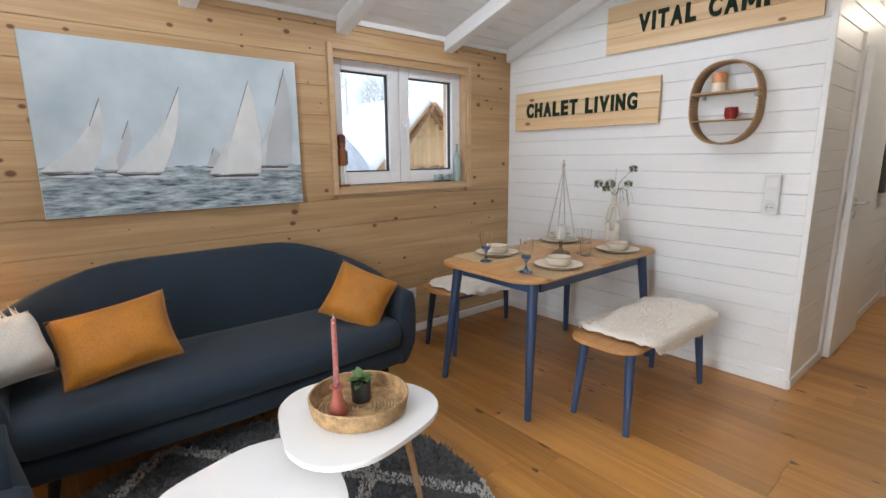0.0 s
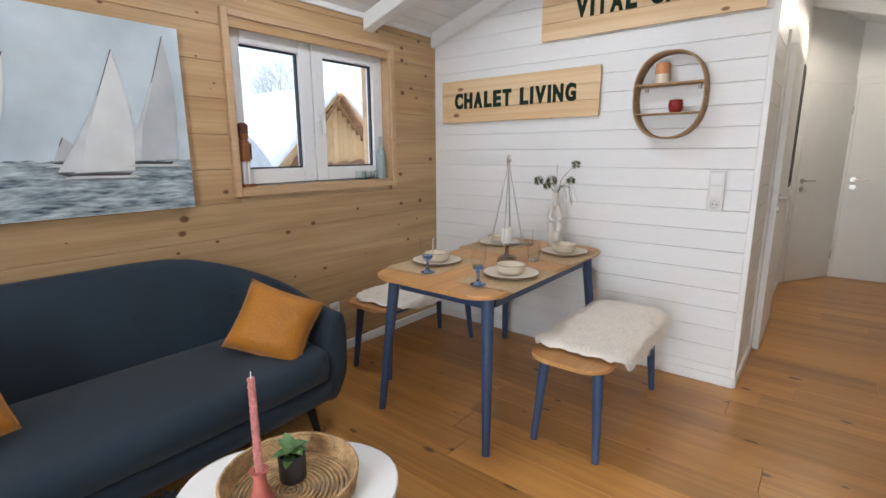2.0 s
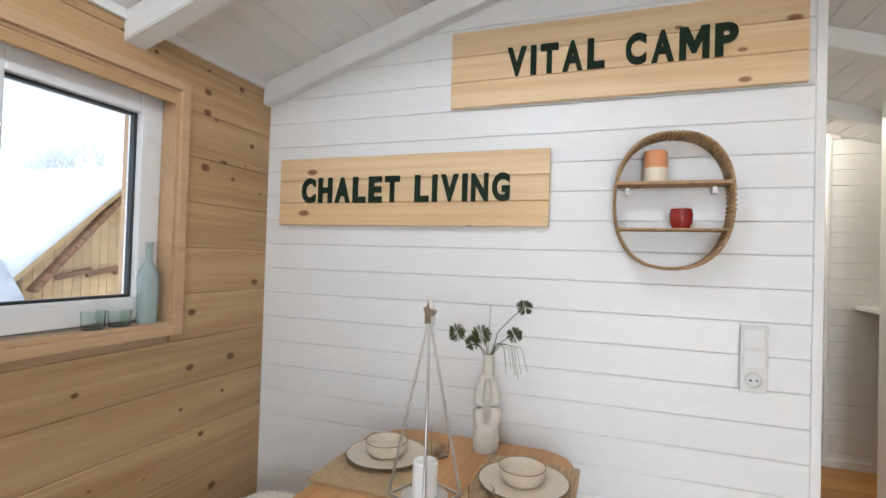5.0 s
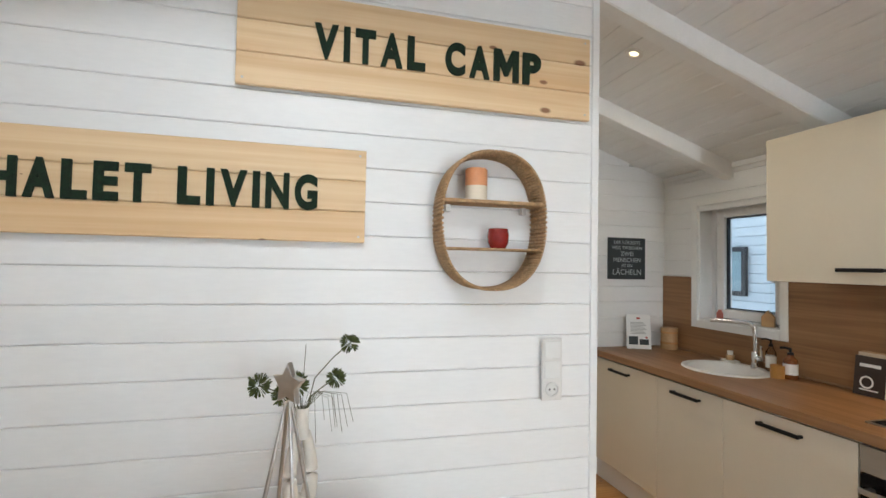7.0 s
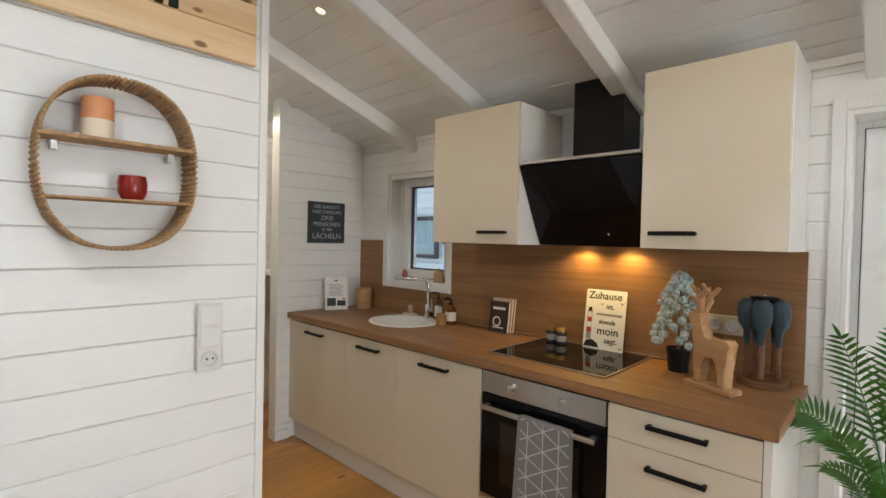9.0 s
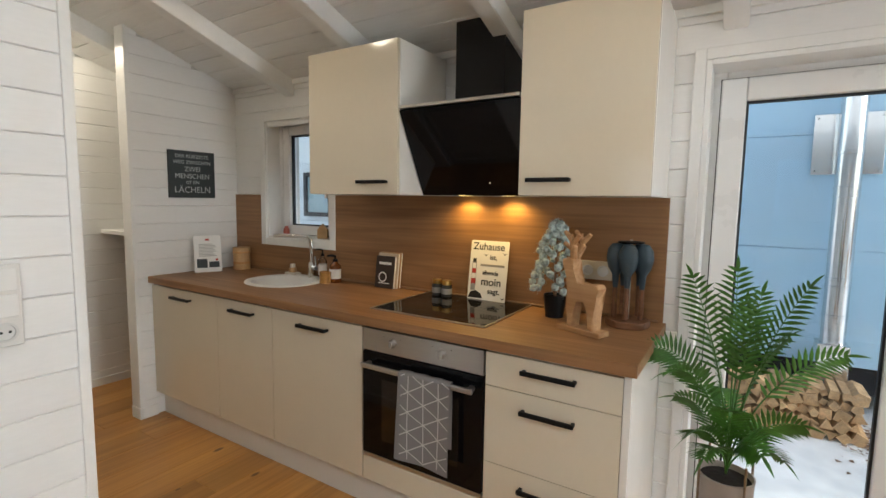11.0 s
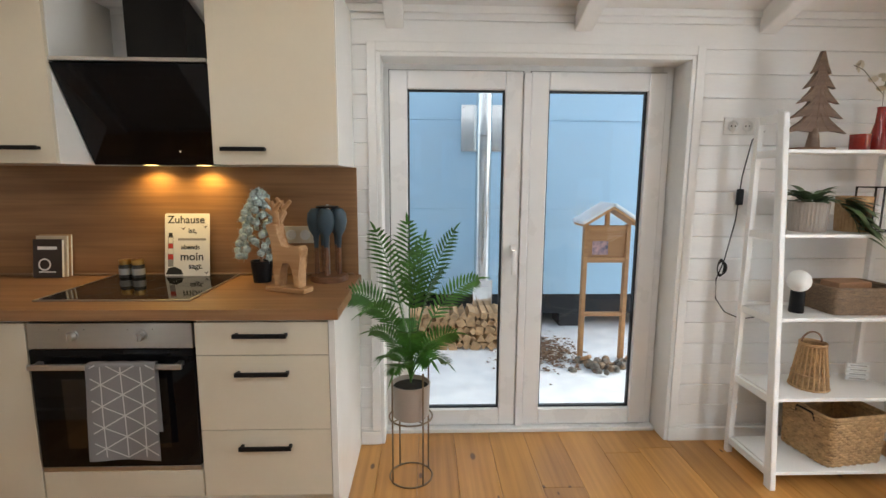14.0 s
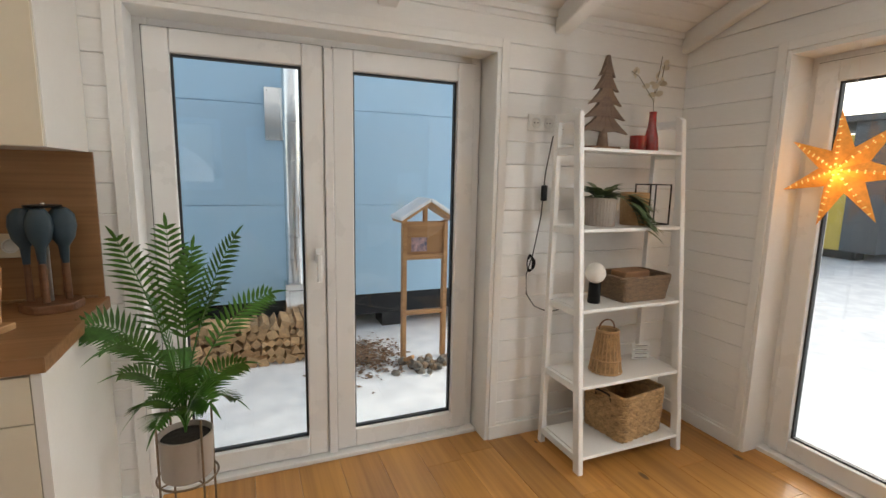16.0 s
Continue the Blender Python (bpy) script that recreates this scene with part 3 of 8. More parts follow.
# kitchen window (inside looks towards +y)
casement("window_2", "white single-leaf kitchen window above the sink", (WIN_S[1], YS - 0.10, WIN_S[2]), 180, WIN_S[1] - WIN_S[0], WIN_S[3] - WIN_S[2], [(0.072, WIN_S[1] - WIN_S[0] - 0.05)], 0.045, 0.062, 0, 0.4)
casing = thing("window_casing", "white painted casing of the kitchen window", "window casing", (0, 0, 0))
tagged(casing, kind="structure")
c0, c1, c2, c3 = WIN_S
part("casing_board", frame_bars(bmesh.new(), c0 - 0.05, c1 + 0.05, c2 - 0.05, c3 + 0.05, 0.051, YS - 0.002, YS + 0.02, 0.003), M_WHITE_PAINT, casing)
part("reveal_board", frame_bars(bmesh.new(), c0 - 0.001, c1 + 0.001, c2 - 0.001, c3 + 0.001, 0.012, YS - 0.14, YS + 0.004, 0.002), M_WHITE_PAINT, casing)

# patio door in the south wall and glazed door in the west wall
def patio(name, label, at, turn, handle_leaf):
    d = casement(name, label, at, turn, 1.51, 1.985, [(0.035, 0.722), (0.764, 1.469)], 0.055, 0.092, handle_leaf, 1.02, 0.026)
    part("centre_post", bbox(0.724, 0.762, -0.03, 0.05, 0.02, 1.94, 0.004), M_PVC, d)
    part("threshold", bbox(0.0, 1.51, -0.06, 0.1, -0.001, 0.022, 0.004), M_PVC, d, "pale threshold strip")
    return d


patio("door_1", "white double patio door with full-height glass", (2.385, YS - 0.155, 0.0), 180, 0)
patio("door_2", "white double glazed door in the gable wall", (XW - 0.155, 0.378, 0.0), 90, 0)
for i, (along, face, s, h) in enumerate((("x", YS, -1, DOOR_S), ("y", XW, -1, DOOR_W))):
    casing = thing("door_casing", "white painted door casing with reveal boards", "door casing", (0, 0, 0))
    tagged(casing, kind="structure")
    for k, (a0, a1, z0, z1) in enumerate(((h[0] - 0.001, h[0] + 0.02, 0.0, h[3]), (h[1] - 0.02, h[1] + 0.001, 0.0, h[3]), (h[0] + 0.02, h[1] - 0.02, h[3] - 0.02, h[3] + 0.001))):
        f0, f1 = sorted((face + 0.006, face - 0.22))
        bm = bbox(a0, a1, f0, f1, z0, z1, 0.003) if along == "x" else bbox(f0, f1, a0, a1, z0, z1, 0.003)
        part("reveal_board", bm, M_WHITE_PAINT, casing)
    for a0, a1, z0, z1 in ((h[0] - 0.045, h[0] - 0.0015, 0.076, h[3] + 0.045), (h[1] + 0.0015, h[1] + 0.045, 0.076, h[3] + 0.045), (h[0] - 0.0015, h[1] + 0.0015, h[3] + 0.0015, h[3] + 0.045)):
        f0, f1 = face - 0.002, face + 0.010
        bm = bbox(a0, a1, f0, f1, z0, z1, 0.003) if along == "x" else bbox(f0, f1, a0, a1, z0, z1, 0.003)
        part("casing_board", bm, M_WHITE_PAINT, casing)


# interior doors
def room_door(name, label, at, turn, w, h=2.0, hinge_right=True, ajar=0.0):
    """A flush white leaf in a white frame; the frame stands on the floor, face towards -y."""
    d = thing(name, label, "door", at, turn)
    tagged(d, kind="structure")
    bm = bmesh.new()
    box(bm, -0.065, 0.0, -0.016, 0.05, 0, h + 0.065, 0.004)
    box(bm, w, w + 0.065, -0.016, 0.05, 0, h + 0.065, 0.004)
    box(bm, 0.0, w, -0.016, 0.05, h, h + 0.065, 0.004)
    part("frame", bm, M_WHITE_PAINT, d)
    leaf = part("leaf", bbox(0.003, w - 0.003, -0.022 - ajar, 0.018 - ajar, 0.008, h - 0.003, 0.003), M_WHITE_PAINT, d)
    x = 0.065 if hinge_right else w - 0.065
    s = 1 if hinge_right else -1
    bm = bmesh.new()
    rod(bm, (x, -0.022 - ajar, 1.05), (x, -0.032 - ajar, 1.05), 0.026, seg=20)
    rod(bm, (x, -0.03 - ajar, 1.05), (x, -0.07 - ajar, 1.05), 0.009)
    tube(bm, [(x, -0.066 - ajar, 1.05), (x + s * 0.02, -0.07 - ajar, 1.05), (x + s * 0.125, -0.07 - ajar, 1.05)], 0.009)
    rod(bm, (x, -0.022 - ajar, 0.975), (x, -0.031 - ajar, 0.975), 0.026, seg=20)
    part("handle", bm, M_STEEL, d, "brushed steel lever handle and key rosette", True)
    for z in (0.25, 1.75):
        xh = w - 0.004 if hinge_right else 0.004
        part("hinge", rod(bmesh.new(), (xh, -0.026, z - 0.045), (xh, -0.026, z + 0.045), 0.008), M_STEEL, d, "steel hinge")
    return d


d3 = room_door("door_3", "white flush door standing slightly ajar in the corridor", (4.62, YC, 0), 0, 0.82, 2.0, True, 0.03)
part("strike_plate", bbox(-0.035, -0.008, -0.019, -0.015, 0.95, 1.12, 0.001), M_STEEL, d3, "steel strike plate")
dl = (DIAG_B - DIAG_A).length
room_door("door_4", "white flush door in the slanted corridor wall", (DIAG_A.x + 0.06 * math.cos(radians(ang)), DIAG_A.y + 0.06 * math.sin(radians(ang)) - 0.002, 0), ang, dl - 0.10, 2.0, True)
room_door("door_5", "white flush door at the corridor's end", (XE - 0.002, 0.955, 0), -90, 0.8, 2.0, True)
# dark framed mirror strip on the corridor wall
mirror = thing("wall_mirror", "narrow dark-framed mirror on the corridor wall", "mirror", (5.95, YC, 1.05))
part("frame", frame_bars(bmesh.new(), -0.12, 0.12, 0, 0.98, 0.03, -0.04, 0.0, 0.003), material("grey_stained_frame", (0.09, 0.085, 0.08), 0.5), mirror)
part("glass", bbox(-0.095, 0.095, -0.028, -0.003, 0.025, 0.955), M_CHROME, mirror, "mirror glass")
# ---- living area ----
def leg(parent, foot, top, r_foot=0.011, r_top=0.019, mat=None, label=""):
    return part("leg", rod(bmesh.new(), foot, top, r_foot, r_top, 14), mat or M_NAVY_PAINT, parent, label, True)


# dining table
table = thing("dining_table", "oak-topped dining table with blue painted legs", "table", (3.13, 2.50, 0))
bm = prism(bmesh.new(), rounded(1.33, 0.72, 0.11, 8, 0.012), 0.732, 0.754, 0.006)
part("tabletop", bm, M_OAK, table)
for sy in (-1, 1):
    part("apron", bbox(-0.50, 0.50, sy * 0.285 - 0.009, sy * 0.285 + 0.009, 0.66, 0.732, 0.002), M_NAVY_PAINT, table)
for sx in (-1, 1):
    part("apron", bbox(sx * 0.54 - 0.009, sx * 0.54 + 0.009, -0.26, 0.26, 0.66, 0.732, 0.002), M_NAVY_PAINT, table)
    for sy in (-1, 1):
        leg(table, (sx * 0.63, sy * 0.335, 0.0), (sx * 0.555, sy * 0.285, 0.732), 0.0185, 0.030)


def bench(at, turn=0):
    b = thing("bench", "oak bench with blue painted legs at the table", "bench", at, turn, "benches at the table")
    part("seat", prism(bmesh.new(), rounded(0.97, 0.36, 0.09, 8, 0.01), 0.43, 0.452, 0.006), M_OAK, b)
    for sx in (-1, 1):
        for sy in (-1, 1):
            leg(b, (sx * 0.43, sy * 0.152, 0), (sx * 0.385, sy * 0.125, 0.43), 0.016, 0.026)
    for sy in (-1, 1):
        part("apron", bbox(-0.36, 0.36, sy * 0.125 - 0.008, sy * 0.125 + 0.008, 0.385, 0.43, 0.002), M_NAVY_PAINT, b)
    return b


bench_near = bench((3.18, 1.905, 0))
bench_far = copy_thing(bench_near, pose(3.19, 3.19, 0))


def fleece(at, w, d, over, seed, label):
    """A fluffy fleece that lies on a seat and hangs over its edges, with tufts of pile."""
    rng = random.Random(seed)
    ob = thing("fur_throw", label, "throw", at)
    bm = bmesh.new()
    nx, ny = 46, 24
    half_w, half_d = w / 2, d / 2
    grid = []
    tufts = []
    for i in range(nx + 1):
        row = []
        for j in range(ny + 1):
            u, v = 2 * i / nx - 1, 2 * j / ny - 1
            wob = 1 + 0.07 * noise.noise(Vector((u * 2.2 + seed, v * 2.2, 0.3))) + 0.05 * noise.noise(Vector((u * 6 + seed, v * 6, 1.3)))
            q = (abs(u) ** 4 + abs(v) ** 4) ** 0.25
            rr = max(abs(u), abs(v)) / q if q > 1e-6 else 1
            x, y = u * rr * (half_w + over * 0.3) * wob, v * rr * (half_d + over) * wob
            z = 0.028 + 0.008 * noise.noise(Vector((x * 9, y * 9, seed)))
            edge = abs(y) - (0.185)
            if edge > 0:
                drop = min(edge, over * 1.3)
                z -= drop * 0.95 + 0.004
                y = math.copysign(0.185 + 0.03 + 0.16 * drop, y)
            if i in (0, nx) or j in (0, ny):
                z -= 0.012
            row.append(bm.verts.new((x, y, z)))
        grid.append(row)
    for i in range(nx):
        for j in range(ny):
            bm.faces.new((grid[i][j], grid[i + 1][j], grid[i + 1][j + 1], grid[i][j + 1]))
    bm.normal_update()
    faces = list(bm.faces)
    for f in faces:
        for k in range(16):
            a, b = rng.random(), rng.random()
            vs = f.verts
            p = vs[0].co.lerp(vs[1].co, a).lerp(vs[3].co.lerp(vs[2].co, a), b)
            nrm = f.normal if f.normal.z >= -0.2 else -f.normal
            tip = p + nrm * rng.uniform(0.004, 0.009) + Vector((rng.uniform(-0.4, 1), rng.uniform(-1, 0.4), rng.uniform(-0.8, 0.2))) * 0.016
            side = Vector((rng.uniform(-1, 1), rng.uniform(-1, 1), 0)).normalized() * 0.0022
            tufts.append((p - side, p + side, tip))
    part("pelt", bm, M_IVORY_FUR, ob, smooth=2)
    me = bpy.data.meshes.new("pile")
    me.from_pydata([tuple(q) for t in tufts for q in t], [], [(3 * i, 3 * i + 1, 3 * i + 2) for i in range(len(tufts))])
    me.materials.append(M_IVORY_FUR)
    pile = new("pile", me)
    pile.parent = ob
    tagged(pile, "fluffy ivory pile", kind="stuff")
    return ob


fleece((3.22, 1.90, 0.452), 0.80, 0.34, 0.085, 3, "fluffy ivory fur throw draped over the bench")
fleece((3.20, 3.17, 0.452), 0.88, 0.33, 0.07, 8, "fluffy ivory fur throw on the bench by the wall")


# ---- sofa ----
def sofa(at, width, depth, name, label, cat, seat_top=0.445, back=0.872, arm=0.60):
    """A rounded shell that wraps from arm to arm round a deep seat; front towards -y, back at y = depth."""
    s = thing(name, label, cat, at)
    w2 = width / 2
    r = 0.36 if width > 1.5 else 0.30
    path = []
    for i in range(7):
        path.append((-w2 + 0.02 * (1 - i / 6), 0.06 + (depth - r - 0.06) * i / 6, -1, 0, i / 6 * 0.2))
    for i in range(1, 9):
        a = radians(180 - 90 * i / 8)
        path.append((-w2 + r + r * math.cos(a), depth - r + r * math.sin(a), math.cos(a), math.sin(a), 0.2 + 0.5 * i / 8))
    for i in range(1, 7):
        path.append((-w2 + r + (width - 2 * r) * i / 12, depth, 0, 1, 0.7 + 0.3 * math.sin(min(1, i / 4) * math.pi / 2)))
    full = path + [(-x, y, -nx, ny, h) for x, y, nx, ny, h in path[::-1][1 if abs(path[-1][0]) < 1e-6 else 0:]]
    bm = bmesh.new()
    rings = []
    K = 18
    for x, y, nx, ny, h in full:
        top = arm + (back - arm) * (3 * h * h - 2 * h ** 3)
        th = 0.125 + 0.03 * h
        ring = []
        for k in range(K):
            a = 2 * math.pi * k / K
            cu, sv = math.cos(a), math.sin(a)
            cu = math.copysign(abs(cu) ** 0.6, cu)
            sv = math.copysign(abs(sv) ** 0.75, sv)
            z = 0.17 + (top - 0.17) * (sv + 1) / 2
            lean = 0.075 * (z - 0.4) * (0.3 + 0.7 * h)
            o = (cu - 1) * th / 2 * (0.8 + 0.2 * (1 - abs(sv))) + lean - 0.02
            if z < 0.3:
                o -= (0.3 - z) * 0.35
            ring.append(bm.verts.new((x + nx * o, y + ny * o, z)))
        rings.append(ring)
    for a, b in zip(rings, rings[1:]):
        for k in range(K):
            bm.faces.new((a[k], a[(k + 1) % K], b[(k + 1) % K], b[k]))
    for ring, d in ((rings[0], -1), (rings[-1], -1)):
        c = bm.verts.new(sum((v.co for v in ring), Vector()) / K + Vector((0, -0.035, 0)))
        inner = [bm.verts.new(c.co + (v.co - c.co) * 0.8 + Vector((0, 0.006, 0))) for v in ring]
        for k in range(K):
            bm.faces.new((ring[k], ring[(k + 1) % K], inner[(k + 1) % K], inner[k]))
            bm.faces.new((inner[k], inner[(k + 1) % K], c))
    part("backrest", bm, M_NAVY, s, "", 2)
    # seat cushion and plinth, both bowed at the front
    def slab(z0, z1, front, inset, rnd, name, crown):
        bm = bmesh.new()
        nx, K2 = 24, 14
        rings = []
        for i in range(nx + 1):
            u = 2 * i / nx - 1
            x = u * (w2 - inset)
            f = front - 0.035 * (1 - u * u)
            endk = 1 - max(0, abs(u) - 0.93) / 0.07 * 0.25
            ring = []
            for k in range(K2):
                a = 2 * math.pi * k / K2
                cu, sv = math.cos(a), math.sin(a)
                cu = math.copysign(abs(cu) ** rnd, cu)
                sv = math.copysign(abs(sv) ** rnd, sv)
                yy = (f + depth - 0.1) / 2 + (depth - 0.1 - f) / 2 * cu * (1 if cu > 0 else endk)
                zz = (z0 + z1) / 2 + (z1 - z0) / 2 * sv * (endk if sv > 0 else 1)
                if sv > 0:
                    zz += crown * (1 - u * u) * max(0, 1 - cu * cu)
                ring.append(bm.verts.new((x, yy, zz)))
            rings.append(ring)
        for a, b in zip(rings, rings[1:]):
            for k in range(K2):
                bm.faces.new((a[k], a[(k + 1) % K2], b[(k + 1) % K2], b[k]))
        bm.faces.new(rings[0])
        bm.faces.new(rings[-1][::-1])
        part(name, bm, M_NAVY, s, "", 2)
    slab(0.165, 0.285, 0.055, 0.07, 0.35, "base", 0.0)
    slab(0.275, seat_top, 0.02, 0.115, 0.42, "seat", 0.012)
    for bx in (-0.5, -0.17, 0.17, 0.5):
        if abs(bx) < w2 - 0.3:
            part("button", lathe(bmesh.new(), [(0.0, 0.0), (0.011, 0.001), (0.012, 0.004), (0.006, 0.008), (0, 0.009)], seg=12), M_NAVY, s, "covered button", True).matrix_basis = pose(bx * width / 1.5, depth - 0.155, 0.66, 84, 0, 0)
    for sx in (-1, 1):
        for y, t in ((0.10, -0.02), (depth - 0.16, 0.02)):
            leg(s, (sx * (w2 - 0.22), y + t, 0), (sx * (w2 - 0.25), y, 0.18), 0.014, 0.024, M_BLACK, "dark tapered leg")
    return s


sofa((1.345, 2.80, 0), 1.99, 0.74, "sofa", "dark navy upholstered three-seat sofa against the timber wall", "sofa")
armchair = sofa((0, 0, 0), 0.80, 0.72, "armchair", "dark navy upholstered armchair beside the sofa", "armchair")
armchair.matrix_basis = pose(0.575, 2.18, 0, 0, 0, 88)


def cushion(at, w, h, t, rx, rz, mat, label, seed, fringe=False, ry=0):
    c = thing("cushion", label, "cushion", at)
    bm = bmesh.new()
    n = 20
    sides = []
    for s in (-1, 1):
        g = []
        for i in range(n + 1):
            row = []
            for j in range(n + 1):
                u, v = 2 * i / n - 1, 2 * j / n - 1
                pin = 1 - 0.075 * (1 - u * u) * v * v - 0.0
                pin2 = 1 - 0.075 * (1 - v * v) * u * u
                th = ((1 - u ** 4) * (1 - v ** 4)) ** 0.6
                wr = noise.noise(Vector((u * 2.5 + seed, v * 2.5, s * 0.7))) * 0.010 * th + 0.006 * noise.noise(Vector((u * 7, v * 7 + seed, s)))* th
                row.append(bm.verts.new((u * w / 2 * pin2, s * (t / 2 * th + wr) * 1.0, v * h / 2 * pin)))
            g.append(row)
        sides.append(g)
        for i in range(n):
            for j in range(n):
                bm.faces.new((g[i][j], g[i + 1][j], g[i + 1][j + 1], g[i][j + 1]))
    bmesh.ops.remove_doubles(bm, verts=bm.verts, dist=0.0006)
    part("cover", spun(bm, pose(0, 0, 0, rx, ry, rz)), mat, c, smooth=2)
    bm = bmesh.new()
    rim = [(math.copysign(1, a) if abs(a) == 1 else a, b) for a, b in [(-1 + 2 * i / 10, -1) for i in range(10)] + [(1, -1 + 2 * i / 10) for i in range(10)] + [(1 - 2 * i / 10, 1) for i in range(10)] + [(-1, 1 - 2 * i / 10) for i in range(10)]]
    tube(bm, [(u * w / 2 * (1 - 0.075 * (1 - v * v) * u * u), 0, v * h / 2 * (1 - 0.075 * (1 - u * u) * v * v)) for u, v in rim], 0.0035, 6, True)
    part("piping", spun(bm, pose(0, 0, 0, rx, ry, rz)), mat, c, smooth=2)
    if fringe:
        rng = random.Random(seed)
        bm = bmesh.new()
        for k in range(46):
            u = rng.uniform(-1, 1)
            p = Vector((u * w / 2, 0, h / 2 * 0.97))
            rod(bm, p, p + Vector((rng.uniform(-0.02, 0.02), rng.uniform(-0.02, 0.02), rng.uniform(0.02, 0.045))), 0.003, 0.001, 5)
        part("fringe", spun(bm, pose(0, 0, 0, rx, ry, rz)), mat, c, "short fringe")
    return c


cushion((0.868, 3.09, 0.605), 0.44, 0.31, 0.17, -30, -4, M_MUSTARD, "mustard velvet cushion leaning on the sofa back", 2, ry=-9)
cushion((2.02, 3.03, 0.575), 0.355, 0.33, 0.17, -30, -51, M_MUSTARD, "mustard velvet cushion in the sofa corner", 5, ry=20)
cushion((0.48, 3.10, 0.635), 0.33, 0.27, 0.26, -30, 28, M_IVORY_CLOTH, "ivory fringed cushion on the sofa", 9, True)


# ---- coffee tables and rug ----
def blob(r, power=3, turn=0.0, n=48, amp=0.10):
    return [(r * (1 + amp * math.cos(power * (2 * math.pi * i / n - turn))) * math.cos(2 * math.pi * i / n), r * (1 + amp * math.cos(power * (2 * math.pi * i / n - turn))) * math.sin(2 * math.pi * i / n)) for i in range(n)]


def coffee(at, r, h, turn, label):
    c = thing("coffee_table", label, "coffee table", at, 0, "nesting coffee tables")
    part("tabletop", prism(bmesh.new(), blob(r, 3, turn), h - 0.018, h, 0.005), M_TABLE_WHITE, c)
    for k in range(3):
        a = turn + 2 * math.pi * k / 3
        leg(c, (r * 0.86 * math.cos(a), r * 0.86 * math.sin(a), 0.022), (r * 0.60 * math.cos(a), r * 0.60 * math.sin(a), h - 0.018), 0.011, 0.017, M_BEECH, "pale wooden leg")
    return c


coffee((1.467, 2.122, 0), 0.288, 0.45, radians(-17), "taller white lacquered pebble-shaped coffee table on wooden legs")
coffee((1.07, 2.02, 0), 0.285, 0.37, radians(45), "lower white lacquered pebble-shaped coffee table on wooden legs")

M_RUG_GREY = material("grey_shag", (0.13, 0.135, 0.145), 0.95, vary=0.3, scale=30, grain=200, bump=0.6)
M_RUG_WHITE = material("cream_shag", (0.55, 0.54, 0.52), 0.95, vary=0.15, scale=30, grain=200, bump=0.6)
rug = thing("rug", "round grey shaggy rug with cream diamond lines", "rug", (1.13, 2.22, 0))
RR = 0.88
part("backing", lathe(bmesh.new(), [(0, 0.002), (RR - 0.01, 0.002), (RR, 0.007), (RR - 0.01, 0.012), (0, 0.012)], seg=72), M_RUG_GREY, rug)
rng = random.Random(11)
tufts = {True: [], False: []}
for k in range(42000):
    a, q = rng.uniform(0, 2 * math.pi), RR * math.sqrt(rng.random())
    x, y = q * math.cos(a), q * math.sin(a)
    if x < -0.75:
        continue
    s1, s2 = (x * 0.78 + y * 0.62 + 0.06) % 0.50, (x * 0.72 - y * 0.69 + 0.20) % 0.50
    white = min(s1, 0.50 - s1) < 0.03 or min(s2, 0.50 - s2) < 0.03
    d = rng.uniform(0, 2 * math.pi)
    o = rng.uniform(0.004, 0.014)
    hgt = rng.uniform(0.016, 0.026)
    px, py = 0.0034 * math.cos(d + 1.57), 0.0034 * math.sin(d + 1.57)
    tufts[white].append(((x - px, y - py, 0.010), (x + px, y + py, 0.010), (x + o * math.cos(d) + px, y + o * math.sin(d) + py, hgt), (x + o * math.cos(d) - px, y + o * math.sin(d) - py, hgt)))
for white, ts in tufts.items():
    me = bpy.data.meshes.new("pile")
    me.from_pydata([v for t in ts for v in t], [], [(4 * i, 4 * i + 1, 4 * i + 2, 4 * i + 3) for i in range(len(ts))])
    me.materials.append(M_RUG_WHITE if white else M_RUG_GREY)
    ob = new("pile", me)
    ob.parent = rug
    tagged(ob, "cream line pile" if white else "grey pile", kind="stuff")

# canvas print with sailing boats
M_CANVAS_SKY = material("canvas_sky", (0.44, 0.52, 0.57), 0.75, vary=0.1, scale=1.7, grain=4.5, bump=0.1, color2=(0.62, 0.69, 0.73))
M_CANVAS_SEA = material("canvas_sea", (0.035, 0.10, 0.165), 0.7, vary=0.6, scale=14, grain=40, bump=0.3, color2=(0.55, 0.63, 0.66), stretch=(0.45, 1, 2.4))
M_SAIL = material("canvas_sail", (0.66, 0.67, 0.66), 0.75, vary=0.09, scale=4, grain=10, bump=0.2)
M_SAIL_DARK = material("canvas_sail_shade", (0.46, 0.48, 0.50), 0.75, vary=0.12, scale=4, grain=10, bump=0.2)
M_HULL = material("canvas_hull", (0.09, 0.07, 0.07), 0.7, vary=0.2)
picture = thing("canvas_print", "unframed canvas print of sailing yachts on choppy blue sea", "picture", (1.33, YN, 1.09))
part("canvas", bbox(-0.63, 0.63, -0.038, -0.003, 0.0, 0.835, 0.004), M_CANVAS_SKY, picture, "pale cloudy sky")


def flat(name, pts, y, mat, label=""):
    bm = spun(prism(bmesh.new(), pts, -y - 0.0003, -y + 0.0003), pose(0, 0, 0, 90))
    return part(name, bm, mat, picture, label)


wave = [(-0.628 + 1.256 * i / 60, 0.235 + 0.004 * math.sin(i * 1.9) + 0.003 * math.sin(i * 0.7)) for i in range(61)]
flat("painted_sea", [(-0.628, 0.003), (0.628, 0.003)] + wave[::-1], -0.0390, M_CANVAS_SEA, "painted sea")


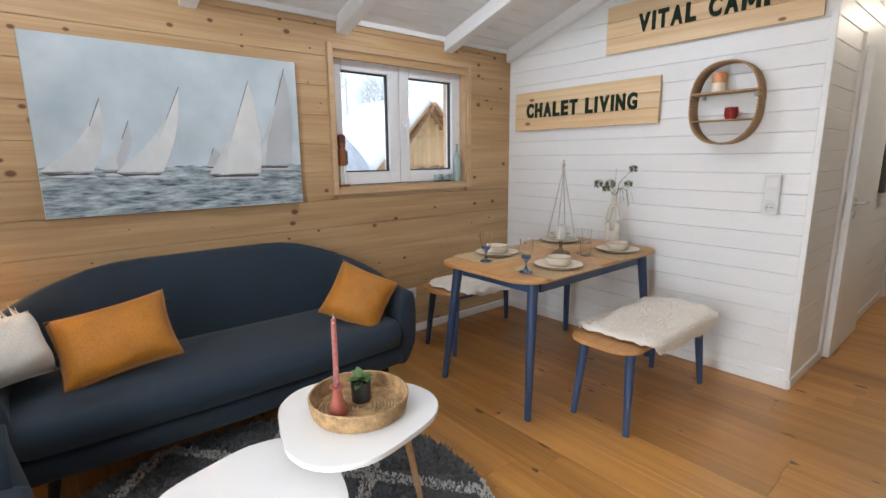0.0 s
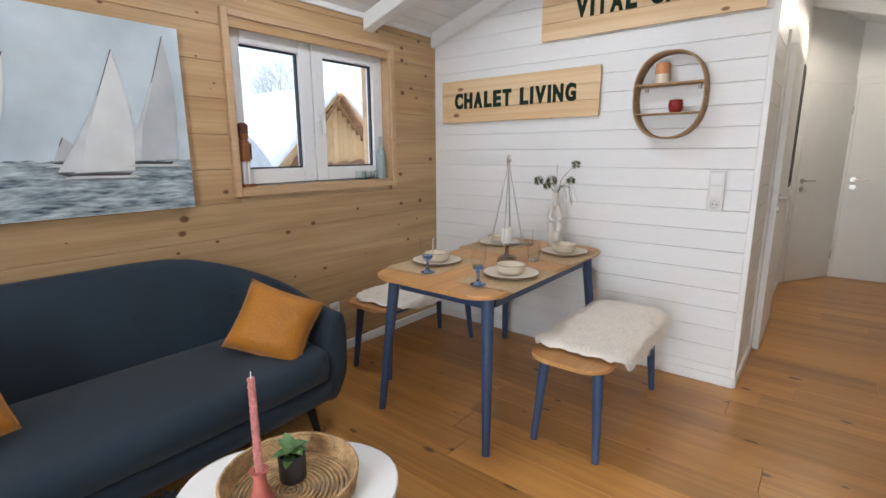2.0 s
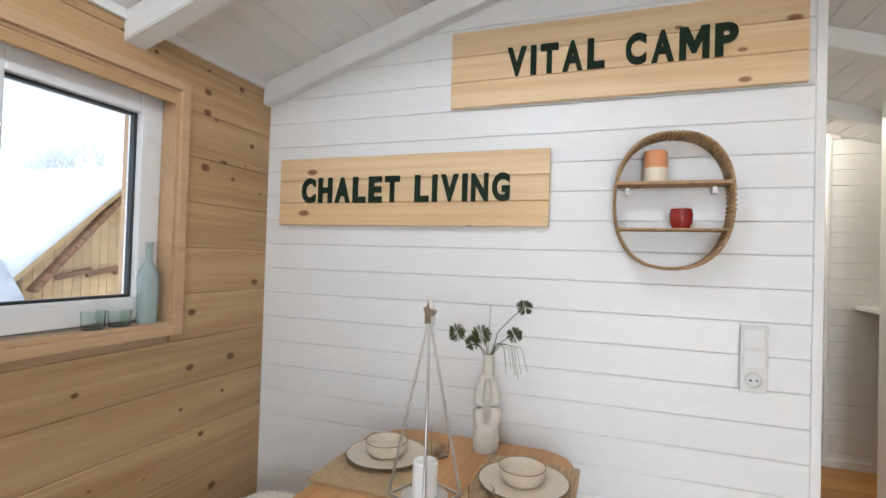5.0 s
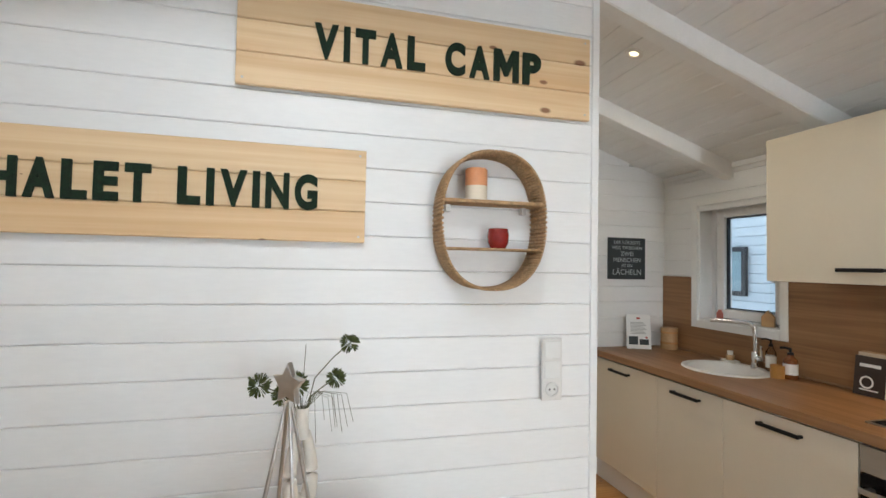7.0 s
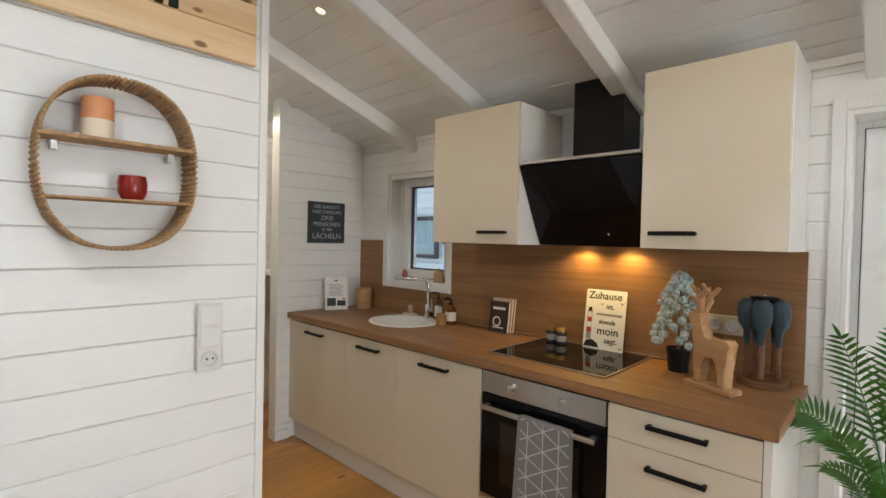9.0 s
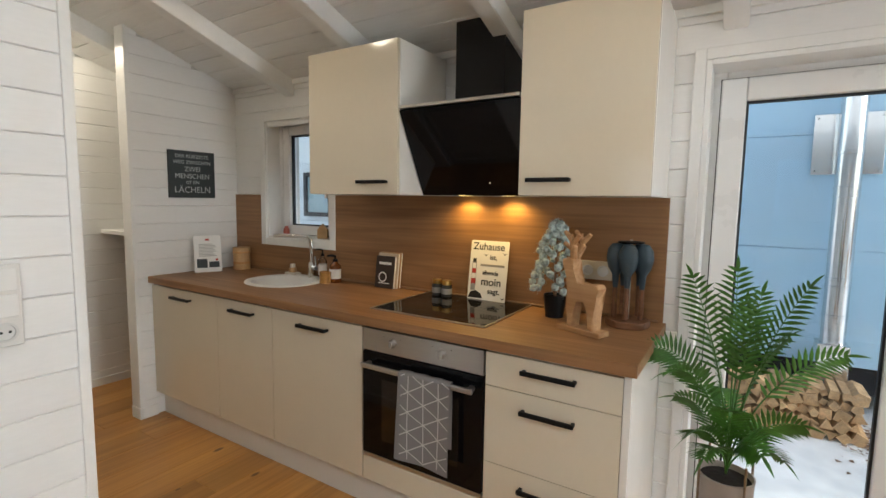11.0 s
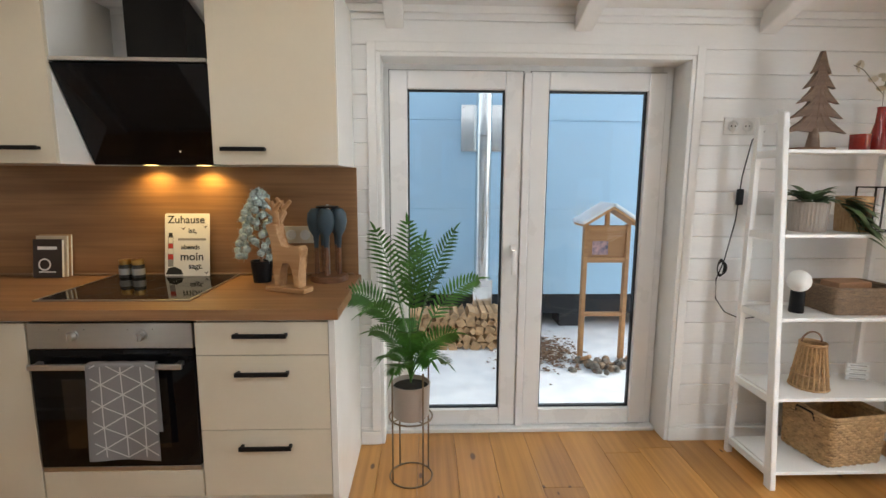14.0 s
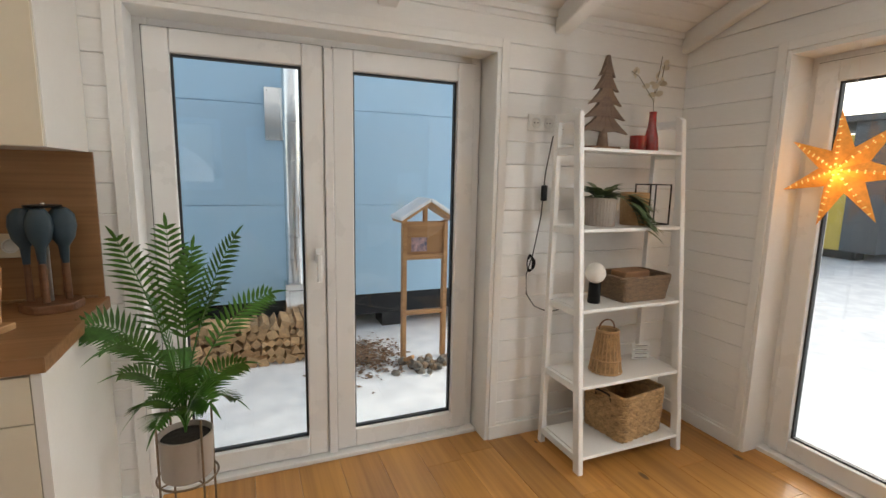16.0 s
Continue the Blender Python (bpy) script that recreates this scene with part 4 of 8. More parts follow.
def yacht(n, top, high, left, right, base, mast, shade, jib=True):
    """A heeling yacht: sails fall from the mast top; widths are shares of the canvas."""
    y = -0.0400 - 0.0012 * n
    X = lambda u: min(0.626, max(-0.626, -0.63 + 1.26 * u))
    foot, dz = X(mast), high - base
    luff = [(X(top) + (foot - X(top)) * k / 8, high - (dz - 0.015) * k / 8) for k in range(9)]
    leech = [(X(top + (right - top) * k / 8 + 0.022 * math.sin(math.pi * k / 8)), high - (dz - 0.02) * k / 8) for k in range(9)]
    flat("painted_sail", luff + leech[:0:-1], y, shade)
    if jib:
        head, wide = luff[2], foot - X(left)
        fore = [(head[0] + (X(left) - head[0]) * k / 8 + 0.25 * wide * math.sin(math.pi * k / 8), head[1] - (head[1] - base - 0.02) * k / 8) for k in range(9)]
        flat("painted_sail", fore + [(foot + 0.03, base + 0.02)] + [(luff[k][0] + 0.006, luff[k][1]) for k in (6, 5, 4, 3)], y - 0.0004, M_SAIL_PALE)
    flat("painted_mast", [luff[0], (luff[3][0], luff[3][1]), (luff[3][0] + 0.003, luff[3][1]), (luff[0][0] + 0.004, luff[0][1])], y - 0.0007, M_HULL)
    flat("painted_hull", [(X(left), base + 0.016), (X(mast), base + 0.008), (X(right) - 0.01, base + 0.012), (X(right) - 0.03, base - 0.004), (X(mast), base - 0.006), (X(left) + 0.04, base - 0.002)], y - 0.0010, M_HULL)
    flat("painted_wave", [(X(left) + 0.02, base - 0.003), (X(mast), base + 0.003), (X(right), base - 0.002), (X(right) + 0.02, base - 0.011), (X(mast) - 0.03, base - 0.009)], y - 0.0013, M_SAIL_PALE, "white bow wave")


M_SAIL_PALE = material("canvas_sail_pale", (0.58, 0.60, 0.60), 0.75, vary=0.14, scale=5, grain=12, bump=0.2)
yacht(0, 0.21, 0.56, 0.004, 0.165, 0.20, 0.10, M_SAIL_PALE)
yacht(1, 0.295, 0.46, 0.185, 0.255, 0.205, 0.22, M_SAIL_DARK)
yacht(2, 0.487, 0.64, 0.235, 0.40, 0.19, 0.335, M_SAIL)
yacht(3, 0.60, 0.33, 0.55, 0.63, 0.22, 0.57, M_SAIL_DARK, False)
yacht(4, 0.94, 0.79, 0.77, 0.945, 0.215, 0.80, M_SAIL_DARK)
yacht(5, 0.77, 0.70, 0.575, 0.80, 0.17, 0.62, M_SAIL)


# ---- signs and wall shelf on the partition ----
M_MOSS = material("dark_moss_letters", (0.007, 0.022, 0.009), 0.95, vary=0.5, scale=60, grain=300, bump=1.0)


def sign(at, w, h, words, centre, span, letter, low, label):
    """Three glued pine boards with raised letters; hangs on the partition, face towards -x."""
    s = thing("wooden_sign", label, "sign", at, -90, "wooden signs on the partition")
    for k in range(3):
        ob = new("board", board_mesh(w, M_SIGN, h / 3, 0.018))
        ob.parent = s
        ob.location = (0, 0, k * h / 3)
    wide = {"I": 0.30, "M": 1.35, " ": 0.55, "V": 1.08, "A": 1.05, "L": 0.88, "T": 0.95, "E": 0.88}
    total = sum(wide.get(ch, 1.0) + 0.24 for ch in words) - 0.24
    unit = span / total
    x = centre - span / 2
    for ch in words:
        cw = wide.get(ch, 1.0) * unit
        if ch != " ":
            if ch == "M":
                em = [(0, 0), (0, 1), (0.28, 1), (0.5, 0.56), (0.72, 1), (1, 1), (1, 0), (0.77, 0), (0.77, 0.56), (0.57, 0.18), (0.43, 0.18), (0.23, 0.56), (0.23, 0)]
                ob = part("letter", prism(bmesh.new(), em[::-1], -0.02, 0.02), M_MOSS, s)
            else:
                ob = wire_text("letter", ch, 1.0, M_MOSS, s, Matrix(), 0.02, "", "LEFT", bold=0.045)
            xs = [v.co.x for v in ob.data.vertices]
            ys = [v.co.y for v in ob.data.vertices]
            lo, hi = Vector((min(xs), min(ys), 0)), Vector((max(xs), max(ys), 0))
            for v in ob.data.vertices:
                v.co = Vector(((v.co.x - lo.x) / (hi.x - lo.x) * cw, (v.co.y - lo.y) / (hi.y - lo.y) * letter, v.co.z * 0.3))
            ob.matrix_basis = pose(x, -0.022, low, 90, 0, 0)
        x += cw + 0.24 * unit
    for sx in (-1, 1):
        for z in (0.02, h - 0.02):
            part("screw", rod(bmesh.new(), (sx * (w / 2 - 0.02), -0.018, z), (sx * (w / 2 - 0.02), -0.0195, z), 0.004, seg=10), M_STEEL, s, "screw head")
    return s


sign((XP - B, 2.885, 1.57), 1.24, 0.305, "CHALET LIVING", -0.013, 0.962, 0.113, 0.10, "pine board sign reading CHALET LIVING in dark green letters")
sign((XP - B, 2.056, 2.055), 1.235, 0.312, "VITAL CAMP", 0.014, 0.797, 0.114, 0.107, "pine board sign reading VITAL CAMP in dark green letters")
# ---- kitchen ----
FRONT = 0.435


def bar_handle(parent, x0, x1, y, z):
    bm = bmesh.new()
    box(bm, x0, x1, y + 0.02, y + 0.032, z - 0.0085, z + 0.0085, 0.003)
    for x in (x0 + 0.008, x1 - 0.008):
        box(bm, x - 0.006, x + 0.006, y, y + 0.024, z - 0.006, z + 0.006, 0.001)
    part("handle", bm, M_BLACK, parent, "black bar handle")


def base_unit(x0, x1, label, fronts, name="base_cabinet", top=0.8785):
    """fronts: (z0, z1, handle z) from the top down."""
    c = thing(name, label, "kitchen cabinet", (x0, 0, 0), 0, "kitchen base cabinets")
    w = x1 - x0
    part("carcass", bbox(0.001, w - 0.001, YS + 0.002, FRONT - 0.019, 0.15, top), M_CARCASS, c)
    for z0, z1, hz in fronts:
        f = part("door" if z1 - z0 > 0.4 else "drawer_front", bbox(0.0015, w - 0.0015, FRONT - 0.018, FRONT, z0 + 0.0015, z1 - 0.0015, 0.0015), M_CREAM, c, "glossy cream front")
        if hz:
            bar_handle(f, w / 2 - 0.1, w / 2 + 0.1, FRONT, hz)
    return c


base_unit(2.53, 3.03, "cream drawer unit with three drawers and black handles", [(0.737, 0.868, 0.82), (0.435, 0.737, 0.67), (0.155, 0.435, 0.37)], "drawer_cabinet")
base_unit(3.645, 4.26, "cream base cabinet with one door", [(0.155, 0.868, 0.815)])
base_unit(4.26, 4.735, "cream sink base cabinet with one door", [(0.155, 0.868, 0.815)], top=0.70)
base_unit(4.735, 5.433, "cream corner base cabinet with one door", [(0.155, 0.868, 0.815)], top=0.70)
end_panel = thing("end_panel", "glossy white side panel closing the kitchen run", "panel", (2.505, 0, 0))
part("panel", bbox(0, 0.0245, YS + 0.002, FRONT, 0.0, 0.8785, 0.0015), M_CARCASS, end_panel)
plinth = thing("plinth", "white kick board under the kitchen cabinets", "kick board", (2.53, 0, 0))
part("board", bbox(0.0, 2.90, FRONT - 0.065, FRONT - 0.05, 0.0, 0.15), M_CARCASS, plinth)

worktop = thing("worktop", "oak-look kitchen worktop with inset sink and hob", "worktop", (3.9625, 0.1275, 0.8795))
SINK_X, SINK_Y, SINK_R = 4.62 - 3.9625, 0.055 - 0.1275, 0.215
bm = bmesh.new()
lo_x, hi_x, lo_y, hi_y = -1.4705, 1.4725, -0.3255, 0.324
turns = sorted({2 * math.pi * i / 64 for i in range(64)} | {math.atan2(y - SINK_Y, x - SINK_X) % (2 * math.pi) for x in (lo_x, hi_x) for y in (lo_y, hi_y)})
rings = [[], [], [], []]
for a in turns:
    c, q = math.cos(a), math.sin(a)
    reach = 9.0
    if abs(c) > 1e-6:
        reach = min(reach, ((hi_x if c > 0 else lo_x) - SINK_X) / c)
    if abs(q) > 1e-6:
        reach = min(reach, ((hi_y if q > 0 else lo_y) - SINK_Y) / q)
    for ring, far, z in ((rings[0], SINK_R, 0), (rings[1], SINK_R, 0.042), (rings[2], reach, 0.042), (rings[3], reach, 0)):
        ring.append(bm.verts.new((SINK_X + far * c, SINK_Y + far * q * (0.93 if far == SINK_R else 1), z)))
for a, b in zip(rings, rings[1:] + rings[:1]):
    for i in range(len(turns)):
        j = (i + 1) % len(turns)
        bm.faces.new((a[i], a[j], b[j], b[i]))
part("slab", bm, M_WORKTOP, worktop)
part("front_edge", bbox(-1.4705, 1.4725, 0.3242, 0.3275, 0.0005, 0.0415, 0.001), M_WORKTOP, worktop)
part("end_edge", bbox(-1.4735, -1.4707, -0.3255, 0.3275, 0.0005, 0.0415, 0.001), M_WORKTOP, worktop)
splash = thing("splashback", "oak-look splashback panel behind the worktop", "splashback", (3.9625, YS, 0.922))
bm = bmesh.new()
for a, b, z0, z1 in ((2.502, 4.42, 0, 0.533), (4.42, 5.14, 0, 0.1825), (5.14, 5.434, 0, 0.533)):
    box(bm, a - 3.9625, b - 3.9625, 0.002, 0.014, z0, z1)
part("panel", bm, M_SPLASH, splash)
part("sealing_strip", bbox(-1.44, 1.47, 0.014, 0.024, 0.0, 0.012, 0.004), material("wood_strip", (0.25, 0.15, 0.08), 0.5), splash)

# oven
oven = thing("oven", "built-in steel oven with black glass door", "oven", (3.03, 0, 0))
part("body", bbox(0.004, 0.610, YS + 0.002, FRONT - 0.021, 0.27, 0.868), M_BLACK, oven)
part("control_panel", bbox(0.006, 0.608, FRONT - 0.02, FRONT + 0.002, 0.768, 0.866, 0.002), M_STEEL, oven, "brushed steel control panel")
part("oven_door", bbox(0.006, 0.608, FRONT - 0.02, FRONT + 0.004, 0.292, 0.764, 0.003), M_GLOSSBLACK, oven, "black glass door")
part("window_tint", bbox(0.11, 0.50, FRONT + 0.0042, FRONT + 0.005, 0.37, 0.65), material("smoked_glass", (0.02, 0.014, 0.009), 0.06, bump=0), oven, "smoked viewing glass")
part("trim_strip", bbox(0.006, 0.608, FRONT - 0.02, FRONT + 0.001, 0.272, 0.290, 0.002), M_STEEL, oven, "steel vent strip")
bm = bbox(0.03, 0.585, FRONT + 0.038, FRONT + 0.052, 0.702, 0.724, 0.004)
for x in (0.05, 0.565):
    box(bm, x - 0.01, x + 0.01, FRONT + 0.003, FRONT + 0.042, 0.704, 0.722, 0.003)
part("handle", bm, M_STEEL, oven, "steel bar handle")
for x in (0.195, 0.445):
    bm = bmesh.new()
    rod(bm, (x, FRONT + 0.002, 0.818), (x, FRONT + 0.006, 0.818), 0.024, seg=24)
    rod(bm, (x, FRONT + 0.006, 0.818), (x, FRONT + 0.026, 0.818), 0.019, 0.016, seg=24)
    box(bm, x - 0.003, x + 0.003, FRONT + 0.022, FRONT + 0.031, 0.803, 0.833, 0.001)
    part("knob", bm, M_STEEL, oven, "steel control knob", True)
for x in (0.15, 0.24, 0.40, 0.49):
    part("marking", rod(bmesh.new(), (x, FRONT + 0.002, 0.842), (x, FRONT + 0.0025, 0.842), 0.002, seg=8), M_BLACK, oven, "printed mark")
filler = thing("oven_filler", "cream panel below the oven", "panel", (3.03, 0, 0))
part("panel", bbox(0.004, 0.610, FRONT - 0.018, FRONT, 0.157, 0.270, 0.0015), M_CREAM, filler)
part("rail", bbox(0.004, 0.610, YS + 0.01, FRONT - 0.02, 0.15, 0.266), M_CARCASS, filler)

# ceramic hob
hob = thing("hob", "black ceramic hob with steel rim in the worktop", "hob", (3.39, 0.07, 0.9215))
part("rim", frame_bars(bmesh.new(), -0.302, 0.302, -0.26, 0.26, 0.009, 0, 0.006, 0.001), M_STEEL, hob).matrix_basis = pose(0, 0, 0.0065, 0, 0, 0) @ Matrix.Rotation(radians(-90), 4, "X")
part("glass", bbox(-0.294, 0.294, -0.252, 0.252, 0.0, 0.005, 0.001), M_GLOSSBLACK, hob)
M_RING = material("hob_print", (0.10, 0.10, 0.10), 0.2, bump=0)
for x, y, r in ((-0.14, 0.10, 0.09), (0.15, 0.11, 0.075), (-0.14, -0.12, 0.075), (0.15, -0.12, 0.10)):
    part("ring", tube(bmesh.new(), [(x + r * math.cos(2 * math.pi * i / 40), y + r * math.sin(2 * math.pi * i / 40), 0.0049) for i in range(40)], 0.0006, 4, True), M_RING, hob, "printed zone ring")

# round sink and tap
sink = thing("sink", "white round inset sink", "sink", (4.62, 0.055, 0.9215))
M_SINK = material("white_composite", (0.76, 0.75, 0.73), 0.3, vary=0.02, bump=0.02)
part("bowl", lathe(bmesh.new(), [(0, -0.165), (0.12, -0.163), (0.155, -0.145), (0.178, -0.08), (0.190, -0.02), (0.200, 0.004), (0.212, 0.009), (0.225, 0.010), (0.24, 0.007), (0.243, 0.0)], seg=56, squash=0.93), M_SINK, sink, "", True)
part("drain", lathe(bmesh.new(), [(0.03, -0.1645), (0.03, -0.161), (0, -0.161)], seg=24), M_CHROME, sink, "chrome drain")
part("overflow", lathe(bmesh.new(), [(0.014, 0.0), (0.014, 0.004), (0, 0.004)], (-0.135, -0.05, -0.142), seg=18), M_BLACK, sink, "dark overflow")
tap = thing("tap", "chrome high-neck kitchen tap with side lever", "tap", (4.60, -0.15, 0.9215))
bm = bmesh.new()
lathe(bm, [(0.027, 0), (0.027, 0.006), (0.022, 0.010), (0.022, 0.09), (0.019, 0.10), (0, 0.10)], seg=24)
tube(bm, [(0, 0, 0.09), (0, 0, 0.20), (0.003, 0.004, 0.245), (0.02, 0.02, 0.265), (0.05, 0.04, 0.27), (0.17, 0.13, 0.272), (0.19, 0.145, 0.27)], 0.0125, 14)
part("body", bm, M_CHROME, tap, "", True)
bm = bmesh.new()
rod(bm, (0, 0, 0.065), (-0.055, 0.01, 0.065), 0.016, seg=18)
rod(bm, (-0.05, 0.01, 0.065), (-0.065, 0.03, 0.14), 0.006, 0.007)
part("lever", bm, M_CHROME, tap, "chrome lever", True)


# upper cabinets and hood
def upper(x0, x1, label):
    c = thing("wall_cabinet", label, "kitchen cabinet", (x0, 0, 1.455), 0, "kitchen wall cabinets")
    w = x1 - x0
    part("carcass", bbox(0.0, w, YS + 0.002, 0.20, 0.0, 0.712, 0.001), M_CARCASS, c)
    f = part("door", bbox(0.0015, w - 0.0015, 0.202, 0.22, 0.001, 0.711, 0.0015), M_CREAM, c, "glossy cream front")
    return c, f, w


c, f, w = upper(2.515, 3.012, "glossy cream wall cabinet beside the hood")
bar_handle(f, w - 0.215, w - 0.04, 0.22, 0.06)
c, f, w = upper(3.62, 4.205, "glossy cream wall cabinet beside the kitchen window")
bar_handle(f, 0.055, 0.235, 0.22, 0.06)

hood = thing("cooker_hood", "black slanted glass cooker hood with chimney", "cooker hood", (3.316, 0, 0))
bm = bmesh.new()
prof = [(YS + 0.002, 1.462), (0.0, 1.462), (0.205, 1.845), (YS + 0.002, 1.845)]
va = [bm.verts.new((-0.296, y, z)) for y, z in prof]
vb = [bm.verts.new((0.296, y, z)) for y, z in prof]
bm.faces.new(va)
bm.faces.new(vb[::-1])
for k in range(4):
    bm.faces.new((va[k], va[(k + 1) % 4], vb[(k + 1) % 4], vb[k]))
part("body", bm, M_BLACK, hood)
u = Vector((0, 0.205, 0.383)).normalized()
nrm = Vector((0, u.z, -u.y))
bm = bmesh.new()
ring = [Vector((0, 0.0, 1.462)) + nrm * 0.002, Vector((0, 0.205, 1.845)) + nrm * 0.002, Vector((0, 0.205, 1.845)) + nrm * 0.012, Vector((0, 0.0, 1.462)) + nrm * 0.012]
va = [bm.verts.new((-0.298, p.y, p.z)) for p in ring]
vb = [bm.verts.new((0.298, p.y, p.z)) for p in ring]
bm.faces.new(va)
bm.faces.new(vb[::-1])
for k in range(4):
    bm.faces.new((va[k], va[(k + 1) % 4], vb[(k + 1) % 4], vb[k]))
part("glass_front", bm, M_GLOSSBLACK, hood, "glossy black glass front")
part("top_strip", bbox(-0.299, 0.299, YS + 0.002, 0.222, 1.847, 1.862, 0.002), M_STEEL, hood, "steel top strip")
part("chimney", bbox(-0.128, 0.128, YS + 0.002, 0.0, 1.862, ceiling_z(0.0) - 0.002, 0.002), M_BLACK, hood, "black chimney box")
part("touch_mark", rod(bmesh.new(), (-0.09, 0.040, 1.515), (-0.09, 0.046, 1.513), 0.002), M_LIGHTBULB, hood, "small white light")
for x in (-0.115, 0.13):
    part("hood_lamp", lathe(bmesh.new(), [(0.03, 0), (0.03, -0.004), (0, -0.004)], (x, -0.115, 1.462), 20), M_WARM_LED, hood, "warm lamp")
    lamp("hood_light", "SPOT", (3.316 + x, -0.115, 1.452), 2.5, (1.0, 0.62, 0.17), 0.02, (3.316 + x, -0.14, 0.9), 150, 0.6)

# tea towel over the oven handle
M_TOWEL = material("grey_cotton", (0.23, 0.22, 0.225), 0.9, vary=0.08, grain=300, bump=0.4)
M_TOWEL_W = material("white_print", (0.58, 0.57, 0.56), 0.9, vary=0.05, grain=300, bump=0.3)
towel = thing("tea_towel", "grey tea towel with white triangle pattern on the oven handle", "towel", (3.275, FRONT + 0.052, 0.724))


def towel_y(x, z):
    return 0.006 + 0.007 * math.sin(x * 26 + z * 4) * min(1, -z * 5) + 0.01 * max(0, -z - 0.1)


bm = bmesh.new()
NX, NZ = 20, 26
rows = []
for j in range(NZ + 1):
    z = -0.375 * j / NZ
    rows.append([bm.verts.new((-0.125 + 0.25 * i / NX - 0.012 * (z / 0.375) * (i / NX), towel_y(-0.125 + 0.25 * i / NX, z), z + 0.004)) for i in range(NX + 1)])
back = []
for j in range(8):
    z = -0.28 * j / 7
    back.append([bm.verts.new((-0.12 + 0.24 * i / NX, -0.022 + 0.003 * math.sin(i), z + 0.006)) for i in range(NX + 1)])
for g in (rows, back):
    for a, b in zip(g, g[1:]):
        for i in range(NX):
            bm.faces.new((a[i], a[i + 1], b[i + 1], b[i]))
for i in range(NX):
    bm.faces.new((rows[0][i], rows[0][i + 1], back[0][i + 1], back[0][i]))
part("cloth", bm, M_TOWEL, towel, smooth=2)
s = 0.083
lines = []
for k in range(-6, 8):
    lines.append(((k * s * 0.866, -0.40), (k * s * 0.866, 0.0)))
    for d in (0.577, -0.577):
        lines.append(((-0.2, k * s - 0.2 - 0.2 * d), (0.2, k * s - 0.2 + 0.2 * d)))
for (xa, za), (xb, zb) in lines:
    pts = []
    for i in range(41):
        x, z = xa + (xb - xa) * i / 40, za + (zb - za) * i / 40
        if -0.121 < x < 0.118 and -0.368 < z < -0.002:
            pts.append((x, z))
    if len(pts) > 1:
        bm = bmesh.new()
        dx, dz = pts[-1][0] - pts[0][0], pts[-1][1] - pts[0][1]
        l = math.hypot(dx, dz)
        ox, oz = -dz / l * 0.0022, dx / l * 0.0022
        va = [bm.verts.new((x + ox, towel_y(x, z) + 0.0012, z + oz + 0.004)) for x, z in pts]
        vb = [bm.verts.new((x - ox, towel_y(x, z) + 0.0012, z - oz + 0.004)) for x, z in pts]
        for i in range(len(pts) - 1):
            bm.faces.new((va[i], va[i + 1], vb[i + 1], vb[i]))
        part("printed_line", bm, M_TOWEL_W, towel)
# ---- recessed spots ----
# all but the spot at x 4.315 are added to brighten the rooms
for x, y, watts, tone in SPOTS:
    s = thing("ceiling_spot", "small recessed round ceiling spot, warm lens, one of six mostly added for light", "ceiling light", (x, y, ceiling_z(y)), 0, "recessed ceiling spots")
    tilt = math.degrees(math.atan2(ceiling_z(y + 0.1) - ceiling_z(y), 0.1))
    for nm, prof, mat in (("ring", [(0.021, -0.001), (0.024, -0.006), (0.042, -0.005), (0.044, 0.0)], M_CARCASS), ("lens", [(0, -0.002), (0.02, -0.002), (0.021, 0.0)], M_LIGHTBULB)):
        part(nm, spun(lathe(bmesh.new(), prof, seg=28), pose(0, 0, 0, tilt)), mat, s, "", True)
    lamp("spot_light", "SPOT", (x, y, ceiling_z(y) - 0.045), watts, tone, 0.10, (x, y, 0), 168, 0.2)

# ---- partition: round shelf, switches ----
M_ROPE = material("wound_seagrass_rope", (0.44, 0.28, 0.14), 0.8, vary=0.35, scale=60, grain=250, bump=0.9)
M_WICKER = material("grey_brown_wicker", (0.22, 0.15, 0.095), 0.75, vary=0.35, scale=30, grain=200, bump=0.6)
M_SEAGRASS = material("natural_seagrass", (0.42, 0.27, 0.13), 0.8, vary=0.5, scale=30, grain=200, bump=0.7)
M_WAX = material("cream_wax", (0.75, 0.66, 0.52), 0.5, vary=0.03, bump=0.03)
M_TERRA = material("peach_wax", (0.66, 0.29, 0.13), 0.5, vary=0.08, bump=0.03)
M_RED = material("red_glass", (0.25, 0.015, 0.012), 0.15, vary=0.2, bump=0.05, coat=0.4)
M_CERAMIC = material("speckled_cream_stoneware", (0.66, 0.58, 0.46), 0.35, vary=0.06, scale=60, grain=250, bump=0.05)
M_RIM = material("brown_glaze_rim", (0.16, 0.09, 0.05), 0.4)
M_JUTE = material("jute_weave", (0.56, 0.41, 0.24), 0.9, vary=0.18, scale=60, grain=400, bump=0.9)
M_CLEAR = clear("drinking_glass", (0.99, 0.99, 0.99), 0.0, 1.2)
M_BLUEGLASS = clear("blue_glass", (0.40, 0.58, 0.95), 0.02)
M_METAL = material("antique_silver", (0.58, 0.57, 0.55), 0.3, metal=1.0, vary=0.12, bump=0.1)
M_BRONZE = material("aged_bronze", (0.25, 0.19, 0.13), 0.4, metal=1.0, vary=0.2, bump=0.15)
M_GREYWOOD = wood("grey_brown_carved_wood", (0.22, 0.145, 0.10), (0.12, 0.075, 0.05), 0.6)
M_VASE = material("matt_cream_ceramic", (0.66, 0.62, 0.55), 0.6, vary=0.05, bump=0.1)
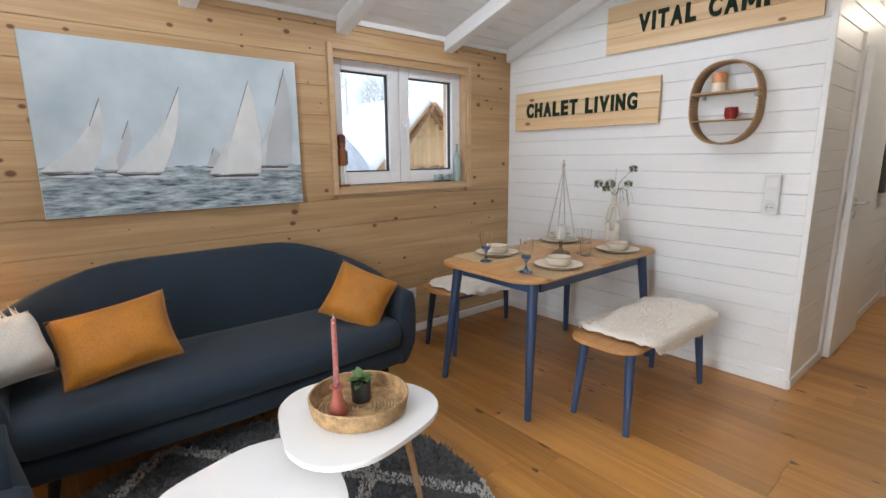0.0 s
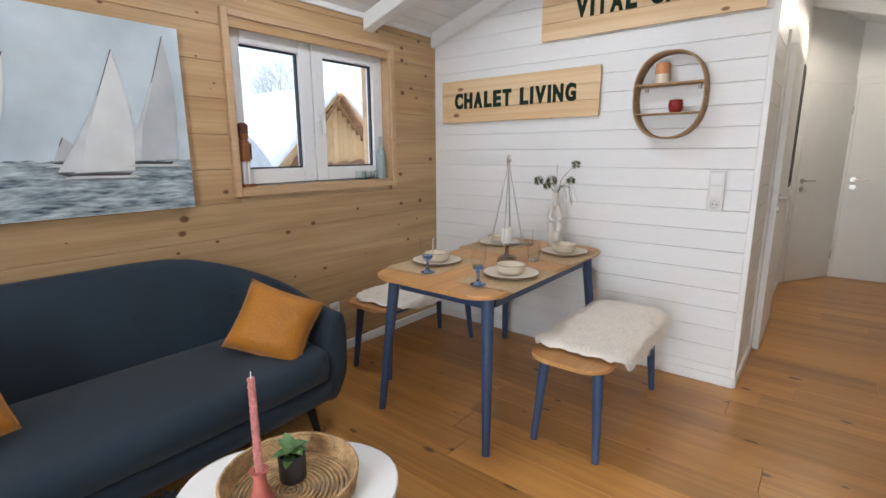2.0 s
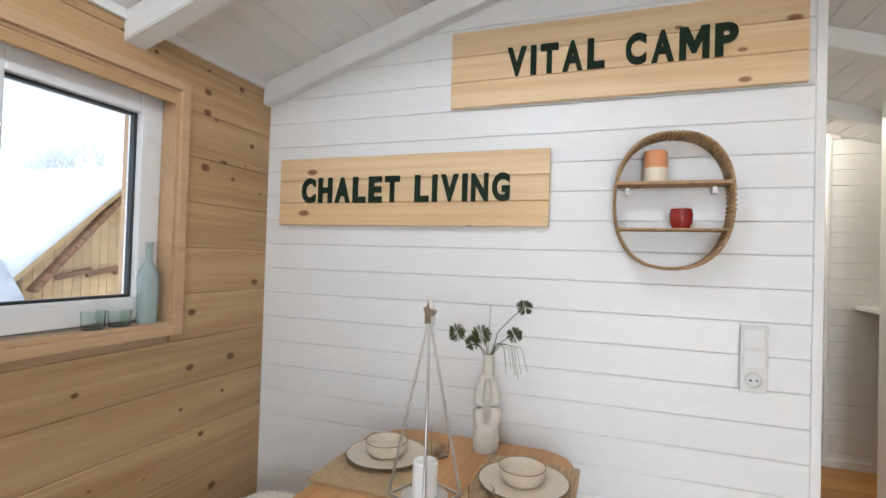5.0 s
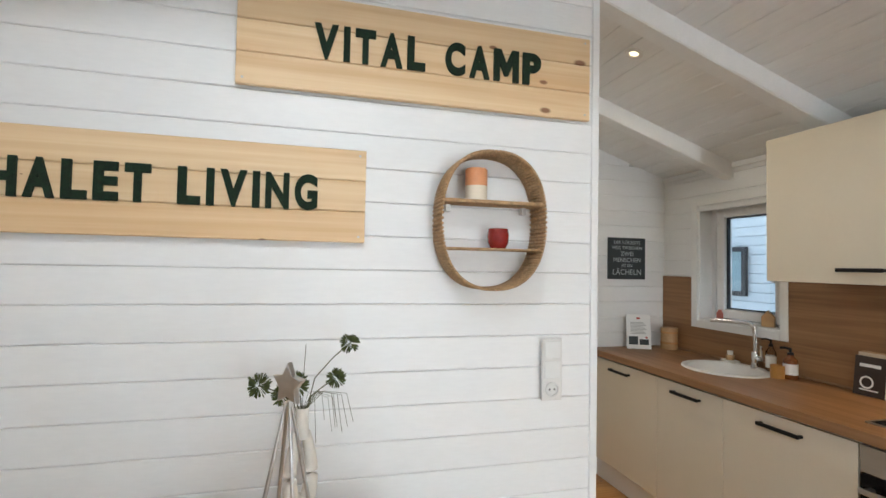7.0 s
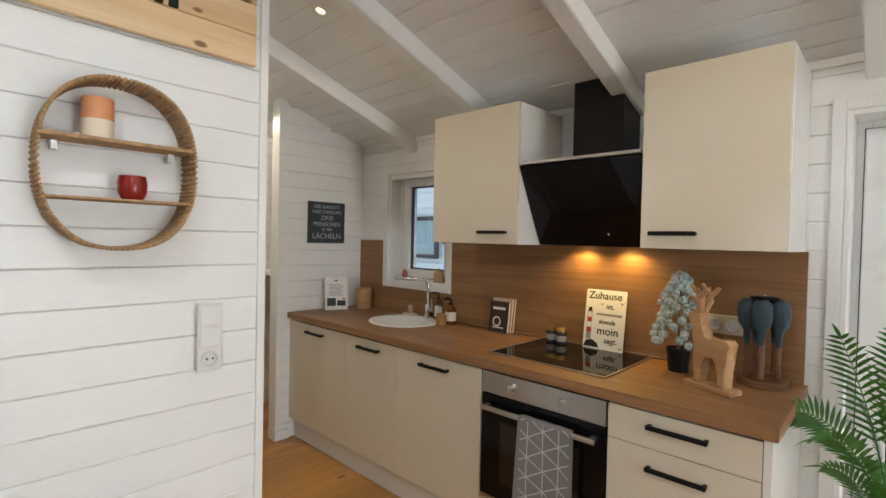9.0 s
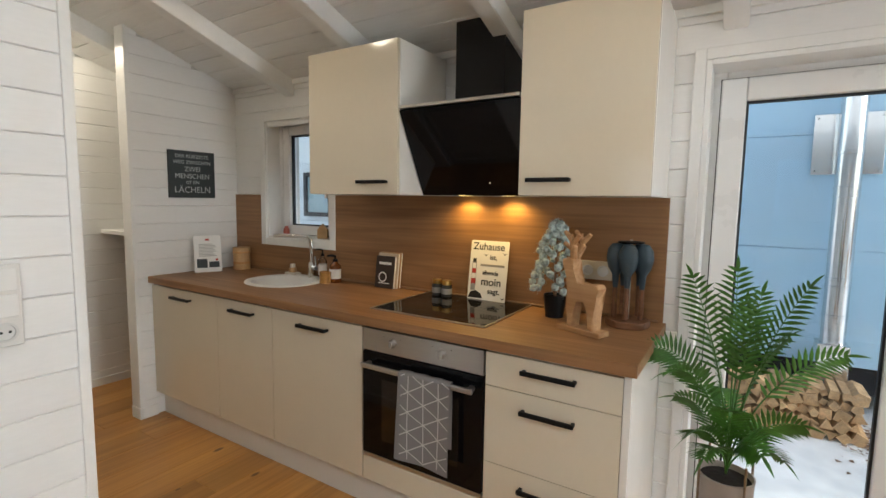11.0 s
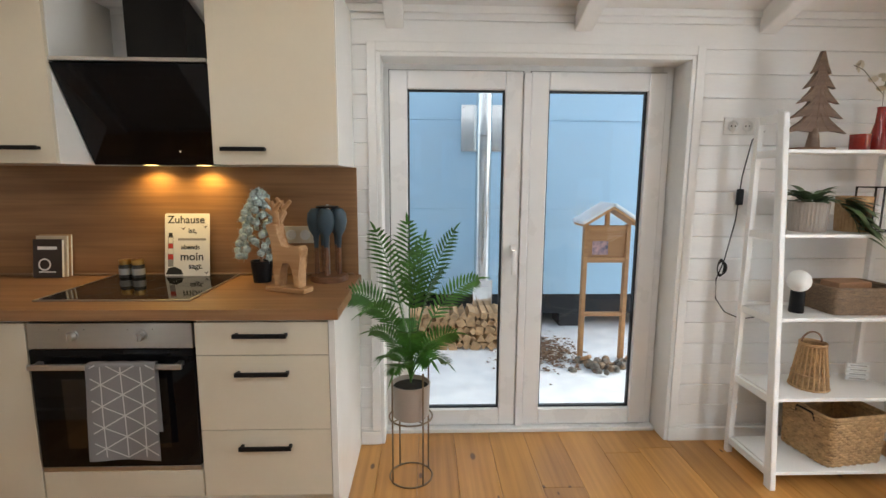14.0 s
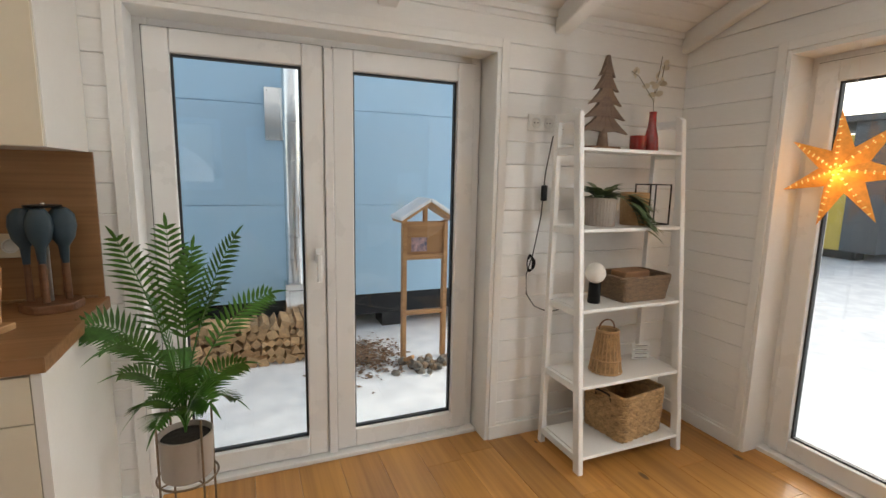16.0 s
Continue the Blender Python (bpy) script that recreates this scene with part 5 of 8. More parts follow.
M_LEAF = material("leaf_green", (0.055, 0.165, 0.02), 0.45, vary=0.35, scale=20, bump=0.1, random_amt=0.2)
M_LEAF2 = material("sage_leaf", (0.10, 0.19, 0.06), 0.5, vary=0.25, scale=30, bump=0.1)
M_LEAF_D = material("dark_dried_flower", (0.075, 0.09, 0.025), 0.85, vary=0.4, scale=60, bump=0.4)
M_STEM = material("dry_stem", (0.10, 0.10, 0.05), 0.7)
M_SOIL = material("potting_soil", (0.02, 0.014, 0.01), 0.95, vary=0.4, bump=0.8)
M_GREYPOT = material("warm_grey_pot", (0.34, 0.29, 0.25), 0.45, vary=0.03, bump=0.03)
M_DARKPOT = material("anthracite_pot", (0.035, 0.037, 0.042), 0.45, vary=0.05, bump=0.03)
M_ROSE = material("dusty_rose_ceramic", (0.42, 0.115, 0.085), 0.55, vary=0.06, bump=0.05)
M_PAPER = material("white_paper", (0.78, 0.77, 0.74), 0.7, vary=0.02, bump=0.02)
M_INK = material("black_ink", (0.015, 0.015, 0.015), 0.6, bump=0)
M_GREYINK = material("grey_ink", (0.30, 0.29, 0.28), 0.6, bump=0)
M_SLATE = material("slate_board", (0.03, 0.038, 0.042), 0.6, vary=0.15, bump=0.15)
M_CHALK = material("chalk_print", (0.42, 0.45, 0.45), 0.7)
M_REDINK = material("red_ink", (0.45, 0.04, 0.03), 0.6, bump=0)
M_SOCKET = material("grey_socket_well", (0.62, 0.62, 0.60), 0.35, vary=0.01, bump=0)
M_PLATE = material("switch_frame_plastic", (0.69, 0.68, 0.65), 0.3, vary=0.01, bump=0)
M_PLASTIC = material("white_switch_plastic", (0.76, 0.76, 0.74), 0.25, vary=0.01, bump=0)


def ring_outline(w, h, n=72, p=2.35):
    out = []
    for i in range(n):
        a = 2 * math.pi * i / n
        c, s = math.cos(a), math.sin(a)
        out.append((w / 2 * math.copysign(abs(c) ** (2 / p), c), h / 2 * math.copysign(abs(s) ** (2 / p), s)))
    return out


# local x runs along the wall, y out of the wall is negative
rshelf = thing("wall_shelf", "oval rope-wound wall shelf with two boards", "wall shelf", (XP - B, 1.845, 1.425), -90)
o = ring_outline(0.368, 0.462)
bm = bmesh.new()
band = [[bm.verts.new((x * k, d, z * k + 0.231)) for x, z in o] for k, d in ((1.0, 0.0), (1.0, -0.112), (0.992, -0.112), (0.992, 0.0))]
for a, b in zip(band, band[1:] + band[:1]):
    for i in range(len(o)):
        bm.faces.new((a[i], a[(i + 1) % len(o)], b[(i + 1) % len(o)], b[i]))
part("hoop", bm, M_ROPE, rshelf, "inner hoop")
rng = random.Random(2)
for i in range(128):
    a = 2 * math.pi * i / 128
    c, s = math.cos(a), math.sin(a)
    x, z = 0.183 * math.copysign(abs(c) ** 0.851, c), 0.230 * math.copysign(abs(s) ** 0.851, s) + 0.231
    part("winding", tube(bmesh.new(), [(x, 0.002, z), (x * (1 + 0.006 * rng.random()), -0.055, z + rng.uniform(-0.002, 0.002)), (x, -0.116, z)], 0.0056, 6), M_ROPE, rshelf, "", 2)
part("shelf_board", bbox(-0.180, 0.180, -0.105, -0.002, 0.287, 0.298, 0.002), M_ROPE, rshelf)
part("shelf_board", bbox(-0.176, 0.176, -0.105, -0.002, 0.131, 0.138, 0.002), M_ROPE, rshelf)
for x in (-0.14, 0.14):
    part("bracket", bbox(x - 0.008, x + 0.008, -0.03, -0.002, 0.262, 0.287, 0.001), M_STEEL, rshelf, "small metal bracket")
candle = thing("pillar_candle", "peach and cream pillar candle on the wall shelf", "candle", (XP - B - 0.055, 1.895, 1.7235))
part("lower_wax", lathe(bmesh.new(), [(0, 0), (0.037, 0), (0.038, 0.004), (0.038, 0.05)], seg=32), M_WAX, candle, "cream lower half", True)
part("upper_wax", lathe(bmesh.new(), [(0.038, 0.05), (0.038, 0.105), (0.034, 0.110), (0.02, 0.107), (0, 0.107)], seg=32), M_TERRA, candle, "peach upper half", True)
cup = thing("votive_cup", "small red glass votive cup on the wall shelf", "candle holder", (XP - B - 0.055, 1.812, 1.5635))
part("cup", lathe(bmesh.new(), [(0, 0), (0.026, 0), (0.036, 0.02), (0.038, 0.045), (0.034, 0.068), (0.031, 0.068), (0.034, 0.045), (0.03, 0.02), (0, 0.012)], seg=28), M_RED, cup, "", True)


def wall_switch(at, turn, n, label, kinds):
    """A plate of n square inserts, one above the other; front towards -y."""
    s = thing("switch_plate", label, "switch", at, turn)
    part("plate", bbox(-0.04, 0.04, -0.009, 0.0, 0, 0.071 * n + 0.01, 0.003), M_PLATE, s)
    for k, what in enumerate(kinds):
        z = 0.071 * k + 0.0405
        if what == "socket":
            part("socket", lathe(bmesh.new(), [(0.027, 0.0), (0.027, 0.005), (0.021, 0.005), (0.020, 0.0006), (0, 0.0006)], seg=28), M_SOCKET, s, "round socket well", True).matrix_basis = pose(0, -0.009, z, 90)
            for dx in (-0.0095, 0.0095):
                part("pin_hole", rod(bmesh.new(), (dx, -0.0094, z), (dx, -0.0102, z), 0.0038, seg=10), M_BLACK, s)
        else:
            part("rocker", bbox(-0.031, 0.031, -0.0125, -0.008, z - 0.031, z + 0.031, 0.002), M_PLASTIC, s)
    return s


wall_switch((XP - B, 1.576, 1.02), -90, 3, "white triple plate with two switches and a socket", ("socket", "rocker", "rocker"))
wall_switch((2.815, YN - 0.0, 0.28), 0, 1, "white single wall socket on the spruce wall", ("socket",))
d = wall_switch((0.575, YS, 1.632), 90, 1, "white double wall socket beside the patio door", ())
d.matrix_basis = pose(0.605, YS, 1.628, 0, 0, 180)
part("plate", bbox(-0.082, 0.082, -0.008, 0.0, 0.0, 0.082, 0.003), M_PLASTIC, d)
for x in (-0.036, 0.036):
    part("socket", lathe(bmesh.new(), [(0.027, 0.0), (0.027, 0.005), (0.021, 0.005), (0.020, 0.0006), (0, 0.0006)], seg=28), M_SOCKET, d, "round socket well", True).matrix_basis = pose(x, -0.008, 0.041, 90)
    for dx in (-0.0095, 0.0095):
        part("pin_hole", rod(bmesh.new(), (x + dx, -0.0084, 0.041), (x + dx, -0.0092, 0.041), 0.0038, seg=10), M_BLACK, d)
d = thing("socket_plate", "cream double socket on the splashback", "socket", (2.79, YS + 0.014, 1.085), 180)
part("plate", bbox(-0.075, 0.075, -0.02, 0.0, 0.0, 0.085, 0.004), M_CREAM, d)
for x in (-0.034, 0.034):
    part("socket", lathe(bmesh.new(), [(0.025, 0.0), (0.025, 0.005), (0.02, 0.005), (0.019, 0.0006), (0, 0.0006)], seg=24), M_PLASTIC, d, "", True).matrix_basis = pose(x, -0.020, 0.042, 90)

# ---- on the dining table ----
TZ = 0.754


def place_setting(x, y, turn):
    m = thing("placemat", "natural jute placemat with frayed edge", "placemat", (x, y, TZ), turn, "placemats on the table")
    bm = bmesh.new()
    n = 22
    for i in range(30):
        yy = -0.15 + 0.3 * i / 29
        pts = [(-0.21 + 0.42 * k / n, yy + 0.0012 * math.sin(k * 2.1 + i), 0.0022 + 0.0011 * math.sin(k * math.pi + i * math.pi)) for k in range(n + 1)]
        tube(bm, pts, 0.0055, 4)
    part("weave", bm, M_JUTE, m, kind="stuff")
    bm = bmesh.new()
    rng = random.Random(int(x * 100))
    for s in (-1, 1):
        for i in range(60):
            yy = -0.15 + 0.3 * i / 59
            rod(bm, (s * 0.208, yy, 0.003), (s * (0.222 + rng.uniform(0, 0.012)), yy + rng.uniform(-0.004, 0.004), 0.0015), 0.0012, 0.0007, 4)
    part("fringe", bm, M_JUTE, m, "short frayed threads", kind="stuff")
    p = thing("dinner_plate", "cream stoneware dinner plate with brown rim", "plate", (x + 0.02, y, TZ + 0.0075), 0, "dinner plates on the table")
    part("plate", lathe(bmesh.new(), [(0, 0), (0.085, 0), (0.10, 0.004), (0.132, 0.014), (0.1355, 0.0165), (0.134, 0.0185), (0.125, 0.0165), (0.095, 0.008), (0, 0.006)], seg=56), M_CERAMIC, p, "", True)
    part("rim", tube(bmesh.new(), [(0.1345 * math.cos(2 * math.pi * i / 56), 0.1345 * math.sin(2 * math.pi * i / 56), 0.0175) for i in range(56)], 0.0018, 6, True), M_RIM, p, "brown glazed rim", 2)
    b = thing("bowl", "cream stoneware bowl on a dinner plate", "bowl", (x + 0.025, y + 0.005, TZ + 0.0140), 0, "bowls on the table")
    part("bowl", lathe(bmesh.new(), [(0, 0), (0.045, 0), (0.05, 0.003), (0.066, 0.018), (0.071, 0.047), (0.0695, 0.0495), (0.067, 0.047), (0.061, 0.02), (0.04, 0.009), (0, 0.007)], seg=44), M_CERAMIC, b, "", True)
    part("rim", tube(bmesh.new(), [(0.0698 * math.cos(2 * math.pi * i / 44), 0.0698 * math.sin(2 * math.pi * i / 44), 0.0488) for i in range(44)], 0.0013, 6, True), M_RIM, b, "thin brown rim", 2)


for x, y in ((2.82, 2.72), (2.82, 2.255), (3.48, 2.735), (3.46, 2.27)):
    place_setting(x, y, 0)


def goblet(x, y):
    g = thing("goblet", "tall clear wine glass with blue glass foot", "glass", (x, y, TZ + (0.008 if y > 2.5 else 0.008)), 0, "goblets on the table")
    part("foot", lathe(bmesh.new(), [(0, 0), (0.036, 0), (0.037, 0.003), (0.015, 0.012), (0.007, 0.022), (0.0065, 0.055), (0.011, 0.06), (0, 0.062)], seg=28), M_BLUEGLASS, g, "blue glass foot and stem", True)
    part("base_ring", lathe(bmesh.new(), [(0.0, 0.0625), (0.013, 0.0625), (0.024, 0.075), (0.0265, 0.09), (0.0255, 0.09), (0.022, 0.078), (0, 0.072)], seg=28), M_BLUEGLASS, g, "blue lower bowl", True)
    part("bowl", lathe(bmesh.new(), [(0.0262, 0.0905), (0.033, 0.12), (0.035, 0.165), (0.036, 0.175), (0.0348, 0.175), (0.0336, 0.165), (0.0316, 0.12), (0.0252, 0.0915)], seg=28), M_CLEAR, g, "clear glass bowl", True)


goblet(2.635, 2.615)
goblet(2.60, 2.285)
for x, y in ((3.22, 2.335), (3.60, 2.58)):
    t = thing("tumbler", "clear drinking glass on the table", "glass", (x, y, TZ + 0.001), 0, "tumblers on the table")
    part("glass", lathe(bmesh.new(), [(0, 0), (0.03, 0), (0.034, 0.10), (0.0325, 0.10), (0.0285, 0.008), (0, 0.008)], seg=26), M_CLEAR, t, "", True)

# star candle stand
cs = thing("candle_stand", "antique silver pyramid candle stand with a star on top", "candle holder", (3.13, 2.455, TZ))
bm = bbox(-0.05, 0.05, -0.05, 0.05, 0, 0.018, 0.003)
box(bm, -0.036, 0.036, -0.036, 0.036, 0.018, 0.028, 0.003)
part("foot", spun(bm, pose(0, 0, 0, 0, 0, 25)), M_BRONZE, cs, "square bronze foot")
part("stem", lathe(bmesh.new(), [(0.022, 0.028), (0.011, 0.045), (0.010, 0.07), (0.014, 0.08), (0.010, 0.088), (0.02, 0.098), (0, 0.098)], seg=20), M_BRONZE, cs, "turned bronze stem", True)
part("dish", lathe(bmesh.new(), [(0, 0.098), (0.055, 0.098), (0.058, 0.103), (0.05, 0.102), (0, 0.102)], seg=32), M_METAL, cs, "", True)
corners = [(0.088 * math.cos(radians(a)), 0.088 * math.sin(radians(a)), 0.105) for a in (20, 110, 200, 290)]
for c in corners:
    part("rod", rod(bmesh.new(), c, (0.004 * c[0] / 0.088, 0.004 * c[1] / 0.088, 0.52), 0.0042, 0.003, 10), M_METAL, cs, "", True)
bm = bmesh.new()
for a, b in zip(corners, corners[1:] + corners[:1]):
    rod(bm, a, b, 0.0035, seg=8)
part("base_ring", bm, M_METAL, cs)
bm = bmesh.new()
prism(bm, [((0.036 if k % 2 == 0 else 0.016) * math.cos(radians(90 + 36 * k)), (0.036 if k % 2 == 0 else 0.016) * math.sin(radians(90 + 36 * k))) for k in range(10)], -0.006, 0.006, 0.002)
part("star", spun(bm, pose(0, 0, 0.548, 90, 0, 45)), M_METAL, cs, "metal star")
pc = thing("pillar_candle", "short white pillar candle on the candle stand", "candle", (3.13, 2.455, TZ + 0.1035))
part("wax", lathe(bmesh.new(), [(0, 0), (0.03, 0), (0.031, 0.003), (0.031, 0.08), (0.027, 0.084), (0, 0.080)], seg=28), M_PAPER, pc, "", True)
part("wick", rod(bmesh.new(), (0, 0, 0.079), (0.001, 0, 0.09), 0.001), M_INK, pc)

# loop vase with dried flowers
vs = thing("vase", "cream ceramic vase with an oval opening", "vase", (3.70, 2.442, TZ), -62)
bm = bmesh.new()
lathe(bm, [(0, 0), (0.04, 0), (0.046, 0.012), (0.047, 0.05), (0.042, 0.085)], seg=28, squash=0.75)
part("base", bm, M_VASE, vs, "", True)
for s in (-1, 1):
    pts = [(s * (0.012 + 0.020 * math.sin(math.pi * min(1, i / 14) ** 0.9)), 0, 0.06 + 0.215 * i / 14) for i in range(15)]
    part("arm", tube(bmesh.new(), pts, [0.023 - 0.009 * i / 14 for i in range(15)], 14), M_VASE, vs, "", 2)
part("neck", lathe(bmesh.new(), [(0.022, 0.262), (0.019, 0.285), (0.017, 0.33), (0.019, 0.345), (0.016, 0.345), (0.014, 0.30), (0, 0.29)], seg=24), M_VASE, vs, "", True)
part("base_top", lathe(bmesh.new(), [(0.042, 0.085), (0.036, 0.10), (0.0, 0.102)], seg=28, squash=0.75), M_VASE, vs, "", True)
fl = thing("dried_flowers", "dark green dried seed-head flowers in the vase", "flowers", (3.70, 2.442, TZ + 0.33))
rng = random.Random(21)
heads = [((-0.02, 0.115, 0.085), 0.026), ((-0.03, 0.02, 0.085), 0.030), ((-0.02, 0.055, 0.055), 0.022), ((0.01, -0.09, 0.09), 0.022), ((0.0, -0.125, 0.19), 0.022)]
for (hx, hy, hz), r in heads:
    st = part("stem", tube(bmesh.new(), [(0, 0, -0.04), (hx * 0.2, hy * 0.25, hz * 0.5), (hx * 0.6, hy * 0.65, hz * 0.8), (hx, hy, hz)], 0.0017, 6), M_STEM, fl, "", 2)
    bm = bmesh.new()
    for k in range(130):
        d = Vector((rng.gauss(0, 1), rng.gauss(0, 1), rng.gauss(0.25, 1))).normalized()
        tip = Vector((hx, hy, hz)) + d * r * rng.uniform(0.95, 1.3)
        side = d.orthogonal().normalized() * 0.0026
        root = Vector((hx, hy, hz)) + d * r * 0.3
        a, b, c, e = (bm.verts.new(q) for q in (root, tip + side, tip + d * 0.004, tip - side))
        bm.faces.new((a, b, c, e))
    part("seed_head", bm, M_LEAF_D, fl, "", kind="")
for k in range(9):
    a = rng.uniform(-1.2, 1.2)
    L = rng.uniform(0.10, 0.17)
    pts = [(0, 0, 0.0), (-0.01, -L * 0.4 * math.cos(a), 0.06), (-0.02 + 0.03 * math.sin(a), -L * math.cos(a) * 0.85, 0.05), (-0.02 + 0.05 * math.sin(a), -L * math.cos(a), -0.02 - rng.uniform(0, 0.05))]
    part("grass_blade", tube(bmesh.new(), pts, 0.0008, 4), M_STEM, fl)
part("stem", tube(bmesh.new(), [(0, 0, -0.04), (0, 0.0, 0.08), (-0.005, -0.005, 0.19)], 0.001, 5), M_STEM, fl)

# ---- north window sill: nutcracker and bottle ----
nut = thing("nutcracker", "painted wooden nutcracker figure on the window sill", "figurine", (2.283, YN + 0.03, WIN_N[2] + 0.014), 20)
nut.scale = (0.95, 0.95, 0.93)
M_NUT = material("nutcracker_red", (0.11, 0.028, 0.015), 0.4, vary=0.2)
M_NUT2 = material("nutcracker_amber", (0.24, 0.085, 0.02), 0.4, vary=0.2)
fig = bmesh.new()
box(fig, -0.045, 0.045, -0.032, 0.032, 0, 0.016, 0.003)
for s in (-1, 1):
    rod(fig, (s * 0.017, 0, 0.016), (s * 0.017, 0, 0.15), 0.014, 0.015, 14)
    rod(fig, (s * 0.047, 0, 0.16), (s * 0.042, 0, 0.255), 0.010, 0.014, 12)
lathe(fig, [(0.0, 0.15), (0.034, 0.15), (0.036, 0.19), (0.03, 0.21), (0.036, 0.25), (0.034, 0.268), (0.0, 0.27)], seg=20, squash=0.8)
lathe(fig, [(0.0, 0.268), (0.024, 0.27), (0.028, 0.29), (0.028, 0.315), (0.034, 0.318), (0.034, 0.322), (0.029, 0.325), (0.031, 0.36), (0.02, 0.372), (0, 0.375)], seg=20)
ob = part("nutcracker_body", fig, None, nut, "", True)
for m in (M_NUT2, M_NUT, M_INK, M_PAPER):
    ob.data.materials.append(m)
for f in ob.data.polygons:
    z = f.center.z
    f.material_index = 2 if 0.016 < z < 0.075 else 3 if 0.075 < z < 0.15 and abs(f.center.x) < 0.034 else 1 if z > 0.316 or abs(f.center.x) > 0.036 and z > 0.03 else 0 if z < 0.272 else 3 if f.center.y > 0.01 and z < 0.3 else 0
M_PALEGLASS = clear("pale_green_glass", (0.80, 0.90, 0.88), 0.08)
bt = thing("glass_bottle", "pale ribbed glass bottle on the window sill", "bottle", (3.325, YN + 0.035, WIN_N[2] + 0.014))
prof = [(0, 0), (0.034, 0)]
for k in range(14):
    prof += [(0.0355, 0.006 + k * 0.012), (0.0335, 0.012 + k * 0.012)]
prof += [(0.033, 0.18), (0.02, 0.21), (0.011, 0.225), (0.010, 0.285), (0.0125, 0.287), (0.0125, 0.295), (0, 0.296)]
part("glass", lathe(bmesh.new(), prof, seg=28), material("milky_ribbed_glass", (0.55, 0.66, 0.64), 0.15, vary=0.05, bump=0, trans=0.5), bt, "", True)
for k, (dx, h) in enumerate(((-0.10, 0.055), (-0.19, 0.06))):
    g = thing("tealight_glass", "pale glass tealight holder on the window sill", "candle holder", (3.325 + dx, YN + 0.04, WIN_N[2] + 0.014))
    part("glass", lathe(bmesh.new(), [(0, 0), (0.032, 0), (0.036, h), (0.034, h), (0.03, 0.006), (0, 0.006)], seg=24), M_PALEGLASS, g, "", True)

# ---- coffee table ----
tray = thing("tray", "round woven seagrass tray on the coffee table", "tray", (1.496, 2.135, 0.4505))
bm = bmesh.new()
for k in range(9):
    r = 0.165 + 0.012 * (k / 8) ** 0.7
    tube(bm, [(r * math.cos(2 * math.pi * i / 60), r * math.sin(2 * math.pi * i / 60), 0.006 + 0.0072 * k + 0.0012 * math.sin(i * 2.4 + k)) for i in range(60)], 0.0056, 6, True)
part("rim", bm, M_SEAGRASS, tray, "coiled rim", 2)
bm = bmesh.new()
for k in range(13):
    r = 0.160 - 0.0125 * k
    tube(bm, [(r * math.cos(2 * math.pi * i / 48), r * math.sin(2 * math.pi * i / 48), 0.0055 + 0.001 * math.sin(i * 2.6 + k * 2)) for i in range(48)], 0.0055, 5, True)
part("base", bm, M_SEAGRASS, tray, "coiled base", 2)
hd = thing("candlestick", "dusty rose ceramic candlestick in the tray", "candle holder", (1.407, 2.13, 0.4625))
part("body", lathe(bmesh.new(), [(0, 0), (0.031, 0), (0.033, 0.006), (0.03, 0.03), (0.02, 0.06), (0.0155, 0.085), (0.0165, 0.10), (0.023, 0.106), (0.024, 0.110), (0.0125, 0.110), (0.0115, 0.09), (0, 0.088)], seg=28), M_ROSE, hd, "", True)
cd = thing("taper_candle", "ribbed dusty rose taper candle", "candle", (1.407, 2.13, 0.551))
bm = bmesh.new()
n = 60
pts = [(0.0007 * math.cos(i * 1.3), 0.0007 * math.sin(i * 1.3), 0.27 * i / n) for i in range(n + 1)]
tube(bm, pts, [(0.0112 if i % 2 else 0.0100) - 0.0015 * i / n for i in range(n + 1)], 12)
part("wax", bm, material("rose_wax", (0.45, 0.17, 0.15), 0.45, vary=0.2, scale=80, grain=200, bump=0.5), cd)
part("wick", rod(bmesh.new(), (0, 0, 0.27), (0.001, 0, 0.288), 0.0016, 0.001, 6), M_PAPER, cd)


def leaf_mesh(bm, base, direction, length, width, droop=0.3, fold=0.25, segs=5, face=(0, 0, 1)):
    d = Vector(direction).normalized()
    side = d.cross(Vector(face))
    side = side.normalized() if side.length > 1e-4 else Vector((1, 0, 0))
    up = side.cross(d)
    prev = None
    for i in range(segs + 1):
        t = i / segs
        p = Vector(base) + d * length * t - Vector((0, 0, droop * length * t * t))
        w = width / 2 * math.sin(math.pi * (0.08 + 0.92 * t) ** 0.85) if t < 1 else 0.0005
        row = [bm.verts.new(p - side * w + up * w * fold), bm.verts.new(p), bm.verts.new(p + side * w + up * w * fold)]
        if prev:
            bm.faces.new((prev[0], prev[1], row[1], row[0]))
            bm.faces.new((prev[1], prev[2], row[2], row[1]))
        prev = row
    return bm


pp = thing("potted_plant", "small green succulent in an anthracite pot", "plant", (1.525, 2.17, 0.4625))
part("pot", lathe(bmesh.new(), [(0, 0), (0.034, 0), (0.036, 0.003), (0.038, 0.078), (0.035, 0.078), (0.033, 0.066), (0, 0.066)], seg=32), M_DARKPOT, pp, "anthracite pot", True)
part("soil", lathe(bmesh.new(), [(0.033, 0.0665), (0.0, 0.068)], seg=20), M_SOIL, pp, "dark soil")
rng = random.Random(5)
for k in range(13):
    a, e = rng.uniform(0, 6.28), rng.uniform(0.15, 0.9)
    part("leaf", leaf_mesh(bmesh.new(), (0, 0, 0.07 + 0.02 * rng.random()), (math.cos(a), math.sin(a), e), rng.uniform(0.045, 0.07), 0.034, 0.25), M_LEAF2, pp, "", 2)

# ---- kitchen counter ----
CZ = 0.922


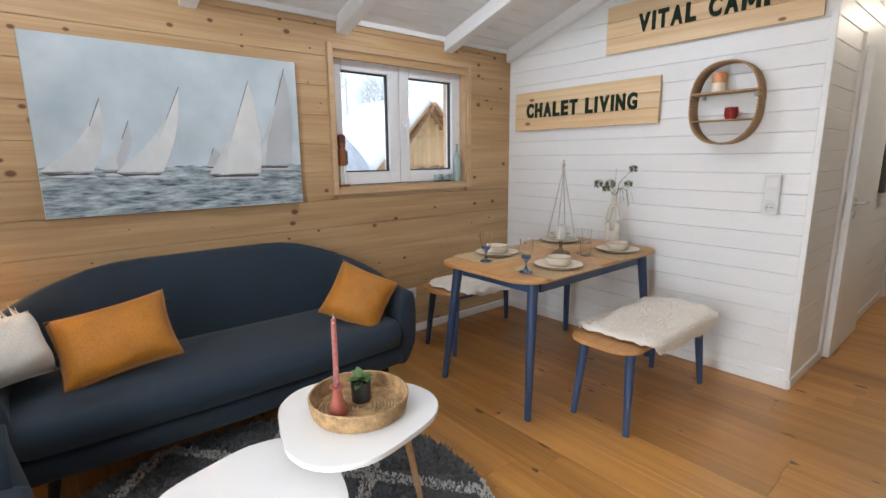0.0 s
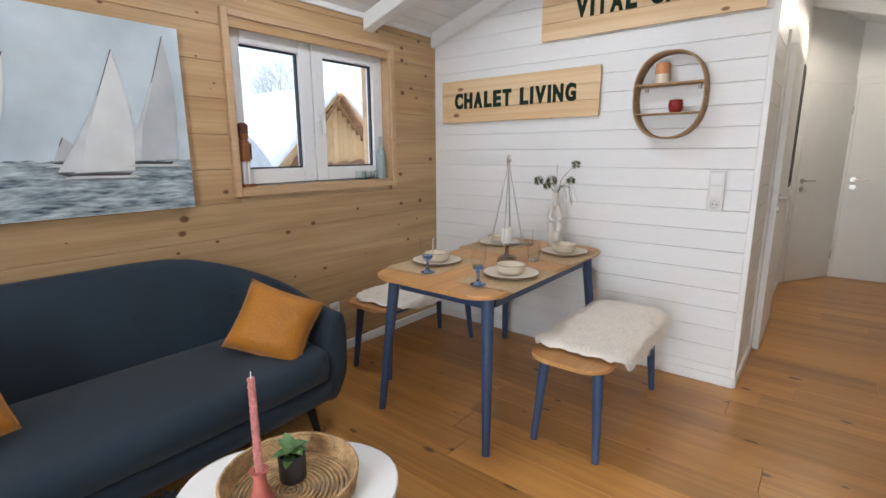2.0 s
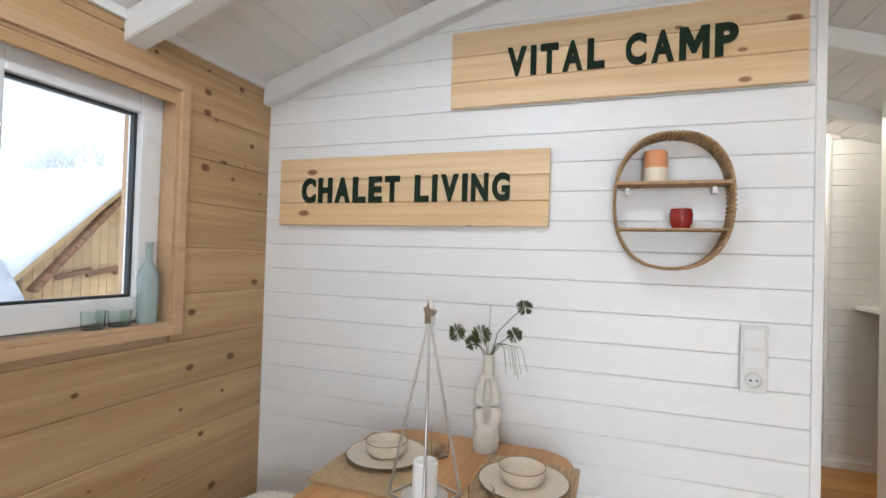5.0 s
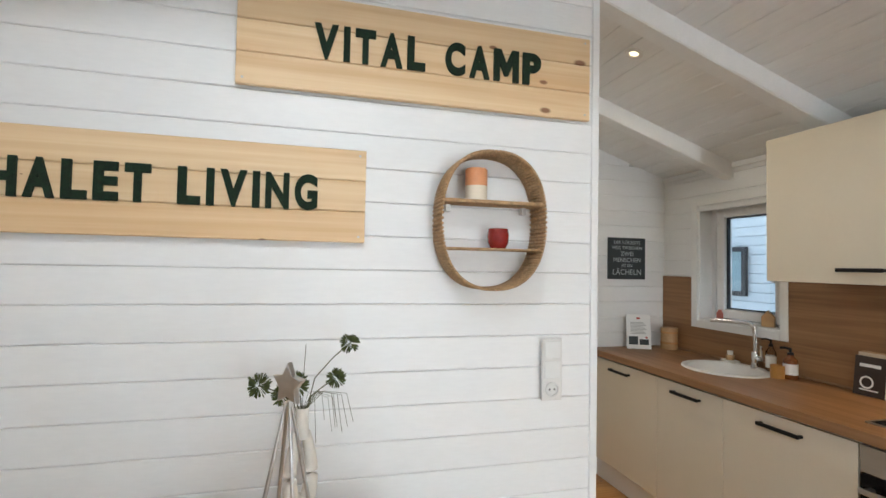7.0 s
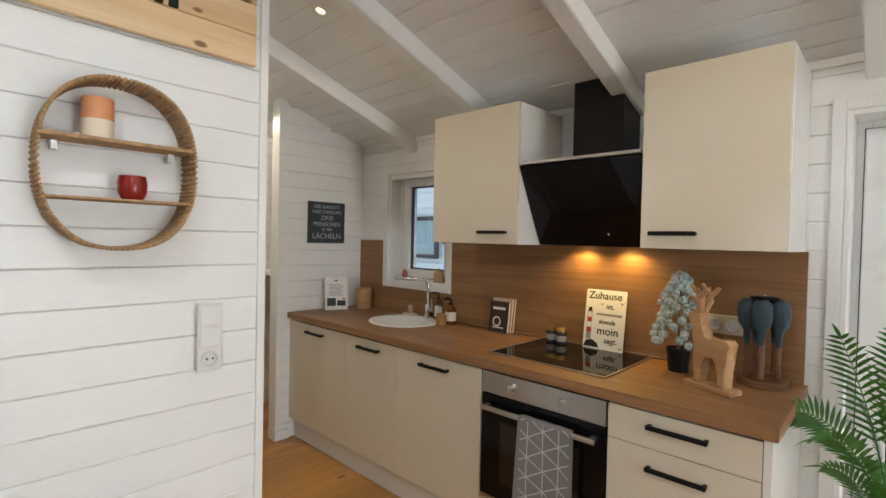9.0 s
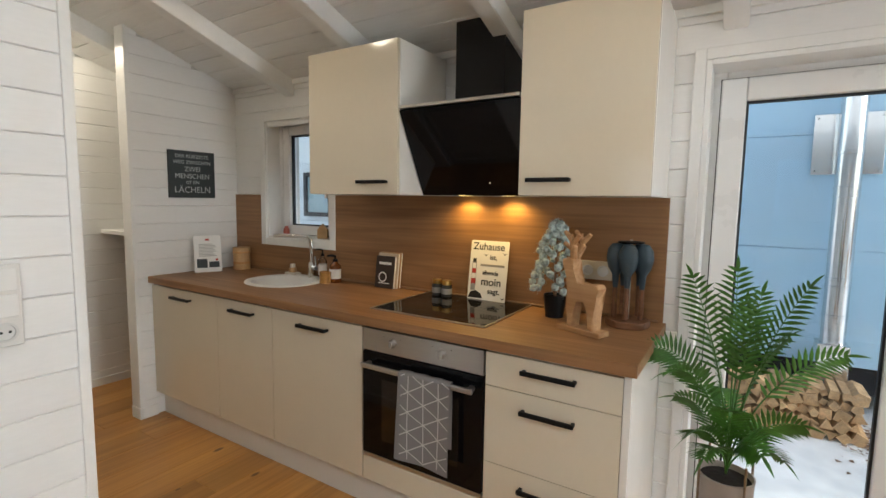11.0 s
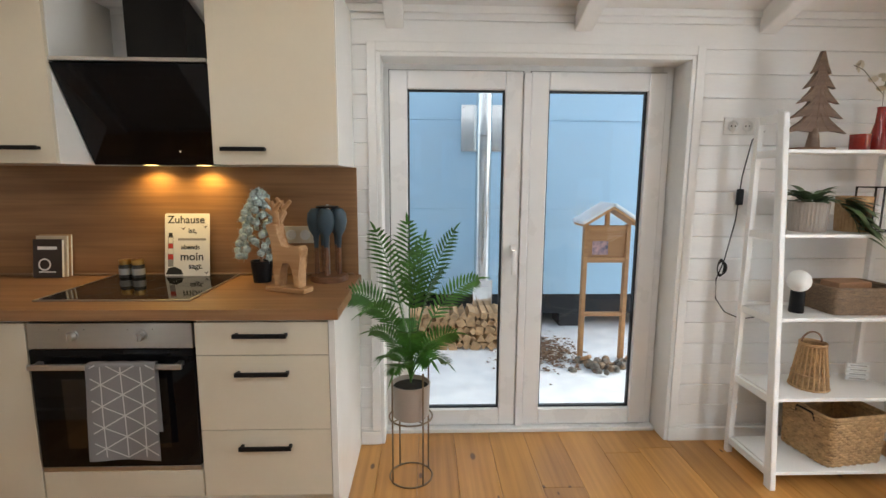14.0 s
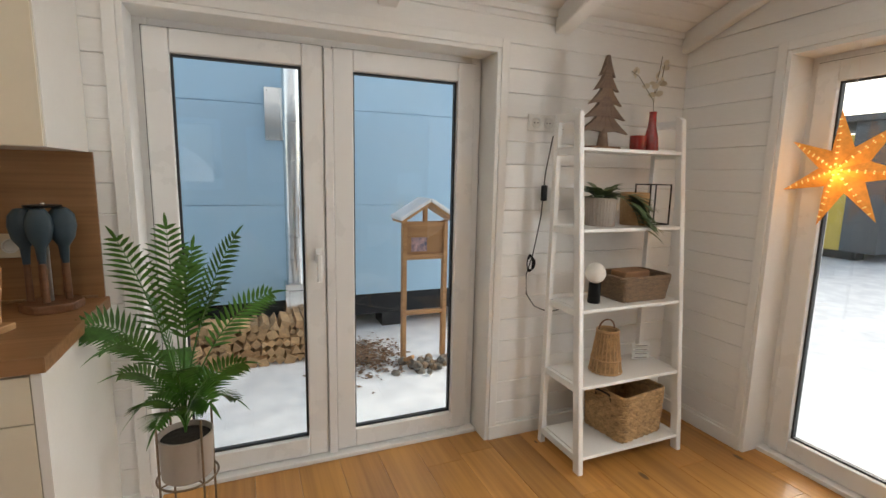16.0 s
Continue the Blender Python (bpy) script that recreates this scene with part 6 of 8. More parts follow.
def small(name, label, cat, x, y, z=CZ, turn=0, group=""):
    return thing(name, label, cat, (x, y, z), turn, group)


def bars(parent, w, rows, mat, y=-0.001, x0=0.0, name="text_line"):
    """Unreadable lines of print as plain bars: (z, height, width)."""
    for z, h, ww in rows:
        part(name, bbox(x0 - ww / 2, x0 + ww / 2, y - 0.0006, y, z, z + h), mat, parent)


inf = small("info_sheet", "white information sheet in an acrylic stand", "sheet", 5.31, 0.12, turn=-112)
part("sheet", spun(bbox(-0.085, 0.085, 0.0, 0.002, 0, 0.25), pose(0, 0, 0, -8)), M_PAPER, inf)
part("stand_foot", bbox(-0.085, 0.085, -0.01, 0.06, 0, 0.003), M_CLEAR, inf, "clear acrylic foot")
grp = part("print", spun(bbox(-0.012, 0.012, -0.0008, 0.0, 0.215, 0.228), pose(0, 0, 0, -8)), M_REDINK, inf)
for k in range(9):
    part("text_line", spun(bbox(-0.055, 0.055 - 0.01 * (k % 3), -0.0008, 0.0, 0.108 + 0.010 * k, 0.112 + 0.010 * k), pose(0, 0, 0, -8)), M_GREYINK, inf)
part("photo", spun(bbox(-0.07, -0.005, -0.0008, 0.0, 0.03, 0.09), pose(0, 0, 0, -8)), M_SLATE, inf, "small dark photo")
part("photo", spun(bbox(0.005, 0.07, -0.0008, 0.0, 0.03, 0.07), pose(0, 0, 0, -8)), M_SLATE, inf, "small dark photo")
part("badge", spun(rod(bmesh.new(), (0.055, 0, 0.082), (0.055, -0.0008, 0.082), 0.008, seg=16), pose(0, 0, 0, -8)), M_REDINK, inf, "red badge")

can = small("canister", "wooden canister with pale band", "canister", 5.28, -0.115)
part("body", lathe(bmesh.new(), [(0, 0), (0.058, 0), (0.06, 0.004), (0.058, 0.045), (0.058, 0.11), (0.06, 0.15), (0.058, 0.155), (0, 0.155)], seg=32), M_BEECH, can, "", True)
for z in (0.04, 0.115):
    part("band", lathe(bmesh.new(), [(0.0585, z), (0.061, z + 0.003), (0.061, z + 0.011), (0.0585, z + 0.014)], seg=32), M_OAK, can, "darker wooden band", True)

soap = small("soap_dish", "small white dish with stacked soap tins", "soap", 4.765, -0.135)
part("dish", bbox(-0.05, 0.05, -0.03, 0.03, 0, 0.02, 0.006), M_VASE, soap)
part("tin", lathe(bmesh.new(), [(0, 0.02), (0.024, 0.02), (0.024, 0.05), (0, 0.052)], seg=20), M_BEECH, soap, "", True)
part("knob", lathe(bmesh.new(), [(0, 0.052), (0.017, 0.052), (0.017, 0.075), (0, 0.077)], seg=20), M_VASE, soap, "", True)


def pump(x, y, h, r, body, label):
    b = small("soap_dispenser", label, "dispenser", x, y)
    part("bottle", lathe(bmesh.new(), [(0, 0), (r, 0), (r * 1.03, 0.005), (r, h * 0.62), (r * 0.5, h * 0.72), (r * 0.42, h * 0.78), (0, h * 0.78)], seg=26), body, b, "", True)
    bm = rod(bmesh.new(), (0, 0, h * 0.78), (0, 0, h * 0.86), r * 0.45)
    rod(bm, (0, 0, h * 0.86), (0, 0, h), r * 0.18)
    tube(bm, [(0, 0, h * 0.97), (0.02, 0.012, h), (0.04, 0.025, h * 0.98)], r * 0.2, 8)
    part("pump", bm, M_BLACK, b, "black pump head")
    part("label", lathe(bmesh.new(), [(r * 1.035, h * 0.15), (r * 1.035, h * 0.5)], seg=26), M_PAPER, b, "paper label")
    return b


pump(4.49, -0.14, 0.19, 0.026, clear("clear_bottle", (0.95, 0.95, 0.95), 0.05), "clear soap dispenser behind the sink")
pump(4.34, -0.10, 0.165, 0.034, material("amber_glass", (0.16, 0.05, 0.012), 0.15, bump=0), "amber soap dispenser behind the sink")
amb = small("scented_candle", "amber candle jar beside the sink", "candle", 4.37, -0.045)
part("jar", lathe(bmesh.new(), [(0, 0), (0.034, 0), (0.035, 0.07), (0.031, 0.07), (0.03, 0.05), (0, 0.05)], seg=26), material("honey_wax", (0.42, 0.22, 0.06), 0.3, bump=0), amb, "", True)

bk = 0
for k, (t, col, h, w) in enumerate(((0.012, (0.42, 0.25, 0.12), 0.205, 0.15), (0.012, (0.55, 0.45, 0.33), 0.200, 0.145), (0.016, (0.035, 0.022, 0.018), 0.185, 0.135))):
    b = small("book", ("dark cookbook leaning on the splashback" if k == 2 else "cookbook leaning on the splashback"), "book", 3.965 + 0.004 * k, YS + 0.035 + 0.017 * k, turn=180, group="cookbooks on the worktop")
    part("cover", spun(bbox(-w / 2, w / 2, -t, 0, 0, h, 0.001), pose(0, 0, 0, -7)), material("book_cover", col, 0.4, vary=0.1), b)
    part("pages", spun(bbox(-w / 2 + 0.004, w / 2 + 0.0008, -t + 0.002, -0.002, 0.003, h - 0.003), pose(0, 0, 0, -7)), M_PAPER, b, "pale page edge")
    if k == 2:
        part("print", spun(bbox(-0.045, 0.045, -t - 0.0008, -t - 0.0002, 0.135, 0.150), pose(0, 0, 0, -7)), M_PAPER, b, "pale title line")
        part("print", spun(lathe(bmesh.new(), [(0.022, 0), (0.028, 0.0006), (0.03, 0)], seg=24), pose(0, -t - 0.0004 - 0.0083, 0.068, 83)), M_PAPER, b, "pale round drawing")
        part("print", spun(bbox(-0.04, 0.04, -t - 0.0008, -t - 0.0002, 0.025, 0.031), pose(0, 0, 0, -7)), M_PAPER, b, "pale text line")
for k, x in enumerate((3.61, 3.545)):
    j = small("spice_jar", "small spice jar with golden lid", "jar", x, -0.125 + 0.008 * k, group="spice jars by the hob")
    part("jar", lathe(bmesh.new(), [(0, 0), (0.027, 0), (0.028, 0.004), (0.028, 0.06), (0.023, 0.068), (0, 0.068)], seg=26), M_INK, j, "", True)
    part("label", lathe(bmesh.new(), [(0.0285, 0.018), (0.0285, 0.048)], seg=26), M_GREYINK, j, "pale label")
    part("lid", lathe(bmesh.new(), [(0.024, 0.066), (0.026, 0.068), (0.026, 0.088), (0.024, 0.09), (0, 0.09)], seg=26), material("gold_lid", (0.65, 0.42, 0.14), 0.3, metal=1.0, bump=0), j, "golden lid", True)

zs = small("metal_sign", "white tin sign reading Zuhause with a lighthouse drawing", "sign", 3.327, YS + 0.058, turn=180)
lean = pose(0, 0, 0, -8)
part("plate", spun(prism(bmesh.new(), rounded(0.215, 0.31, 0.008, 4), 0.0, 0.002), lean @ pose(0, 0, 0.155, 90)), M_PAPER, zs)
for words, size, x, z in (("Zuhause", 0.052, -0.005, 0.278), ("ist,", 0.036, 0.025, 0.225), ("abends", 0.032, 0.015, 0.145), ("moin", 0.056, 0.022, 0.098), ("sagt.", 0.038, 0.04, 0.052)):
    wire_text("word", words, size, M_INK, zs, lean @ pose(x, -0.0025, z, 90), 0.0003, bold=0.0006)
part("text_line", spun(bbox(-0.045, 0.09, -0.0028, -0.0021, 0.178, 0.189), lean), M_GREYINK, zs, "unreadable line")
for z0, z1, w, m in ((0.05, 0.20, 0.013, M_GREYINK), (0.112, 0.138, 0.0115, M_PAPER), (0.164, 0.19, 0.010, M_PAPER), (0.085, 0.11, 0.013, M_REDINK), (0.14, 0.162, 0.011, M_REDINK), (0.195, 0.215, 0.009, M_INK)):
    part("lighthouse", spun(bbox(-0.08 - w, -0.08 + w, -0.0029 if m is not M_GREYINK else -0.0024, -0.0021, z0, z1), lean), m, zs, "printed lighthouse")
part("rock", spun(prism(bmesh.new(), [(-0.104, 0.012), (-0.02, 0.012), (-0.03, 0.035), (-0.06, 0.05), (-0.09, 0.043)], -0.0028, -0.0021), lean @ pose(0, 0, 0, 90) @ Matrix.Scale(-1, 4, (0, 0, 1))), M_INK, zs, "printed dark rocks")
for x, z in ((-0.02, 0.236), (0.085, 0.245), (0.09, 0.02)):
    part("bird", spun(prism(bmesh.new(), [(x - 0.012, z + 0.006), (x, z), (x + 0.013, z + 0.009), (x + 0.002, z - 0.006)], -0.0028, -0.0021), lean @ pose(0, 0, 0, 90) @ Matrix.Scale(-1, 4, (0, 0, 1))), M_INK, zs, "printed gull")

# frosted little fir tree
M_FROST = material("frosted_needles", (0.42, 0.50, 0.48), 0.8, vary=0.4, scale=60, bump=0.3, random_amt=0.1)
ft = small("miniature_tree", "small frosted artificial fir in a black pot", "plant", 2.928, -0.035)
part("pot", lathe(bmesh.new(), [(0, 0), (0.04, 0), (0.05, 0.10), (0.046, 0.10), (0.043, 0.09), (0, 0.09)], seg=28), M_BLACK, ft, "black pot", True)
part("trunk", rod(bmesh.new(), (0, 0, 0.08), (0, 0, 0.38), 0.008, 0.003), M_DARKWOOD, ft)
rng = random.Random(31)
nclump = 0
for k in range(74):
    t = (k + 0.5) / 74
    z = 0.12 + 0.30 * t
    r = 0.105 * (1 - t ** 1.4) ** 0.8 + 0.016
    a = k * 2.399
    c = Vector((r * rng.uniform(0.65, 1) * math.cos(a), r * rng.uniform(0.65, 1) * math.sin(a), z))
    bm = bmesh.new()
    for i in range(42):
        d = Vector((rng.gauss(0, 1), rng.gauss(0, 1), rng.gauss(0.1, 1))).normalized()
        tip = c + d * rng.uniform(0.02, 0.032)
        side = d.orthogonal().normalized() * 0.0022
        bm.faces.new([bm.verts.new(q) for q in (c - side, c + side, tip)])
    bmesh.ops.create_icosphere(bm, subdivisions=1, radius=0.019, matrix=Matrix.Translation(c))
    part("needle_tuft", bm, M_FROST, ft)

# carved deer, one mesh
dr = small("wooden_deer", "carved natural wood deer figurine on the worktop", "figurine", 2.75, 0.16, turn=-20)
outline_body = [(-0.07, 0.15), (-0.088, 0.185), (-0.075, 0.20), (-0.055, 0.19), (-0.02, 0.183), (0.018, 0.19), (0.036, 0.24), (0.03, 0.285), (0.05, 0.298), (0.085, 0.285), (0.088, 0.272), (0.066, 0.258), (0.066, 0.20), (0.056, 0.145), (0.048, 0.09), (0.056, 0.02), (0.03, 0.02), (0.026, 0.08), (0.016, 0.132), (-0.026, 0.136), (-0.042, 0.11), (-0.036, 0.07), (-0.042, 0.02), (-0.07, 0.02), (-0.068, 0.08)]
bm = spun(prism(bmesh.new(), outline_body, -0.028, 0.028, 0.009, 2), pose(0, 0, 0, 90))
box(bm, -0.10, 0.095, -0.035, 0.035, 0.0, 0.021, 0.004)
for s in (-1, 1):
    tube(bm, [(0.045, s * 0.008, 0.285), (0.03, s * 0.028, 0.335), (0.045, s * 0.034, 0.385)], [0.015, 0.013, 0.009], 8)
    tube(bm, [(0.033, s * 0.025, 0.325), (0.075, s * 0.03, 0.35)], [0.012, 0.008], 8)
    tube(bm, [(0.033, s * 0.03, 0.35), (0.0, s * 0.034, 0.385)], [0.012, 0.008], 8)
    tube(bm, [(0.036, s * 0.031, 0.36), (0.07, s * 0.034, 0.395)], [0.011, 0.008], 8)
part("deer_body", bm, wood("carved_deer_wood", (0.52, 0.32, 0.16), (0.36, 0.19, 0.08), 0.55), dr)

# utensil stand
M_TEAL = material("blue_grey_silicone", (0.03, 0.055, 0.075), 0.5, vary=0.08, bump=0.05)
M_GRIP = wood("brown_acacia", (0.22, 0.105, 0.05), (0.12, 0.05, 0.022), 0.5)
us = small("utensil_stand", "wooden stand with hanging blue-grey kitchen utensils", "utensil holder", 2.622, -0.06)
part("foot", prism(bmesh.new(), blob(0.085, 6, 0.3, 48, 0.05), 0, 0.028, 0.006), M_GRIP, us, "scalloped brown wooden foot")
part("pole", rod(bmesh.new(), (0, 0, 0.028), (0, 0, 0.36), 0.006), M_STEEL, us)
part("crown", lathe(bmesh.new(), [(0.0, 0.345), (0.05, 0.345), (0.052, 0.352), (0, 0.356)], seg=26), M_BLACK, us, "black hanging crown", True)
for k in range(5):
    a = radians(20 + 72 * k)
    x, y = 0.055 * math.cos(a), 0.055 * math.sin(a)
    u = part("utensil", lathe(bmesh.new(), [(0, 0.345), (0.02, 0.342), (0.036, 0.32), (0.040, 0.285), (0.032, 0.245), (0.014, 0.215), (0.010, 0.16), (0, 0.158)], (x, y, 0), 16, 0.55 if k % 2 else 1.0), M_TEAL, us, "blue-grey silicone head", True)
    part("grip", rod(bmesh.new(), (x, y, 0.035), (x, y, 0.165), 0.011, 0.0095, 10), M_GRIP, u, "brown wooden grip", True)

# slate sign on the kitchen's end wall
sl = thing("slate_sign", "dark slate-look sign with chalk lettering", "sign", (5.435 - 0.0, 0.146, 1.425), -90)
part("board", bbox(-0.16, 0.16, -0.016, -0.001, 0, 0.312, 0.002), M_SLATE, sl)
for words, size, z in (("DER K\u00dcRZESTE", 0.034, 0.275), ("WEG ZWISCHEN", 0.034, 0.235), ("ZWEI", 0.046, 0.19), ("MENSCHEN", 0.046, 0.143), ("IST EIN", 0.03, 0.102), ("L\u00c4CHELN", 0.058, 0.052)):
    wire_text("word", words, size, M_CHALK, sl, pose(0, -0.0165, z, 90), 0.0004)
# small things on the kitchen window sill
wb = thing("wooden_house", "small wooden house shape on the kitchen window sill", "decoration", (4.60, YS - 0.05, WIN_S[2] + 0.012), 20)
part("block", spun(prism(bmesh.new(), [(-0.035, 0), (0.035, 0), (0.035, 0.06), (0.0, 0.10), (-0.035, 0.06)], -0.012, 0.012, 0.002), pose(0, 0, 0, 90)), M_BEECH, wb)
wb = thing("reed_jar", "small dark jar on the kitchen window sill", "jar", (4.97, YS - 0.06, WIN_S[2] + 0.012))
part("jar", lathe(bmesh.new(), [(0, 0), (0.02, 0), (0.022, 0.045), (0.012, 0.06), (0.012, 0.07), (0, 0.07)], seg=20), M_ROSE, wb, "", True)

# ---- palm on its wire stand ----
palm_stand = thing("plant_stand", "thin bronze wire plant stand", "plant stand", (2.232, 0.085, 0))
for z, r in ((0.004, 0.1), (0.305, 0.1)):
    part("ring", tube(bmesh.new(), [(r * math.cos(2 * math.pi * i / 48), r * math.sin(2 * math.pi * i / 48), z) for i in range(48)], 0.004, 8, True), M_BRONZE, palm_stand, "", 2)
for k in range(4):
    a = radians(35 + 90 * k)
    part("upright", rod(bmesh.new(), (0.1 * math.cos(a), 0.1 * math.sin(a), 0.0), (0.1 * math.cos(a), 0.1 * math.sin(a), 0.545), 0.004, seg=8), M_BRONZE, palm_stand)
for a in (35, 125):
    part("cross_bar", rod(bmesh.new(), (0.1 * math.cos(radians(a)), 0.1 * math.sin(radians(a)), 0.305), (-0.1 * math.cos(radians(a)), -0.1 * math.sin(radians(a)), 0.305), 0.003, seg=8), M_BRONZE, palm_stand)
palm = thing("palm", "artificial green palm in a warm grey pot on the wire stand", "plant", (2.232, 0.085, 0.309))
part("pot", lathe(bmesh.new(), [(0, 0), (0.078, 0), (0.084, 0.006), (0.09, 0.155), (0.092, 0.16), (0.086, 0.162), (0.082, 0.14), (0, 0.14)], seg=40), M_GREYPOT, palm, "warm grey pot", True)
part("soil", lathe(bmesh.new(), [(0.083, 0.141), (0, 0.146)], seg=24), M_SOIL, palm, "dark soil")
rng = random.Random(14)


def frond(parent, a, reach, rise, sag, n=26, wid=0.0125, start=0.16, lower=0.34):
    """A curved stalk with two rows of narrow leaflets."""
    bm = bmesh.new()
    pts = []
    roll = radians(rng.choice((-1, 1)) * rng.uniform(25, 75)) * abs(math.cos(a))
    for i in range(n + 1):
        t = i / n
        rr = reach * t ** 1.25
        z = start + rise * (t ** 0.75) - sag * t ** 3
        pts.append(Vector((rr * math.cos(a), rr * math.sin(a), z)))
    tube(bm, pts, [0.0036 * (1 - 0.75 * i / n) for i in range(n + 1)], 6)
    part("stalk", bm, M_LEAF, parent, "", 2)
    bm = bmesh.new()
    for i in range(int(n * lower), n + 1):
        t = i / n
        d = (pts[i] - pts[i - 1]).normalized()
        out = d.cross(Vector((0, 0, 1)))
        out = out.normalized() if out.length > 1e-3 else Vector((1, 0, 0))
        out = (out * math.cos(roll) + out.cross(d) * math.sin(roll)).normalized()
        length = 0.097 * math.sin(math.pi * (0.30 + 0.57 * (t - lower) / (1 - lower))) * rng.uniform(0.85, 1.1)
        for s in (-1, 1):
            for base in (pts[i],):
                leaf_mesh(bm, base, out * s * 0.95 + d * 0.62 + Vector((0, 0, 0.10)), length, wid, 0.16, 0.3, 4, out.cross(d))
    leaf_mesh(bm, pts[-1], pts[-1] - pts[-2], 0.07, wid, 0.2, 0.3, 4, out.cross(d))
    part("frond", bm, M_LEAF, parent, "narrow green leaflets", 2)


# tall upper fronds, then the shorter skirt just above the pot
for deg, reach, rise, sag in ((35, 0.17, 0.74, 0.03), (80, 0.06, 0.76, 0.02), (128, 0.10, 0.69, 0.02), (172, 0.19, 0.75, 0.05), (186, 0.30, 0.60, 0.12), (8, 0.26, 0.60, 0.17), (28, 0.22, 0.55, 0.18), (150, 0.16, 0.62, 0.08), (260, 0.13, 0.66, 0.06), (310, 0.16, 0.58, 0.1)):
    frond(palm, radians(deg), reach, rise, sag, lower=0.46)
for deg, reach, rise, sag in ((12, 0.17, 0.36, 0.10), (40, 0.16, 0.27, 0.12), (168, 0.20, 0.33, 0.08), (195, 0.17, 0.20, 0.12), (90, 0.13, 0.36, 0.08), (125, 0.16, 0.26, 0.10), (62, 0.14, 0.20, 0.10), (285, 0.14, 0.34, 0.08), (235, 0.15, 0.26, 0.1)):
    frond(palm, radians(deg), reach, rise, sag, n=20, lower=0.30)

# ---- ladder shelf ----
ls = thing("ladder_shelf", "white leaning ladder shelf with five boards", "shelf", (0.265, 0, 0))
HW = 0.315


def front_y(z):
    return 0.243 - 0.092 * z


BY = -0.072
for s in (-1, 1):
    x0, x1 = s * HW - 0.014, s * HW + 0.014
    bm = bmesh.new()
    quad = [(front_y(0), 0), (front_y(0) - 0.045, 0), (front_y(1.72) - 0.045, 1.72), (front_y(1.72), 1.70)]
    va = [bm.verts.new((x0, y, z)) for y, z in quad]
    vb = [bm.verts.new((x1, y, z)) for y, z in quad]
    bm.faces.new(va)
    bm.faces.new(vb[::-1])
    for k in range(4):
        bm.faces.new((va[k], va[(k + 1) % 4], vb[(k + 1) % 4], vb[k]))
    bmesh.ops.bevel(bm, geom=bm.edges[:], offset=0.003, segments=2, affect="EDGES")
    part("front_post", bm, M_WHITE_PAINT, ls)
    part("back_post", bbox(x0, x1, BY - 0.03, BY, 0, 1.70, 0.003), M_WHITE_PAINT, ls)
    for z in (0.085, 0.425, 0.79, 1.167, 1.54):
        part("side_rail", bbox(s * HW - 0.010, s * HW + 0.010, BY + 0.0005, front_y(z) - 0.045, z - 0.035, z - 0.001, 0.002), M_WHITE_PAINT, ls)
    part("top_rail", bbox(s * HW - 0.010, s * HW + 0.010, BY + 0.0005, front_y(1.7) - 0.045, 1.66, 1.698, 0.002), M_WHITE_PAINT, ls)
for z in (0.085, 0.425, 0.79, 1.167, 1.54):
    part("shelf_board", bbox(-HW + 0.0145, HW - 0.0145, BY - 0.005, front_y(z) - 0.004, z - 0.016, z, 0.002), M_WHITE_PAINT, ls)

SH = {1: 1.5405, 2: 1.1675, 3: 0.7905, 4: 0.4255, 5: 0.0855}
# carved fir tree
ct = thing("wooden_tree", "carved brown wooden fir tree ornament", "decoration", (0.375, -0.01, SH[1]), 180)
part("foot", prism(bmesh.new(), rounded(0.19, 0.07, 0.02), 0, 0.014, 0.003), M_DARKWOOD, ct)
part("trunk", rod(bmesh.new(), (0, 0, 0.014), (0, 0, 0.10), 0.03, 0.016, 14), M_GREYWOOD, ct, "", True)
for k in range(5):
    w = 0.150 - 0.026 * k
    z = 0.085 + 0.066 * k
    h = 0.115 - 0.006 * k
    part("tier", spun(prism(bmesh.new(), [(-w, z - 0.008), (-w * 0.5, z + 0.006), (0, z - 0.004), (w * 0.5, z + 0.006), (w, z - 0.008), (w * 0.45, z + h * 0.42), (0.006, z + h), (-0.006, z + h), (-w * 0.45, z + h * 0.42)], -0.010 - 0.0013 * (k % 2), 0.010 + 0.0013 * (k % 2), 0.002), pose(0, 0, 0, 90)), M_GREYWOOD, ct)
    for j in range(-2, 3):
        part("carved_line", tube(bmesh.new(), [(j * w * 0.09, -0.0118, z + h * 0.7), (j * w * 0.22, -0.0118, z + h * 0.35), (j * w * 0.38, -0.0118, z + 0.008)], 0.0011, 4), M_WICKER, ct)
cp = thing("votive_cup", "small red glass cup on the ladder shelf", "candle holder", (0.155, -0.005, SH[1]))
part("cup", lathe(bmesh.new(), [(0, 0), (0.036, 0), (0.04, 0.006), (0.041, 0.075), (0.037, 0.075), (0.036, 0.01), (0, 0.01)], seg=28), M_RED, cp, "", True)
rv = thing("vase", "slim dark red bottle vase on the ladder shelf", "vase", (0.06, -0.015, SH[1]))
part("body", lathe(bmesh.new(), [(0, 0), (0.038, 0), (0.04, 0.005), (0.034, 0.07), (0.02, 0.13), (0.017, 0.19), (0.02, 0.20), (0.016, 0.20), (0.013, 0.17), (0, 0.16)], seg=28), M_RED, rv, "", True)
M_LUNARIA = material("silver_dollar_pod", (0.62, 0.55, 0.42), 0.6, vary=0.1, trans=0.35, bump=0.1)
tw = thing("dried_branch", "dried branch with pale round pods in the red vase", "flowers", (0.06, -0.015, SH[1] + 0.17))
